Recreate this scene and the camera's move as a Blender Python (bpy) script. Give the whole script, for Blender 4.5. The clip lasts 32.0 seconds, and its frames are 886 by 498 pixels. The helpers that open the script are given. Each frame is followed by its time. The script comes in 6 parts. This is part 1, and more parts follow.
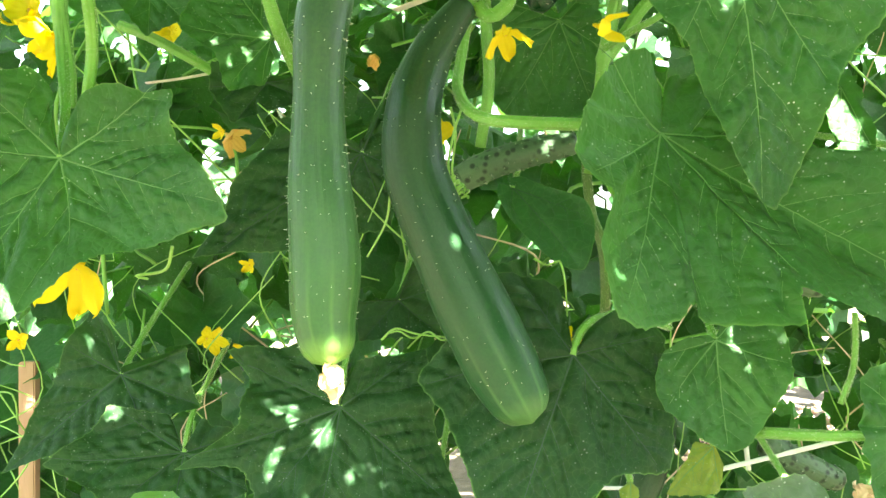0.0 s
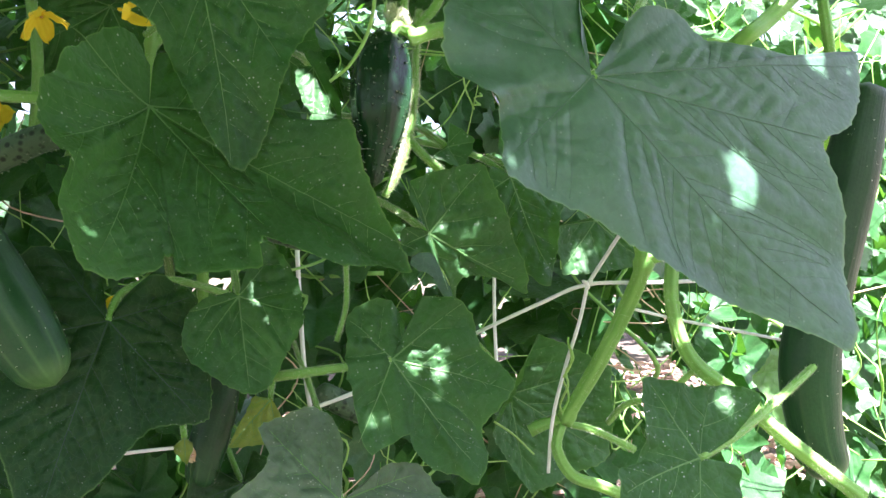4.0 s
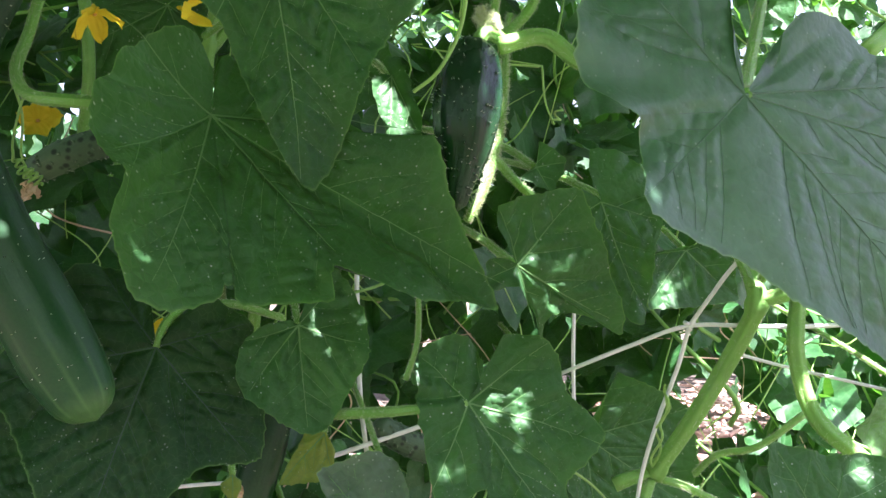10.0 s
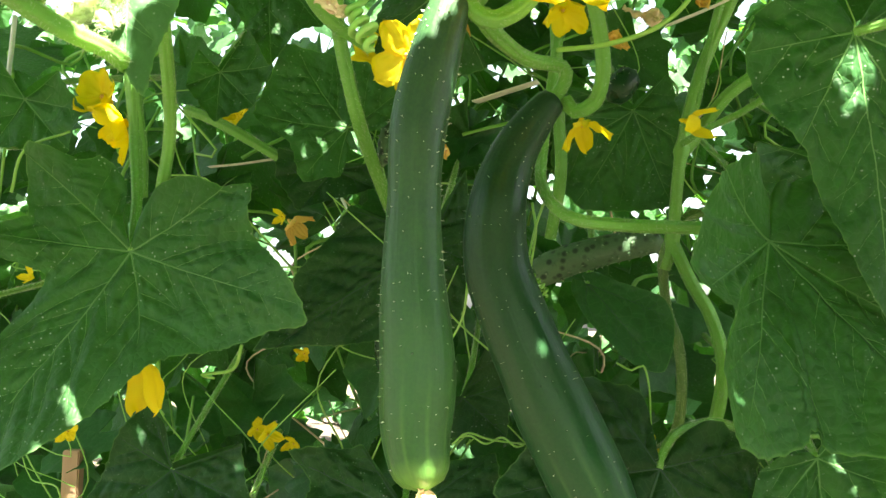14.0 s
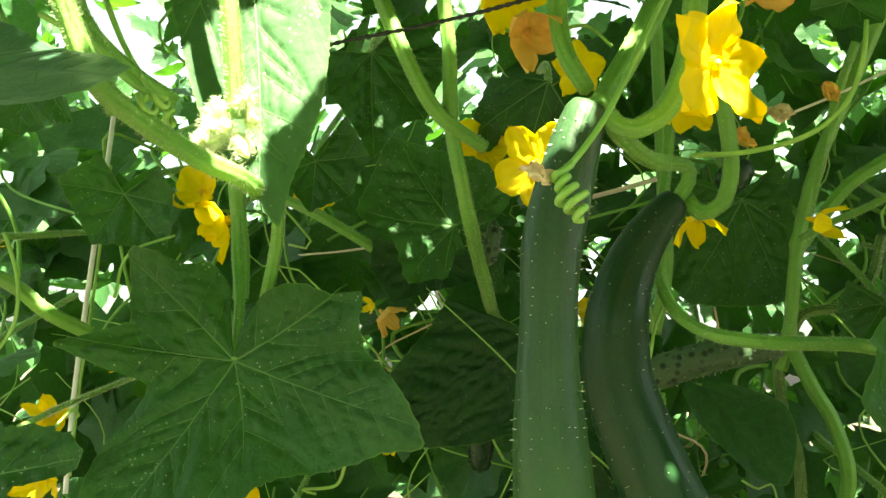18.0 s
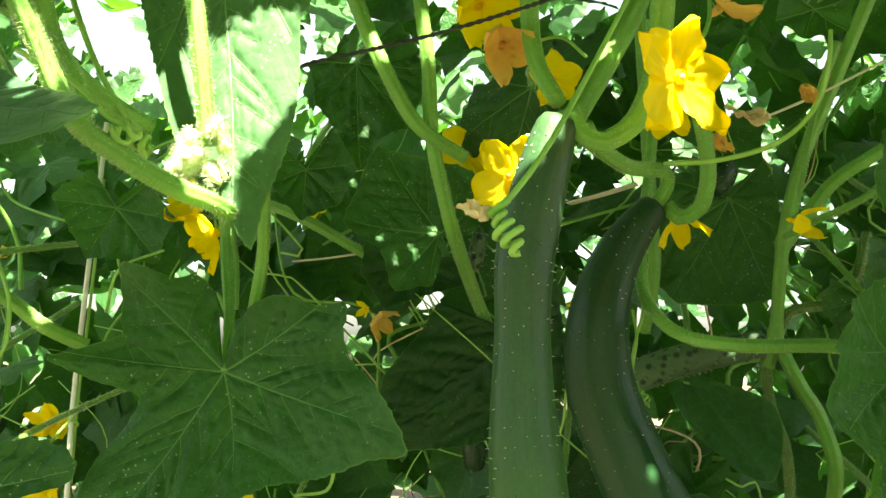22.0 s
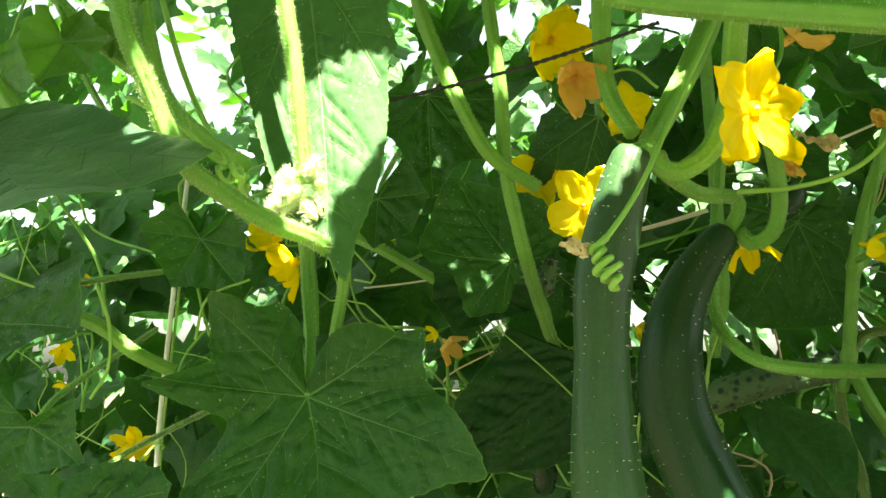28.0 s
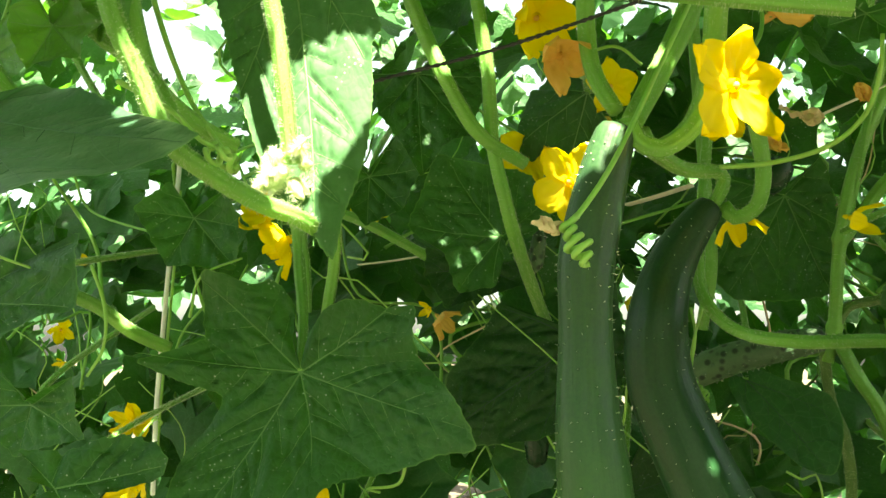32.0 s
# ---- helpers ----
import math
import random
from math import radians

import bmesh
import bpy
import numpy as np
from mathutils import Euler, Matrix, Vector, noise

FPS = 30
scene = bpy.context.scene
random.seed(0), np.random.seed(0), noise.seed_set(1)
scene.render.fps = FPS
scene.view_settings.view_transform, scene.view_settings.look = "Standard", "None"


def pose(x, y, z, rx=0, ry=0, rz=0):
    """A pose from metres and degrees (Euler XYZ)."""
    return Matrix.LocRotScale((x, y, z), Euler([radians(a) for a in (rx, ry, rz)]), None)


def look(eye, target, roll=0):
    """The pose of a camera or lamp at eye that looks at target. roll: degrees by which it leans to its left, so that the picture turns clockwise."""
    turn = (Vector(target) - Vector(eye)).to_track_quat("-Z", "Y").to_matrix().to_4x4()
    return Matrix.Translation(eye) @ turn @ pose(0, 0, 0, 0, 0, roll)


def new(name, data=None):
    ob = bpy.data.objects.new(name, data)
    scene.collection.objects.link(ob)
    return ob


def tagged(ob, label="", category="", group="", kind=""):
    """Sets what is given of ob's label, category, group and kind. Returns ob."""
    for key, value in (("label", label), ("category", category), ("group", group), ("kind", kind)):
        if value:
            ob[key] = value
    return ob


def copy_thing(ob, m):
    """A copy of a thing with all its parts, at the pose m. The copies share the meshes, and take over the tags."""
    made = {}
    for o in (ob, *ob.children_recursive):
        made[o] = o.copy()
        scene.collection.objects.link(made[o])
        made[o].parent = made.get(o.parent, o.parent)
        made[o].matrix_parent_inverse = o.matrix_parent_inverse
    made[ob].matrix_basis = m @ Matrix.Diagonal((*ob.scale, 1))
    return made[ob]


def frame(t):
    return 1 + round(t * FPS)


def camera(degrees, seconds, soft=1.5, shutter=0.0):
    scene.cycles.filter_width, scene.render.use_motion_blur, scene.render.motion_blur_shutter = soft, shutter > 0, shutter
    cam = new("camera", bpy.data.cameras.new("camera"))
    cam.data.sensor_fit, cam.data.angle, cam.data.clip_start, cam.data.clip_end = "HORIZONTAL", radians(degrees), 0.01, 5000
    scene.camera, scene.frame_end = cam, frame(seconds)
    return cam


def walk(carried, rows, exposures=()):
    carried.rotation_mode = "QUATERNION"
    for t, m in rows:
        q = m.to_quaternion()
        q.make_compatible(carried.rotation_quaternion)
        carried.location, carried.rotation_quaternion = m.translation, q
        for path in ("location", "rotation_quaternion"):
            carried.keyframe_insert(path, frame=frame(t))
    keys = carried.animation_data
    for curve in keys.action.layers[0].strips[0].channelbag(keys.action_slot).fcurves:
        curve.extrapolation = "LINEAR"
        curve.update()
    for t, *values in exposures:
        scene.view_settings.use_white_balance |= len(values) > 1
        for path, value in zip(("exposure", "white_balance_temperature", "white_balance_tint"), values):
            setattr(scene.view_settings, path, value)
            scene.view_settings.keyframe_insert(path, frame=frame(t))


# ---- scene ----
cam = camera(52.7, 32.0)
METRES, EYE, TILT, LEAN, TURN = 1.0, 0.8, 0.0, 0.0, 0.0
ROWS = [
    (0.0, 0.0, 0.0, 0.0, -0.0, 0.0, 0.0),
    (0.5, -0.0005, 0.0069, -0.0143, 0.2, -1.72, 0.36),
    (1.0, 0.017, 0.0085, -0.0365, -1.86, -3.39, 0.85),
    (1.5, 0.0275, -0.0047, -0.0456, -4.66, -3.34, 0.85),
    (2.0, 0.0319, -0.0286, -0.0473, -7.65, -2.69, 1.21),
    (2.5, 0.0357, -0.0528, -0.0587, -13.64, -2.35, 1.59),
    (3.0, 0.0625, -0.0869, -0.053, -17.27, -1.13, 1.96),
    (3.5, 0.1359, -0.1055, -0.0385, -18.46, -0.27, 2.46),
    (5.5, 0.1498, -0.063, -0.034, -19.53, -0.81, 3.24),
    (6.0, 0.1011, -0.0503, -0.0285, -20.81, -0.16, 2.51),
    (6.5, 0.0725, -0.034, -0.0301, -21.52, -0.29, 1.94),
    (7.0, 0.0977, -0.0348, -0.0226, -21.15, 0.15, 1.38),
    (7.5, 0.1268, -0.0334, -0.022, -20.28, 0.36, 1.55),
    (8.0, 0.1376, -0.0287, -0.0217, -19.2, 0.11, 1.56),
    (8.5, 0.1488, -0.0279, -0.0246, -18.43, -0.09, 1.46),
    (9.0, 0.1479, -0.0275, -0.0208, -17.03, 0.35, 1.46),
    (9.5, 0.1379, -0.0176, -0.0194, -16.7, 0.33, 1.0),
    (10.0, 0.1328, -0.0101, -0.0181, -16.64, 0.26, 1.08),
    (10.5, 0.1226, -0.0078, -0.0172, -16.27, 0.29, 0.89),
    (11.0, 0.1099, -0.0121, -0.015, -15.6, 0.52, 0.61),
    (11.5, 0.0973, -0.0118, -0.0114, -14.73, 0.97, 0.57),
    (12.0, 0.0768, -0.0127, -0.0069, -13.46, 1.51, 0.35),
    (12.5, 0.0377, -0.0163, -0.0035, -11.69, 1.97, 0.49),
    (13.0, -0.0173, -0.016, 0.0016, -8.81, 2.65, 0.87),
    (13.5, -0.046, 0.0099, 0.0187, -3.41, 3.73, 0.02),
    (14.0, -0.0495, 0.0361, 0.0283, 1.34, 4.29, -1.24),
    (14.5, -0.044, 0.0476, 0.034, 4.23, 4.58, -1.75),
    (15.0, -0.0402, 0.0603, 0.0407, 6.9, 4.97, -2.22),
    (15.5, -0.0444, 0.0779, 0.0423, 8.03, 5.46, -2.58),
    (17.5, -0.0959, 0.0775, 0.0677, 3.99, 6.97, -1.58),
    (18.0, -0.1026, 0.0675, 0.0742, 4.39, 7.41, -2.02),
    (18.5, -0.1021, 0.0672, 0.0763, 4.4, 7.52, -1.95),
    (19.0, -0.0933, 0.0728, 0.0754, 4.32, 7.33, -1.61),
    (19.5, -0.0785, 0.0785, 0.0815, 4.61, 7.48, -1.5),
    (20.0, -0.0742, 0.0811, 0.0841, 5.61, 7.68, -1.72),
    (20.5, -0.0754, 0.0771, 0.0825, 6.61, 7.43, -1.95),
    (21.0, -0.0825, 0.066, 0.0782, 6.79, 6.61, -1.89),
    (21.5, -0.0788, 0.0636, 0.0808, 5.73, 6.3, -1.43),
    (22.0, -0.0802, 0.054, 0.0866, 5.24, 6.82, -1.01),
    (22.5, -0.0838, 0.0573, 0.0879, 5.26, 7.07, -0.88),
    (23.0, -0.0829, 0.0556, 0.0882, 5.83, 7.09, -0.89),
    (23.5, -0.0794, 0.0554, 0.0887, 6.11, 7.05, -1.07),
    (24.0, -0.0741, 0.0582, 0.0879, 6.24, 7.11, -1.11),
    (24.5, -0.0758, 0.0517, 0.0893, 6.83, 7.22, -1.15),
    (26.5, -0.0844, 0.0411, 0.0903, 7.27, 7.54, -1.25),
    (27.0, -0.0867, 0.0333, 0.088, 7.67, 7.67, -1.24),
    (27.5, -0.0934, 0.0305, 0.0868, 8.13, 7.83, -1.18),
    (28.0, -0.0953, 0.0323, 0.0888, 8.63, 8.14, -0.94),
    (28.5, -0.0957, 0.0257, 0.088, 9.25, 8.02, -0.55),
    (29.0, -0.0945, 0.0131, 0.0912, 9.99, 7.86, -0.33),
    (29.5, -0.0959, 0.0032, 0.088, 10.57, 7.57, -0.63),
    (30.0, -0.0947, 0.0025, 0.0854, 10.69, 6.83, -0.74),
    (30.5, -0.0916, 0.0079, 0.0848, 10.39, 6.31, -0.59),
    (31.0, -0.0892, 0.0117, 0.0865, 9.86, 6.3, -0.57),
    (31.5, -0.0884, 0.0161, 0.0882, 9.17, 6.5, -0.62),
    (32.0, -0.0858, 0.0224, 0.0887, 8.65, 6.55, -0.36),
]
EXPOSURES = [(0.0, 5.08, 6950, 6), (1.0, 5.07, 6900, 12), (2.0, 5.05, 6750, 13), (3.0, 4.1, 6100, 27), (6.0, 3.66, 5900, 33), (12.0, 3.62, 6050, 32), (13.0, 4.13, 6600, 16), (15.0, 3.9, 7500, -1), (18.0, 3.7, 7900, -3), (32.0, 3.7, 8000, -6)]
walk(cam, [(t, pose(0, 0, EYE, TILT, LEAN, TURN) @ pose(METRES * x, METRES * y, METRES * z, 90 + pitch, roll, yaw)) for t, x, y, z, yaw, pitch, roll in ROWS], EXPOSURES)

# ---- light ----
SUN_FROM = Vector((0.15, -0.50, 0.86)).normalized()
world = bpy.data.worlds.new("sky")
scene.world = world
world.use_nodes = True
wn = world.node_tree
sky = wn.nodes.new("ShaderNodeTexSky")
sky.sky_type, sky.sun_disc = "NISHITA", False
sky.sun_elevation = math.asin(SUN_FROM.z)
sky.sun_rotation = math.atan2(SUN_FROM.x, SUN_FROM.y)
sky.air_density, sky.dust_density, sky.ozone_density = 0.8, 4.0, 0.5
haze = wn.nodes.new("ShaderNodeHueSaturation")
haze.inputs["Saturation"].default_value = 0.62
wn.links.new(sky.outputs[0], haze.inputs["Color"])
wn.links.new(haze.outputs[0], wn.nodes["Background"].inputs[0])
wn.nodes["Background"].inputs[1].default_value = 0.05
sun_lamp = bpy.data.lights.new("sun", "SUN")
sun_lamp.energy, sun_lamp.angle, sun_lamp.color = 5.0, radians(0.55), (1.0, 0.955, 0.88)
sun = new("sun", sun_lamp)
sun.matrix_world = look(SUN_FROM * 20, (0, 0, 0))

# ---- materials ----
def material(name):
    m = bpy.data.materials.new(name)
    m.use_nodes = True
    nt = m.node_tree
    return m, nt, nt.nodes["Principled BSDF"], nt.nodes["Material Output"]


def node(nt, kind, **inputs):
    n = nt.nodes.new("ShaderNode" + kind)
    for key, value in inputs.items():
        sock = n.inputs[key.replace("_", " ")]
        if hasattr(value, "is_linked"):
            nt.links.new(value, sock)
        else:
            sock.default_value = value
    return n


def ramp(nt, fac, *stops):
    n = nt.nodes.new("ShaderNodeValToRGB")
    while len(n.color_ramp.elements) < len(stops):
        n.color_ramp.elements.new(0.5)
    for e, (p, c) in zip(n.color_ramp.elements, stops):
        e.position, e.color = p, (*c, 1) if len(c) == 3 else c
    nt.links.new(fac, n.inputs[0])
    return n.outputs[0]


def mix(nt, fac, a, b, blend="MIX"):
    n = nt.nodes.new("ShaderNodeMix")
    n.data_type, n.blend_type = "RGBA", blend
    for sock, value in ((n.inputs[0], fac), (n.inputs[6], a), (n.inputs[7], b)):
        if hasattr(value, "is_linked"):
            nt.links.new(value, sock)
        else:
            sock.default_value = (*value, 1) if isinstance(value, tuple) else value
    return n.outputs[2]


def bump(nt, height, strength, distance, normal=None):
    n = node(nt, "Bump", Height=height, Strength=strength, Distance=distance)
    if normal is not None:
        nt.links.new(normal, n.inputs["Normal"])
    return n.outputs[0]


def leaf_material(name, dark, light, through_col, rough=0.43, amount=0.26, specks=0.6, cells=95.0, spec=0.48, sheen=0.05, relief=0.0018, netting=0.24):
    m, nt, bsdf, out = material(name)
    uv = node(nt, "UVMap")
    uv.uv_map = "UVMap"
    rim = node(nt, "UVMap")
    rim.uv_map = "rim"
    flat = uv.outputs[0]
    info = node(nt, "ObjectInfo")
    shift = node(nt, "VectorMath")
    shift.operation = "ADD"
    nt.links.new(flat, shift.inputs[0])
    nt.links.new(info.outputs["Random"], shift.inputs[1])
    flat = shift.outputs[0]
    blotch = node(nt, "TexNoise", Vector=flat, Scale=14.0, Detail=5.0, Roughness=0.6)
    fine = node(nt, "TexNoise", Vector=flat, Scale=160.0, Detail=3.0)
    base = ramp(nt, blotch.outputs[0], (0.32, dark), (0.68, light))
    tone = mix(nt, 0.55, base, ramp(nt, info.outputs["Random"], (0.0, dark), (1.0, light)))
    tone = mix(nt, 0.22, tone, ramp(nt, fine.outputs[0], (0.35, (0.0, 0.01, 0.0)), (0.65, light)))
    wob = node(nt, "TexNoise", Vector=flat, Scale=60.0, Detail=2.0)
    warp = node(nt, "VectorMath")
    warp.operation = "SCALE"
    warp.inputs[3].default_value = 0.007
    nt.links.new(wob.outputs[1], warp.inputs[0])
    warped = node(nt, "VectorMath")
    warped.operation = "ADD"
    nt.links.new(flat, warped.inputs[0])
    nt.links.new(warp.outputs[0], warped.inputs[1])
    cell = nt.nodes.new("ShaderNodeTexVoronoi")
    cell.feature = "DISTANCE_TO_EDGE"
    cell.inputs["Scale"].default_value = cells
    nt.links.new(warped.outputs[0], cell.inputs["Vector"])
    net = ramp(nt, cell.outputs["Distance"], (0.0, (1, 1, 1)), (0.055, (0, 0, 0)))
    wide = nt.nodes.new("ShaderNodeTexVoronoi")
    wide.inputs["Scale"].default_value = cells
    nt.links.new(warped.outputs[0], wide.inputs["Vector"])
    tone = mix(nt, 0.5, tone, mix(nt, 1.0, tone, ramp(nt, wide.outputs["Color"], (0.2, (0.87, 0.87, 0.87)), (0.8, (1.10, 1.10, 1.10))), "MULTIPLY"))
    tone = mix(nt, net, tone, mix(nt, netting, tone, (0.12, 0.29, 0.09)))
    # pale dust and hair specks
    dots = nt.nodes.new("ShaderNodeTexVoronoi")
    dots.inputs["Scale"].default_value = 330.0
    nt.links.new(flat, dots.inputs["Vector"])
    near = ramp(nt, dots.outputs["Distance"], (0.16, (1, 1, 1)), (0.24, (0, 0, 0)))
    some = ramp(nt, dots.outputs["Color"], (0.68, (0, 0, 0)), (0.73, (1, 1, 1)))
    patch = ramp(nt, node(nt, "TexNoise", Vector=flat, Scale=24.0, Detail=2.0).outputs[0], (0.40, (0, 0, 0)), (0.60, (specks, specks, specks)))
    speck = mix(nt, 1.0, mix(nt, 1.0, near, some, "MULTIPLY"), patch, "MULTIPLY")
    tone = mix(nt, speck, tone, (0.55, 0.62, 0.50))
    sep = node(nt, "SeparateXYZ", Vector=rim.outputs[0])
    edge = ramp(nt, sep.outputs[0], (0.986, (0, 0, 0)), (1.0, (0.6, 0.6, 0.6)))
    tone = mix(nt, edge, tone, (0.15, 0.30, 0.075))
    nt.links.new(tone, bsdf.inputs["Base Color"])
    bsdf.inputs["Roughness"].default_value = rough
    bsdf.inputs["Specular IOR Level"].default_value = spec
    bsdf.inputs["Sheen Weight"].default_value = sheen
    bsdf.inputs["Sheen Roughness"].default_value = 0.45
    h1 = bump(nt, cell.outputs["Distance"], 0.9, relief)
    h2 = bump(nt, fine.outputs[0], 0.35, 0.0008, h1)
    h3 = bump(nt, blotch.outputs[0], 0.5, 0.004, h2)
    nt.links.new(h3, bsdf.inputs["Normal"])
    tr = node(nt, "BsdfTranslucent")
    glow = mix(nt, 0.65, mix(nt, net, through_col, (0.10, 0.22, 0.02)), mix(nt, 1.0, through_col, ramp(nt, blotch.outputs[0], (0.3, (0.6, 0.6, 0.6)), (0.7, (1, 1, 1))), "MULTIPLY"))
    nt.links.new(glow, tr.inputs[0])
    both = node(nt, "MixShader", Fac=amount)
    nt.links.new(bsdf.outputs[0], both.inputs[1])
    nt.links.new(tr.outputs[0], both.inputs[2])
    nt.links.new(both.outputs[0], out.inputs[0])
    return m


def plain_material(name, a, b, rough=0.5, scale=60.0, relief=0.4, depth=0.001, amount=0.0, through_col=(0.4, 0.5, 0.1), stretch=None, spec=0.4, metal=0.0):
    """Two tones by noise, with fine relief; amount lets light through."""
    m, nt, bsdf, out = material(name)
    co = node(nt, "TexCoord").outputs["Object"]
    if stretch:
        mp = node(nt, "Mapping", Vector=co, Scale=stretch)
        co = mp.outputs[0]
    big = node(nt, "TexNoise", Vector=co, Scale=scale * 0.25, Detail=4.0)
    small = node(nt, "TexNoise", Vector=co, Scale=scale, Detail=5.0, Roughness=0.65)
    info = node(nt, "ObjectInfo")
    tone = ramp(nt, big.outputs[0], (0.33, a), (0.67, b))
    tone = mix(nt, 0.35, tone, ramp(nt, small.outputs[0], (0.33, a), (0.67, b)))
    tone = mix(nt, 0.3, tone, ramp(nt, info.outputs["Random"], (0.0, a), (1.0, b)))
    nt.links.new(tone, bsdf.inputs["Base Color"])
    bsdf.inputs["Roughness"].default_value = rough
    bsdf.inputs["Specular IOR Level"].default_value = spec
    bsdf.inputs["Metallic"].default_value = metal
    nt.links.new(bump(nt, small.outputs[0], relief, depth), bsdf.inputs["Normal"])
    if amount:
        tr = node(nt, "BsdfTranslucent")
        tr.inputs[0].default_value = (*through_col, 1)
        both = node(nt, "MixShader", Fac=amount)
        nt.links.new(bsdf.outputs[0], both.inputs[1])
        nt.links.new(tr.outputs[0], both.inputs[2])
        nt.links.new(both.outputs[0], out.inputs[0])
    return m


def skin_material(name, dark, mid, pale, stripes, mottled=0.0, rough=0.30):
    """Cucumber skin: u runs round the fruit, v from stem to blossom end."""
    m, nt, bsdf, out = material(name)
    uv = node(nt, "UVMap")
    uv.uv_map = "UVMap"
    sep = node(nt, "SeparateXYZ", Vector=uv.outputs[0])
    co = node(nt, "TexCoord").outputs["Object"]
    n1 = node(nt, "TexNoise", Vector=co, Scale=26.0, Detail=5.0)
    n2 = node(nt, "TexNoise", Vector=co, Scale=420.0, Detail=3.0)
    streak_co = node(nt, "Mapping", Vector=uv.outputs[0], Scale=(13.0, 1.6, 1.0))
    streak = node(nt, "TexNoise", Vector=streak_co.outputs[0], Scale=2.2, Detail=4.0, Roughness=0.6)
    tone = ramp(nt, sep.outputs[1], (0.0, dark), (0.35, dark), (0.80, mid), (0.94, mid), (1.0, pale))
    tone = mix(nt, ramp(nt, streak.outputs[0], (0.45, (0, 0, 0)), (0.72, (0.35, 0.35, 0.35))), tone, mid)
    # pale lines that run up from the blossom end
    line_co = node(nt, "Math")
    nt.links.new(sep.outputs[0], line_co.inputs[0])
    line_co.operation = "MULTIPLY"
    line_co.inputs[1].default_value = 9.0
    frac = node(nt, "Math")
    frac.operation = "PINGPONG"
    nt.links.new(line_co.outputs[0], frac.inputs[0])
    frac.inputs[1].default_value = 0.5
    line = ramp(nt, frac.outputs[0], (0.36, (0, 0, 0)), (0.5, (1, 1, 1)))
    fade = ramp(nt, sep.outputs[1], (0.72, (0, 0, 0)), (0.97, (stripes, stripes, stripes)))
    tone = mix(nt, mix(nt, 1.0, line, fade, "MULTIPLY"), tone, pale)
    tone = mix(nt, 0.06, tone, ramp(nt, n1.outputs[0], (0.35, dark), (0.65, pale)))
    tone = mix(nt, 0.05, tone, ramp(nt, n2.outputs[0], (0.35, dark), (0.65, pale)))
    if mottled:
        wart = nt.nodes.new("ShaderNodeTexVoronoi")
        wart.inputs["Scale"].default_value = 115.0
        nt.links.new(co, wart.inputs["Vector"])
        tone = mix(nt, ramp(nt, wart.outputs["Distance"], (0.22, (mottled, mottled, mottled)), (0.42, (0, 0, 0))), tone, (0.008, 0.020, 0.010))
    nt.links.new(tone, bsdf.inputs["Base Color"])
    nt.links.new(ramp(nt, n1.outputs[0], (0.3, (rough - 0.08,) * 3), (0.7, (rough + 0.14,) * 3)), bsdf.inputs["Roughness"])
    bsdf.inputs["Specular IOR Level"].default_value = 0.30
    n3 = node(nt, "TexNoise", Vector=co, Scale=95.0, Detail=2.0)
    h = bump(nt, n1.outputs[0], 0.25, 0.003)
    h = bump(nt, n3.outputs[0], 0.3, 0.0015, h)
    h = bump(nt, streak.outputs[0], 0.25, 0.003, h)
    nt.links.new(bump(nt, n2.outputs[0], 0.22, 0.0006, h), bsdf.inputs["Normal"])
    return m


LEAF = leaf_material("cucumber_leaf", (0.018, 0.068, 0.022), (0.040, 0.118, 0.040), (0.14, 0.46, 0.03), rough=0.5, spec=0.22, sheen=0.0, cells=150.0, specks=0.8)
LEAF_PALE = leaf_material("cucumber_leaf_young", (0.050, 0.150, 0.038), (0.090, 0.215, 0.064), (0.24, 0.60, 0.04), amount=0.40)
# darker copy of the leaf: shade among the leaves put into the colour
LEAF_SHADED = leaf_material("cucumber_leaf_shaded", (0.008, 0.034, 0.012), (0.018, 0.058, 0.021), (0.08, 0.28, 0.02), amount=0.22, specks=0.35, rough=0.5, spec=0.2, sheen=0.0, relief=0.0010, cells=130.0, netting=0.12)
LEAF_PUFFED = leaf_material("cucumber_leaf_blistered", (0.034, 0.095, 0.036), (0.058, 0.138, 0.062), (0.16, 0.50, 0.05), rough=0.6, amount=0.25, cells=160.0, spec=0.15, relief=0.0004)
LEAF_BLUE = leaf_material("cucumber_leaf_waxy", (0.030, 0.088, 0.050), (0.048, 0.122, 0.068), (0.12, 0.40, 0.05), rough=0.40, amount=0.20, specks=0.2, spec=0.55, sheen=0.10, relief=0.0004, cells=150.0, netting=0.12)
LEAF_GREY = leaf_material("cucumber_leaf_dusty", (0.070, 0.120, 0.072), (0.115, 0.175, 0.115), (0.16, 0.32, 0.05), rough=0.62, amount=0.2, specks=0.7)
LEAF_YELLOW = leaf_material("cucumber_leaf_yellowing", (0.10, 0.20, 0.02), (0.22, 0.31, 0.03), (0.45, 0.52, 0.04), amount=0.35)
# climber leaf colour; also puts shade into the low trellis leaves
LEAF_BEAN_AND_SHADE = leaf_material("climber_leaf", (0.012, 0.068, 0.018), (0.024, 0.105, 0.026), (0.10, 0.36, 0.02), rough=0.42, amount=0.25, specks=0.1, relief=0.0004, spec=0.35)
VEIN = plain_material("leaf_vein", (0.080, 0.21, 0.06), (0.13, 0.28, 0.09), 0.5, 300.0, amount=0.2, through_col=(0.25, 0.45, 0.06))
VEIN_WAXY = plain_material("leaf_vein_waxy", (0.050, 0.120, 0.062), (0.075, 0.155, 0.082), 0.45, 300.0)
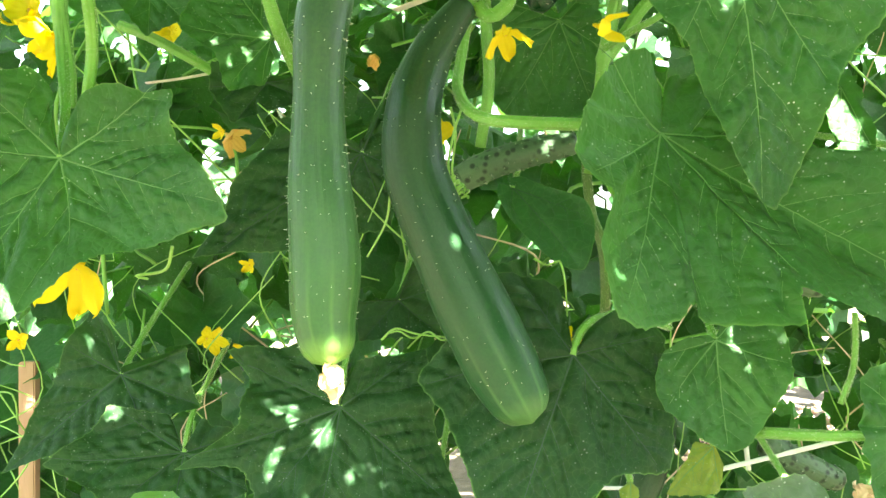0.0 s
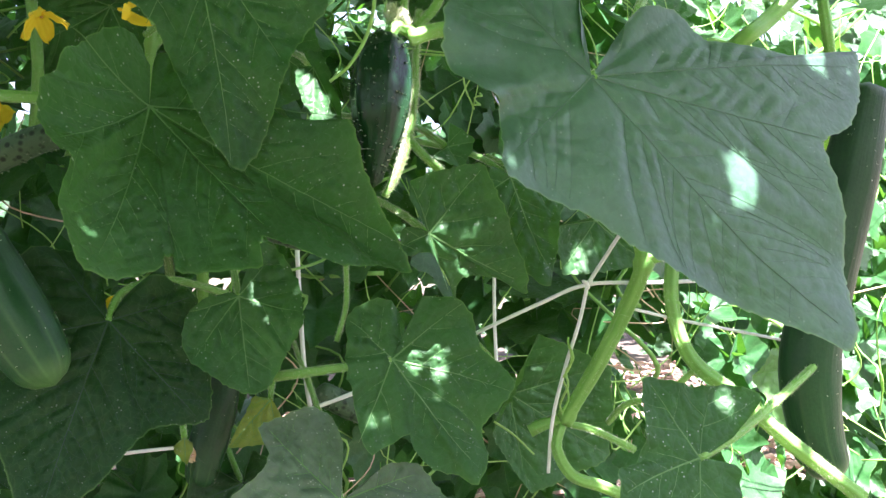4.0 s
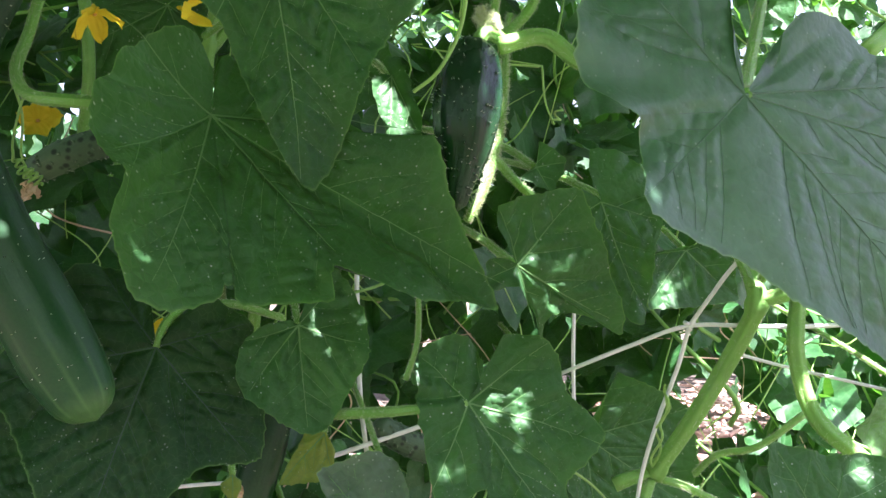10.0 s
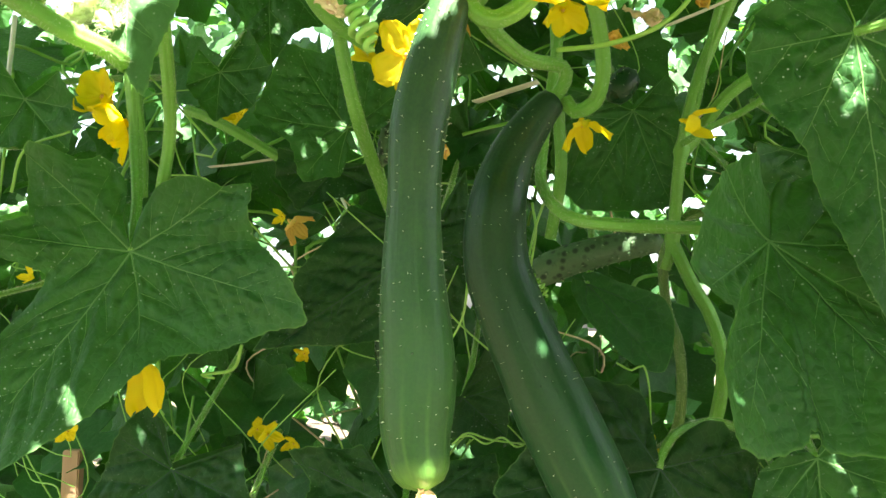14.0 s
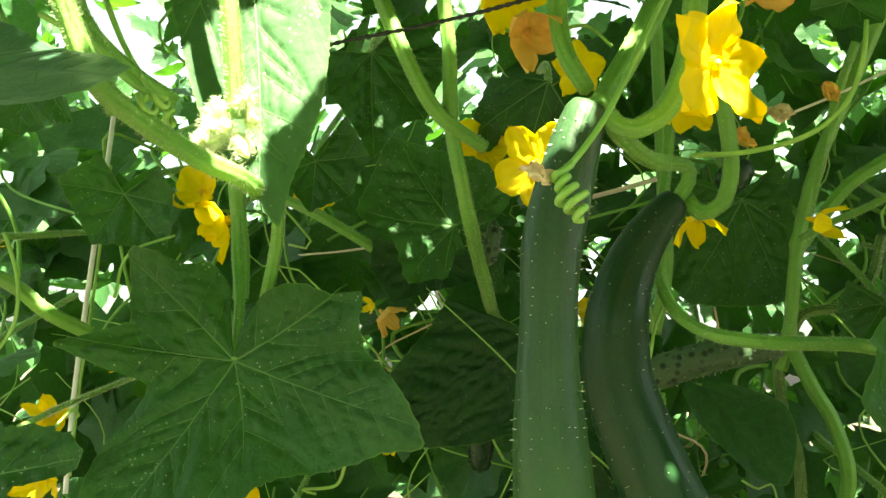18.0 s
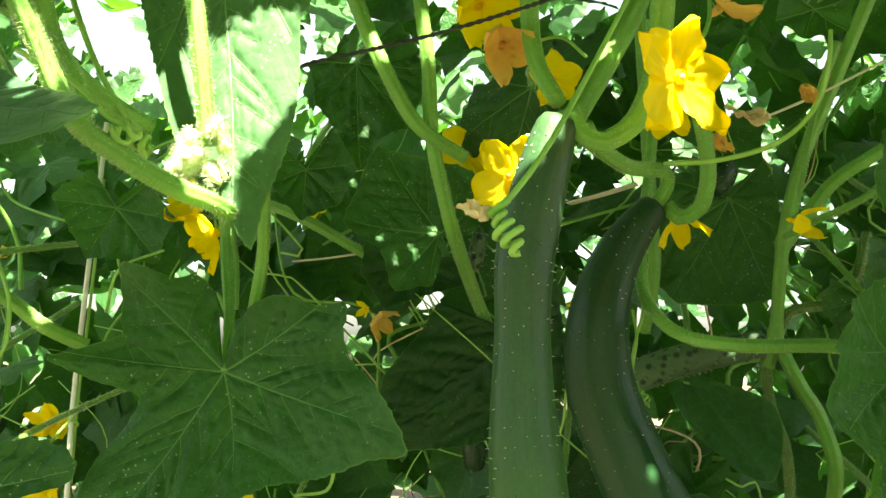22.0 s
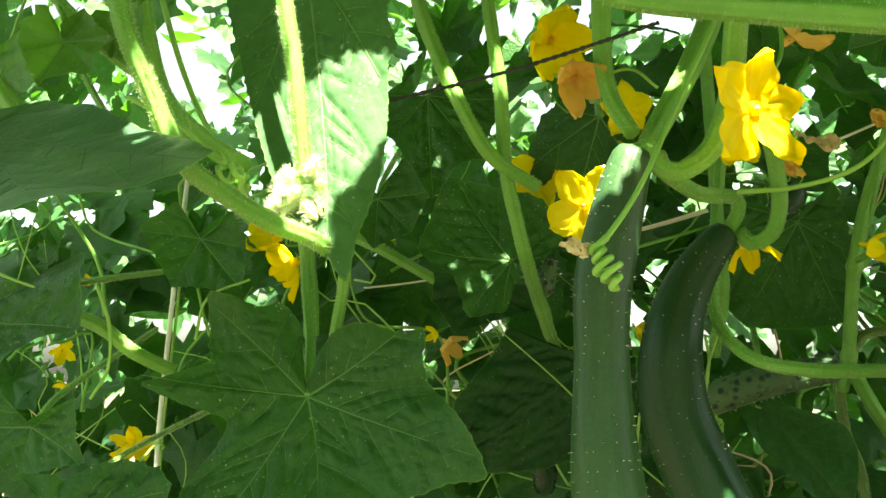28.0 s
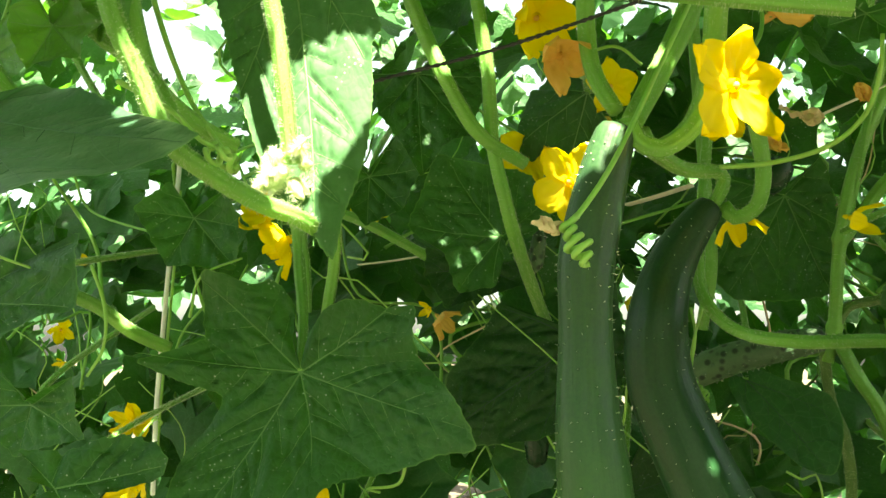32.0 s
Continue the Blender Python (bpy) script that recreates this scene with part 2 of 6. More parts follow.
# dim veins for blades with shade in their colour, and the climber
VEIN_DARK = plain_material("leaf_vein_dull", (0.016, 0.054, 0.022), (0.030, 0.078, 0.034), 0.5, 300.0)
STEM = plain_material("vine_stem", (0.12, 0.33, 0.065), (0.23, 0.48, 0.115), 0.45, 220.0, relief=0.5, amount=0.28, through_col=(0.4, 0.6, 0.08))
STEM_DARK = plain_material("vine_stem_old", (0.060, 0.135, 0.030), (0.12, 0.21, 0.055), 0.5, 220.0, relief=0.6)
HAIR = plain_material("stem_hair", (0.55, 0.62, 0.42), (0.78, 0.82, 0.62), 0.5, 200.0, amount=0.4, through_col=(0.8, 0.85, 0.6))
TENDRIL = plain_material("tendril", (0.20, 0.44, 0.09), (0.34, 0.58, 0.16), 0.4, 200.0, amount=0.25, through_col=(0.5, 0.7, 0.12))
BUD = plain_material("young_bud", (0.50, 0.60, 0.30), (0.72, 0.78, 0.50), 0.6, 260.0, relief=0.8, amount=0.3, through_col=(0.6, 0.7, 0.3))
PETAL = plain_material("petal_yellow", (0.88, 0.62, 0.025), (0.92, 0.72, 0.05), 0.55, 130.0, relief=0.5, amount=0.42, through_col=(0.98, 0.80, 0.02), spec=0.2)
PETAL_ORANGE = plain_material("petal_wilting", (0.75, 0.45, 0.12), (0.86, 0.58, 0.20), 0.6, 130.0, relief=0.6, amount=0.35, through_col=(0.9, 0.5, 0.1), spec=0.2)
PETAL_DRY = plain_material("petal_dry", (0.60, 0.44, 0.27), (0.80, 0.66, 0.46), 0.75, 130.0, relief=0.8, amount=0.3, through_col=(0.8, 0.6, 0.35), spec=0.15)
SKIN_A = skin_material("cucumber_skin_mid_green", (0.018, 0.048, 0.025), (0.024, 0.080, 0.024), (0.15, 0.30, 0.06), 0.25, rough=0.36)
SKIN_B = skin_material("cucumber_skin_dark_green", (0.006, 0.030, 0.011), (0.010, 0.054, 0.017), (0.08, 0.18, 0.055), 0.5, rough=0.38)
SKIN_C = skin_material("cucumber_skin_blotched", (0.040, 0.085, 0.042), (0.060, 0.115, 0.056), (0.18, 0.25, 0.13), 0.2, mottled=0.9, rough=0.45)
SKIN_D = skin_material("cucumber_skin_black_green", (0.003, 0.024, 0.008), (0.005, 0.036, 0.011), (0.05, 0.09, 0.04), 0.2, rough=0.22)
SPINE = plain_material("fruit_spine", (0.50, 0.55, 0.42), (0.74, 0.76, 0.62), 0.4, 300.0)
STRING = plain_material("white_string", (0.60, 0.66, 0.60), (0.80, 0.84, 0.79), 0.7, 500.0, relief=1.0, depth=0.0006)
TIE = plain_material("pale_tie_tape", (0.50, 0.50, 0.40), (0.66, 0.66, 0.54), 0.6, 240.0, relief=0.6)
WIRE = plain_material("black_wire", (0.012, 0.012, 0.014), (0.030, 0.030, 0.034), 0.4, 300.0, relief=0.4)
WOOD = plain_material("wooden_stake", (0.26, 0.15, 0.085), (0.42, 0.27, 0.17), 0.75, 90.0, relief=0.8, stretch=(1.0, 1.0, 0.12))
SOIL = plain_material("mulched_soil", (0.035, 0.028, 0.020), (0.11, 0.085, 0.062), 0.95, 30.0, relief=1.0, depth=0.02)
MULCH = plain_material("wood_chip_mulch", (0.30, 0.17, 0.13), (0.55, 0.38, 0.31), 0.9, 60.0)
STRAW = plain_material("dry_straw", (0.42, 0.31, 0.19), (0.66, 0.52, 0.36), 0.8, 120.0)


# ---- builders ----
def mesh_of(name, verts, faces, mat, uv=None, rim=None, smooth=True):
    me = bpy.data.meshes.new(name)
    me.from_pydata([tuple(v) for v in verts], [], faces)
    me.materials.append(mat)
    if uv is not None:
        at = np.empty(len(me.loops), dtype=np.int32)
        me.loops.foreach_get("vertex_index", at)
        for layer, values in (("UVMap", uv), ("rim", rim)):
            if values is not None:
                me.uv_layers.new(name=layer).data.foreach_set("uv", np.asarray(values, dtype=np.float32)[at].ravel())
    if smooth:
        me.polygons.foreach_set("use_smooth", [True] * len(me.polygons))
    me.update()
    return me


def part(name, me, parent, label=""):
    ob = new(name, me)
    ob.parent = parent
    if label:
        tagged(ob, label)
    return ob


def thing(name, at, label, category, group="", kind=""):
    ob = new(name)
    ob.location = at
    return tagged(ob, label, category, group, kind)


def joined(chunks):
    """Verts and faces of many pieces as one list."""
    vs, fs, n = [], [], 0
    for v, f in chunks:
        vs.append(np.asarray(v, dtype=float))
        fs.extend([tuple(i + n for i in q) for q in f])
        n += len(v)
    return (np.concatenate(vs) if vs else np.zeros((0, 3))), fs


def spline(points, step=0.006):
    """Catmull-Rom line through points, with even short steps."""
    p = np.array(points, dtype=float)
    p = np.vstack([2 * p[0] - p[1], p, 2 * p[-1] - p[-2]])
    out, ts = [], []
    for i in range(1, len(p) - 2):
        a, b, c, d = p[i - 1:i + 3]
        n = max(2, int(np.linalg.norm((c - b)[:3]) / step))
        for j in range(n):
            u = j / n
            out.append(0.5 * (2 * b + (c - a) * u + (2 * a - 5 * b + 4 * c - d) * u * u + (3 * b - a - 3 * c + d) * u ** 3))
    out.append(p[-2])
    return np.array(out)


def frames(line):
    """Tangents and two side vectors along a line, without twisting."""
    t = np.gradient(line, axis=0)
    t /= np.linalg.norm(t, axis=1)[:, None] + 1e-12
    side = np.cross(t[0], (0, 0, 1)) if abs(t[0][2]) < 0.9 else np.cross(t[0], (1, 0, 0))
    side /= np.linalg.norm(side)
    a = []
    for v in t:
        side = side - v * side.dot(v)
        side /= np.linalg.norm(side)
        a.append(side)
    a = np.array(a)
    return t, a, np.cross(t, a)


def tube(line, radii, sides=8, ridge=0.0, ribs=6, cap=True):
    """A round or ribbed tube along a line."""
    t, a, b = frames(line)
    n = len(line)
    ang = np.arange(sides) * 2 * math.pi / sides
    r = np.interp(np.linspace(0, 1, n), np.linspace(0, 1, len(radii)), radii)
    wob = 1 + ridge * (2 * np.abs(np.cos(ribs / 2 * ang)) ** 0.8 - 1)
    v = (line[:, None, :] + (r[:, None] * wob)[:, :, None] * (np.cos(ang)[None, :, None] * a[:, None, :] + np.sin(ang)[None, :, None] * b[:, None, :])).reshape(-1, 3)
    f = [(i * sides + j, i * sides + (j + 1) % sides, (i + 1) * sides + (j + 1) % sides, (i + 1) * sides + j) for i in range(n - 1) for j in range(sides)]
    if cap:
        f += [tuple(range(sides - 1, -1, -1)), tuple(range((n - 1) * sides, n * sides))]
    return v, f


def cone(base, way, length, r):
    way = np.asarray(way) / (np.linalg.norm(way) + 1e-9)
    s = np.cross(way, (0.3, 0.5, 0.8))
    s /= np.linalg.norm(s)
    q = np.cross(way, s)
    v = [base + r * (math.cos(k) * s + math.sin(k) * q) for k in (0, 2.094, 4.189)] + [base + way * length]
    return v, [(0, 1, 3), (1, 2, 3), (2, 0, 3)]


def hairs_on(line, radii, per_m, length, r, rng):
    """Stiff short hairs that stand out from a stem."""
    t, a, b = frames(line)
    size = np.linalg.norm(np.diff(line, axis=0), axis=1).sum()
    rr = np.interp(np.linspace(0, 1, len(line)), np.linspace(0, 1, len(radii)), radii)
    out = []
    for _ in range(int(per_m * size)):
        i, u = rng.randrange(len(line) - 1), rng.random()
        k = rng.uniform(0, 6.283)
        way = math.cos(k) * a[i] + math.sin(k) * b[i] + t[i] * rng.uniform(-0.3, 0.3)
        out.append(cone(line[i] * (1 - u) + line[i + 1] * u + way * rr[i] * 0.9, way, length * rng.uniform(0.6, 1.3), r))
    return out


SERIAL = [0]


def rng_next():
    SERIAL[0] += 1
    return random.Random(SERIAL[0] * 7919)


def outline(lobes, notch, rng, step=0.0045, tooth=0.0011, sinus=0.10, per=None):
    """Edge of a leaf about its stalk, from (degrees, radius, rise) of points on it, in turning order from one side of the stalk's cleft to the other. notch: how far the edge draws in between them; None: a smooth line through them."""
    pts = [np.array((q[1] * math.cos(radians(q[0])), q[1] * math.sin(radians(q[0])), q[2] if len(q) > 2 else 0.0)) for q in lobes]
    gap = (lobes[-1][0] + lobes[0][0] + 360) / 2
    small = sinus * min(lobes[0][1], lobes[-1][1])
    pts.append(np.array((small * math.cos(radians(gap)), small * math.sin(radians(gap)), 0.0)))
    edge, m = [], len(pts)
    for i, p in enumerate(pts):
        q = pts[(i + 1) % m]
        cleft = i >= m - 2
        n = per or max(3, int(np.linalg.norm((q - p)[:2]) / step))
        skew = rng.uniform(-0.12, 0.12)
        t0, t1 = 0.36 * (q - pts[i - 1]), 0.36 * (pts[(i + 2) % m] - p)
        if i == 0 or i == m - 1:
            t0 = q - p
        if cleft or i == m - 3:
            t1 = q - p
        for j in range(n):
            u = j / n
            if notch is None:
                c = p * (2 * u ** 3 - 3 * u * u + 1) + t0 * (u ** 3 - 2 * u * u + u) + q * (3 * u * u - 2 * u ** 3) + t1 * (u ** 3 - u * u)
                k = 1.0
            else:
                v = min(1, max(0, u + skew * math.sin(math.pi * u)))
                s = math.sin(math.pi * v)
                c = p + (q - p) * u
                k = 1 + (0.14 * s if cleft else -(notch[i] if isinstance(notch, list) else notch) * s)
            r = math.hypot(c[0], c[1]) + 1e-6
            if not cleft:
                k += tooth / r * (rng.uniform(0.5, 1.6) if j % 3 == 1 else rng.uniform(-0.5, 0.2))
            edge.append((c[0] * k, c[1] * k, c[2]))
    return np.array(edge)


def main_veins(lobes, most=7, apart=26):
    """The lobes that carry a main vein: the longest first, well apart."""
    out = []
    for d, r, *_ in sorted(lobes, key=lambda q: -q[1]):
        if len(out) < most and all(abs((d - e + 180) % 360 - 180) > apart for e, _ in out):
            out.append((d, r))
    return out


def venation(veins, reach, rng, spacing=0.021):
    """The net of a blade: main veins, side veins that curve to the edge, and cross veins between them, as (points, width, level)."""
    net = []
    order = sorted((d % 360, r) for d, r in veins)
    for i, (d, r) in enumerate(order):
        d0 = radians(d)
        left = ((order[(i + 1) % len(order)][0] - d) % 360) / 2
        right = ((d - order[i - 1][0]) % 360) / 2
        left, right = (radians(min(75, x)) if x else 1.0 for x in (left, right))
        sway = rng.uniform(-0.07, 0.07)
        main = np.array([(math.cos(d0 + sway * u * u), math.sin(d0 + sway * u * u)) for u in np.linspace(0, 1, 30)]) * (r * 0.97 * np.linspace(0.0, 1, 30))[:, None]
        net.append((main, 0.00075 if r > 0.06 else 0.0005, 0))
        rows = {1: [], -1: []}
        at, side = 0.15 * r + rng.uniform(0, spacing * 0.5), rng.choice((1, -1))
        while at < 0.9 * r:
            o = main[int(at / r * 29)]
            way = d0 + side * rng.uniform(0.62, 1.05)
            bound = left if side > 0 else right
            pts, p = [o], o.copy()
            for k in range(40):
                p = p + 0.004 * np.array((math.cos(way), math.sin(way)))
                way -= side * 0.018 + rng.uniform(-0.03, 0.03)
                th = (math.atan2(p[1], p[0]) - d0 + math.pi) % (2 * math.pi) - math.pi
                if math.hypot(*p) > 0.95 * reach(math.atan2(p[1], p[0])) or side * th > bound * 0.97:
                    break
                pts.append(p)
            if len(pts) > 3:
                pts = np.array(pts)
                net.append((pts, 0.00030, 1))
                rows[side].append(pts)
            side = -side
            at += spacing * rng.uniform(0.35, 0.65)
        for branch in rows.values():
            for a, b in zip(branch, branch[1:]):
                for f in np.arange(0.2, 0.95, 0.012 / max(0.012, 0.004 * len(a))):
                    f += rng.uniform(-0.04, 0.04)
                    p, q = a[min(len(a) - 1, int(f * len(a)))], b[min(len(b) - 1, int(f * 0.85 * len(b)))]
                    if np.linalg.norm(q - p) < 0.03:
                        mid = (p + q) / 2 + np.array((rng.uniform(-1, 1), rng.uniform(-1, 1))) * 0.0025
                        net.append((np.array([p, (p + mid) / 2 + rng.uniform(-0.0008, 0.0008), mid, (q + mid) / 2 + rng.uniform(-0.0008, 0.0008), q]), 0.00022, 2))
    return net


def nearest(pts, to):
    """How far each of pts lies from the closest of to."""
    out = np.full(len(pts), 9.0)
    for k in range(0, len(pts), 2000):
        p = pts[k:k + 2000].astype(np.float32)
        d = (p ** 2).sum(1)[:, None] + (to ** 2).sum(1)[None] - 2 * p @ to.T
        out[k:k + 2000] = np.sqrt(np.maximum(d.min(1), 0))
    return out


def leaf_surface(lobes, notch, cup, bend, rng, rings, per=None, rough=1.0, sinus=0.10, step=0.0045, tooth=0.0011, veins=None, quilt=0.0, spacing=0.019, pinch=1.0):
    """The blade in its own frame: z is its upper side, the stalk joins at the origin. Gives verts, faces, flat coords, rim, height(points) and the net of veins."""
    edge = outline(lobes, notch, rng, step=step, per=per, sinus=sinus, tooth=tooth)
    rise, edge = edge[:, 2], edge[:, :2]
    ang = np.arctan2(edge[:, 1], edge[:, 0]) % (2 * math.pi)
    rad = np.linalg.norm(edge, axis=1)
    order = np.argsort(ang)
    ta, tr, tz = ang[order], rad[order], rise[order]
    size = max(q[1] for q in lobes)
    seed = Vector((rng.uniform(0, 90), rng.uniform(0, 90), rng.uniform(0, 90)))
    ph = rng.uniform(0, 6.28)

    def reach(th):
        return float(np.interp(th % (2 * math.pi), ta, tr, period=2 * math.pi))

    net = venation(veins or main_veins(lobes), reach, rng, spacing) if quilt else []
    dense = [[], []]
    for pts, w, level in net:
        if level < 2 or size > 0.07:
            q = np.linspace(0, len(pts) - 1, max(3, int(np.linalg.norm(np.diff(pts, axis=0), axis=1).sum() / 0.0022)))
            dense[1 if level == 2 else 0].append(np.stack([np.interp(q, np.arange(len(pts)), pts[:, c]) for c in (0, 1)], 1))
    dense = [np.concatenate(d).astype(np.float32) if d else None for d in dense]

    def height(p):
        x, y = p[:, 0], p[:, 1]
        r = np.hypot(x, y)
        th = np.arctan2(y, x) % (2 * math.pi)
        k = np.minimum(1.05, r / np.maximum(0.004, np.interp(th, ta, tr, period=2 * math.pi)))
        h = np.interp(th, ta, tz, period=2 * math.pi) * k ** 1.3 + cup * k ** 1.5 - bend * (r * r) / size * (0.55 + 0.45 * np.cos(th))
        if dense[0] is not None:
            d = nearest(p, dense[0])
            h = h - quilt * 0.0022 * np.exp(-(d / (0.0042 * pinch)) ** 2)
        if dense[1] is not None:
            h = h - quilt * 0.0013 * np.exp(-(nearest(p, dense[1]) / (0.0026 * pinch)) ** 2)
        wide = np.array([noise.noise(Vector((a, b, 0)) * 13 + seed) for a, b in p])
        fine = np.array([noise.noise(Vector((a, b, 0)) * 60 + seed) for a, b in p])
        h = h + rough * (0.0016 * fine * np.minimum(1, r / 0.02) + 0.008 * size / 0.12 * wide * k)
        return h + rough * 0.0040 * size / 0.12 * k ** 4 * np.sin(th * 9 + ph + 2 * np.sin(th * 3))

    n = len(edge)
    flat, rim = [np.zeros((1, 2))], [(0.0, 0.0)]
    for i in range(1, rings + 1):
        k = (i / rings) ** 0.9
        flat.append(edge * k)
        rim += [(k, 0.0)] * n
    flat = np.concatenate(flat)
    faces = [(0, 1 + j, 1 + (j + 1) % n) for j in range(n)]
    for i in range(rings - 1):
        o = 1 + i * n
        faces += [(o + j, o + n + j, o + n + (j + 1) % n, o + (j + 1) % n) for j in range(n)]
    verts = np.column_stack([flat, height(flat)])
    return verts, faces, flat, rim, height, net


def vein_strips(net, height, scale=1.0):
    """Narrow raised strips along the veins."""
    n = 0
    flat, lift, faces = [], [], []
    for pts, w, level in net:
        if level == 2:
            continue
        q = np.linspace(0, len(pts) - 1, max(4, int(np.linalg.norm(np.diff(pts, axis=0), axis=1).sum() / 0.003)))
        c = np.stack([np.interp(q, np.arange(len(pts)), pts[:, k]) for k in (0, 1)], 1)
        d = np.gradient(c, axis=0)
        d /= np.linalg.norm(d, axis=1)[:, None] + 1e-9
        taper = w * scale * np.linspace(1.0, 0.3, len(c))
        s = np.stack([-d[:, 1], d[:, 0]], 1) * taper[:, None]
        flat.append(np.stack([c - s, c, c + s], 1).reshape(-1, 2))
        top = 0.0007 if level == 0 else 0.0005
        lift.append(np.tile((0.00022, top, 0.00022), len(c)))
        for i in range(1, len(c)):
            o = n + 3 * i
            faces += [(o - 3, o - 2, o + 1, o), (o - 2, o - 1, o + 2, o + 1)]
        n += 3 * len(c)
    flat = np.concatenate(flat)
    mid = np.repeat(flat[1::3], 3, axis=0)
    return np.column_stack([flat, height(mid) + np.concatenate(lift)]), faces


def to_frame(at, normal, axis):
    z = Vector(normal).normalized()
    x = Vector(axis)
    x = (x - z * x.dot(z)).normalized()
    y = z.cross(x)
    m = Matrix((x, y, z)).transposed().to_4x4()
    m.translation = Vector(at)
    return m


def leaf(at, normal, axis, lobes, cup=0.0, notch=0.06, bend=0.0, mat=None, label="", stalk=None, stalk_r=(0.0028, 0.0028), name="cucumber_leaf", rings=None, rough=1.0, sinus=0.10, hair=True, step=0.0038, vein=1.0, vein_mat=None, tooth=0.0011, veins=None, quilt=1.4, spacing=0.019, pinch=1.0):
    """A leaf whose stalk joins at at. lobes: (degrees from axis, metres, rise) along its edge; veins: (degrees, metres) of its main veins. stalk: places along its stalk, from the blade outward."""
    rng = rng_next()
    ob = new(name)
    ob.matrix_world = to_frame(at, normal, axis)
    tagged(ob, label or "broad dark green cucumber leaf with pale veins", "leaf", "cucumber leaves")
    size = max(q[1] for q in lobes)
    v, f, uv, rim, height, net = leaf_surface(lobes, notch, cup, bend, rng, rings or max(14, int(size / 0.0034)), rough=rough, sinus=sinus, step=step, tooth=tooth, veins=veins, quilt=quilt, spacing=spacing, pinch=pinch)
    part("blade", mesh_of("leaf_blade", v, f, mat or LEAF, uv, rim), ob)
    # blades with painted shade get dim veins
    vein_mat = VEIN_DARK if mat is LEAF_SHADED else vein_mat
    v, f = vein_strips(net, height, vein)
    part("venation", mesh_of("leaf_venation", v, f, vein_mat or VEIN), ob, "pale green raised veins")
    if not stalk:
        # back into the vines behind
        a = Vector(at)
        w = rng.uniform(-0.03, 0.03)
        stalk = [a + Vector((w * 0.4, 0.25 * (1.10 - a.y), 0.035)), a + Vector((w, 1.12 - a.y, 0.09 + 0.04 * rng.random()))]
    if stalk:
        inv = ob.matrix_world.inverted()
        pts = [(0, 0, float(height(np.zeros((1, 2)))[0]) - 0.001)] + [tuple(inv @ Vector(p)) for p in stalk]
        line = spline(pts, 0.007)
        st = part("stalk", mesh_of("leaf_stalk", *tube(line, stalk_r, 24, 0.12), STEM), ob, "pale green ribbed leaf stalk")
        if hair:
            v, f = joined(hairs_on(line, stalk_r, 9000, 0.0021, 0.00014, rng))
            if len(v):
                part("stalk_hair", mesh_of("stalk_hair", v, f, HAIR, smooth=False), ob)
    return ob


def stem(points, radii, label, mat=None, name="vine_stem", category="stem", hair=7000, hair_len=0.0021, sides=30, ridge=0.13, group="vine stems", nodes=()):
    """A ribbed, hairy shoot through points; nodes: shares of its length at which joints swell."""
    rng = rng_next()
    ob = thing(name, points[0], label, category, group)
    line = spline(np.array(points) - np.array(points[0]), 0.006)
    n = len(line)
    swell = np.zeros(n)
    for q in nodes:
        swell += 0.42 * np.exp(-((np.arange(n) - q * (n - 1)) * 0.006 / 0.006) ** 2)
    knob = np.interp(np.linspace(0, 1, n), np.linspace(0, 1, len(radii)), radii) * np.array([1 + swell[i] + 0.07 * noise.noise(Vector((i * 0.17, SERIAL[0], 0))) for i in range(n)])
    part("shoot", mesh_of("shoot", *tube(line, knob, sides, ridge), mat or STEM), ob)
    if hair:
        v, f = joined(hairs_on(line, radii, hair * 1.8, hair_len, 0.00014, rng))
        tagged(part("hairs", mesh_of("hairs", v, f, HAIR, smooth=False), ob, "fine pale hairs"), kind="stuff")
    return ob


def cord(points, r, mat, name, label, category, twist=True, group="", pitch=0.012, knots=()):
    """A thin string, wire or tape; two twisted strands where twist is set."""
    ob = thing(name, points[0], label, category, group)
    line = spline(np.array(points) - np.array(points[0]), 0.004)
    if twist:
        t, a, b = frames(line)
        s = np.concatenate([[0], np.cumsum(np.linalg.norm(np.diff(line, axis=0), axis=1))])
        for k in (0, math.pi):
            q = s * 2 * math.pi / pitch + k + 0.6 * np.sin(s * 71)
            strand = line + 0.55 * r * (np.cos(q)[:, None] * a + np.sin(q)[:, None] * b)
            part("strand", mesh_of("strand", *tube(strand, (r * 0.62,), 7), mat), ob)
    else:
        part("length", mesh_of("length", *tube(line, (r,), 8), mat), ob)
    for at in knots:
        # an overhand loop drawn tight
        o = np.array(at) - np.array(points[0])
        loop = np.array([o + r * np.array((2.1 * math.sin(q) + 1.2 * math.sin(2 * q), 1.3 * math.sin(3 * q), 2.0 * math.cos(q) - 1.2 * math.cos(2 * q))) * 0.75 for q in np.linspace(0, 6.0, 40)])
        part("knot", mesh_of("knot", *tube(loop, (r * 0.85,), 7), mat), ob)
    return ob


def tape(points, width, mat, name, label, category):
    """A flat tape with a fold along it."""
    ob = thing(name, points[0], label, category)
    line = spline(np.array(points) - np.array(points[0]), 0.005)
    v, f = tube(line, (width / 2,), 10)
    t, a, b = frames(line)
    c = np.repeat(line, 10, axis=0)
    bb = np.repeat(b, 10, axis=0)
    d = v - c
    v = c + d - bb * (d * bb).sum(1)[:, None] * 0.82
    part("band", mesh_of("band", v, f, mat), ob)
    return ob


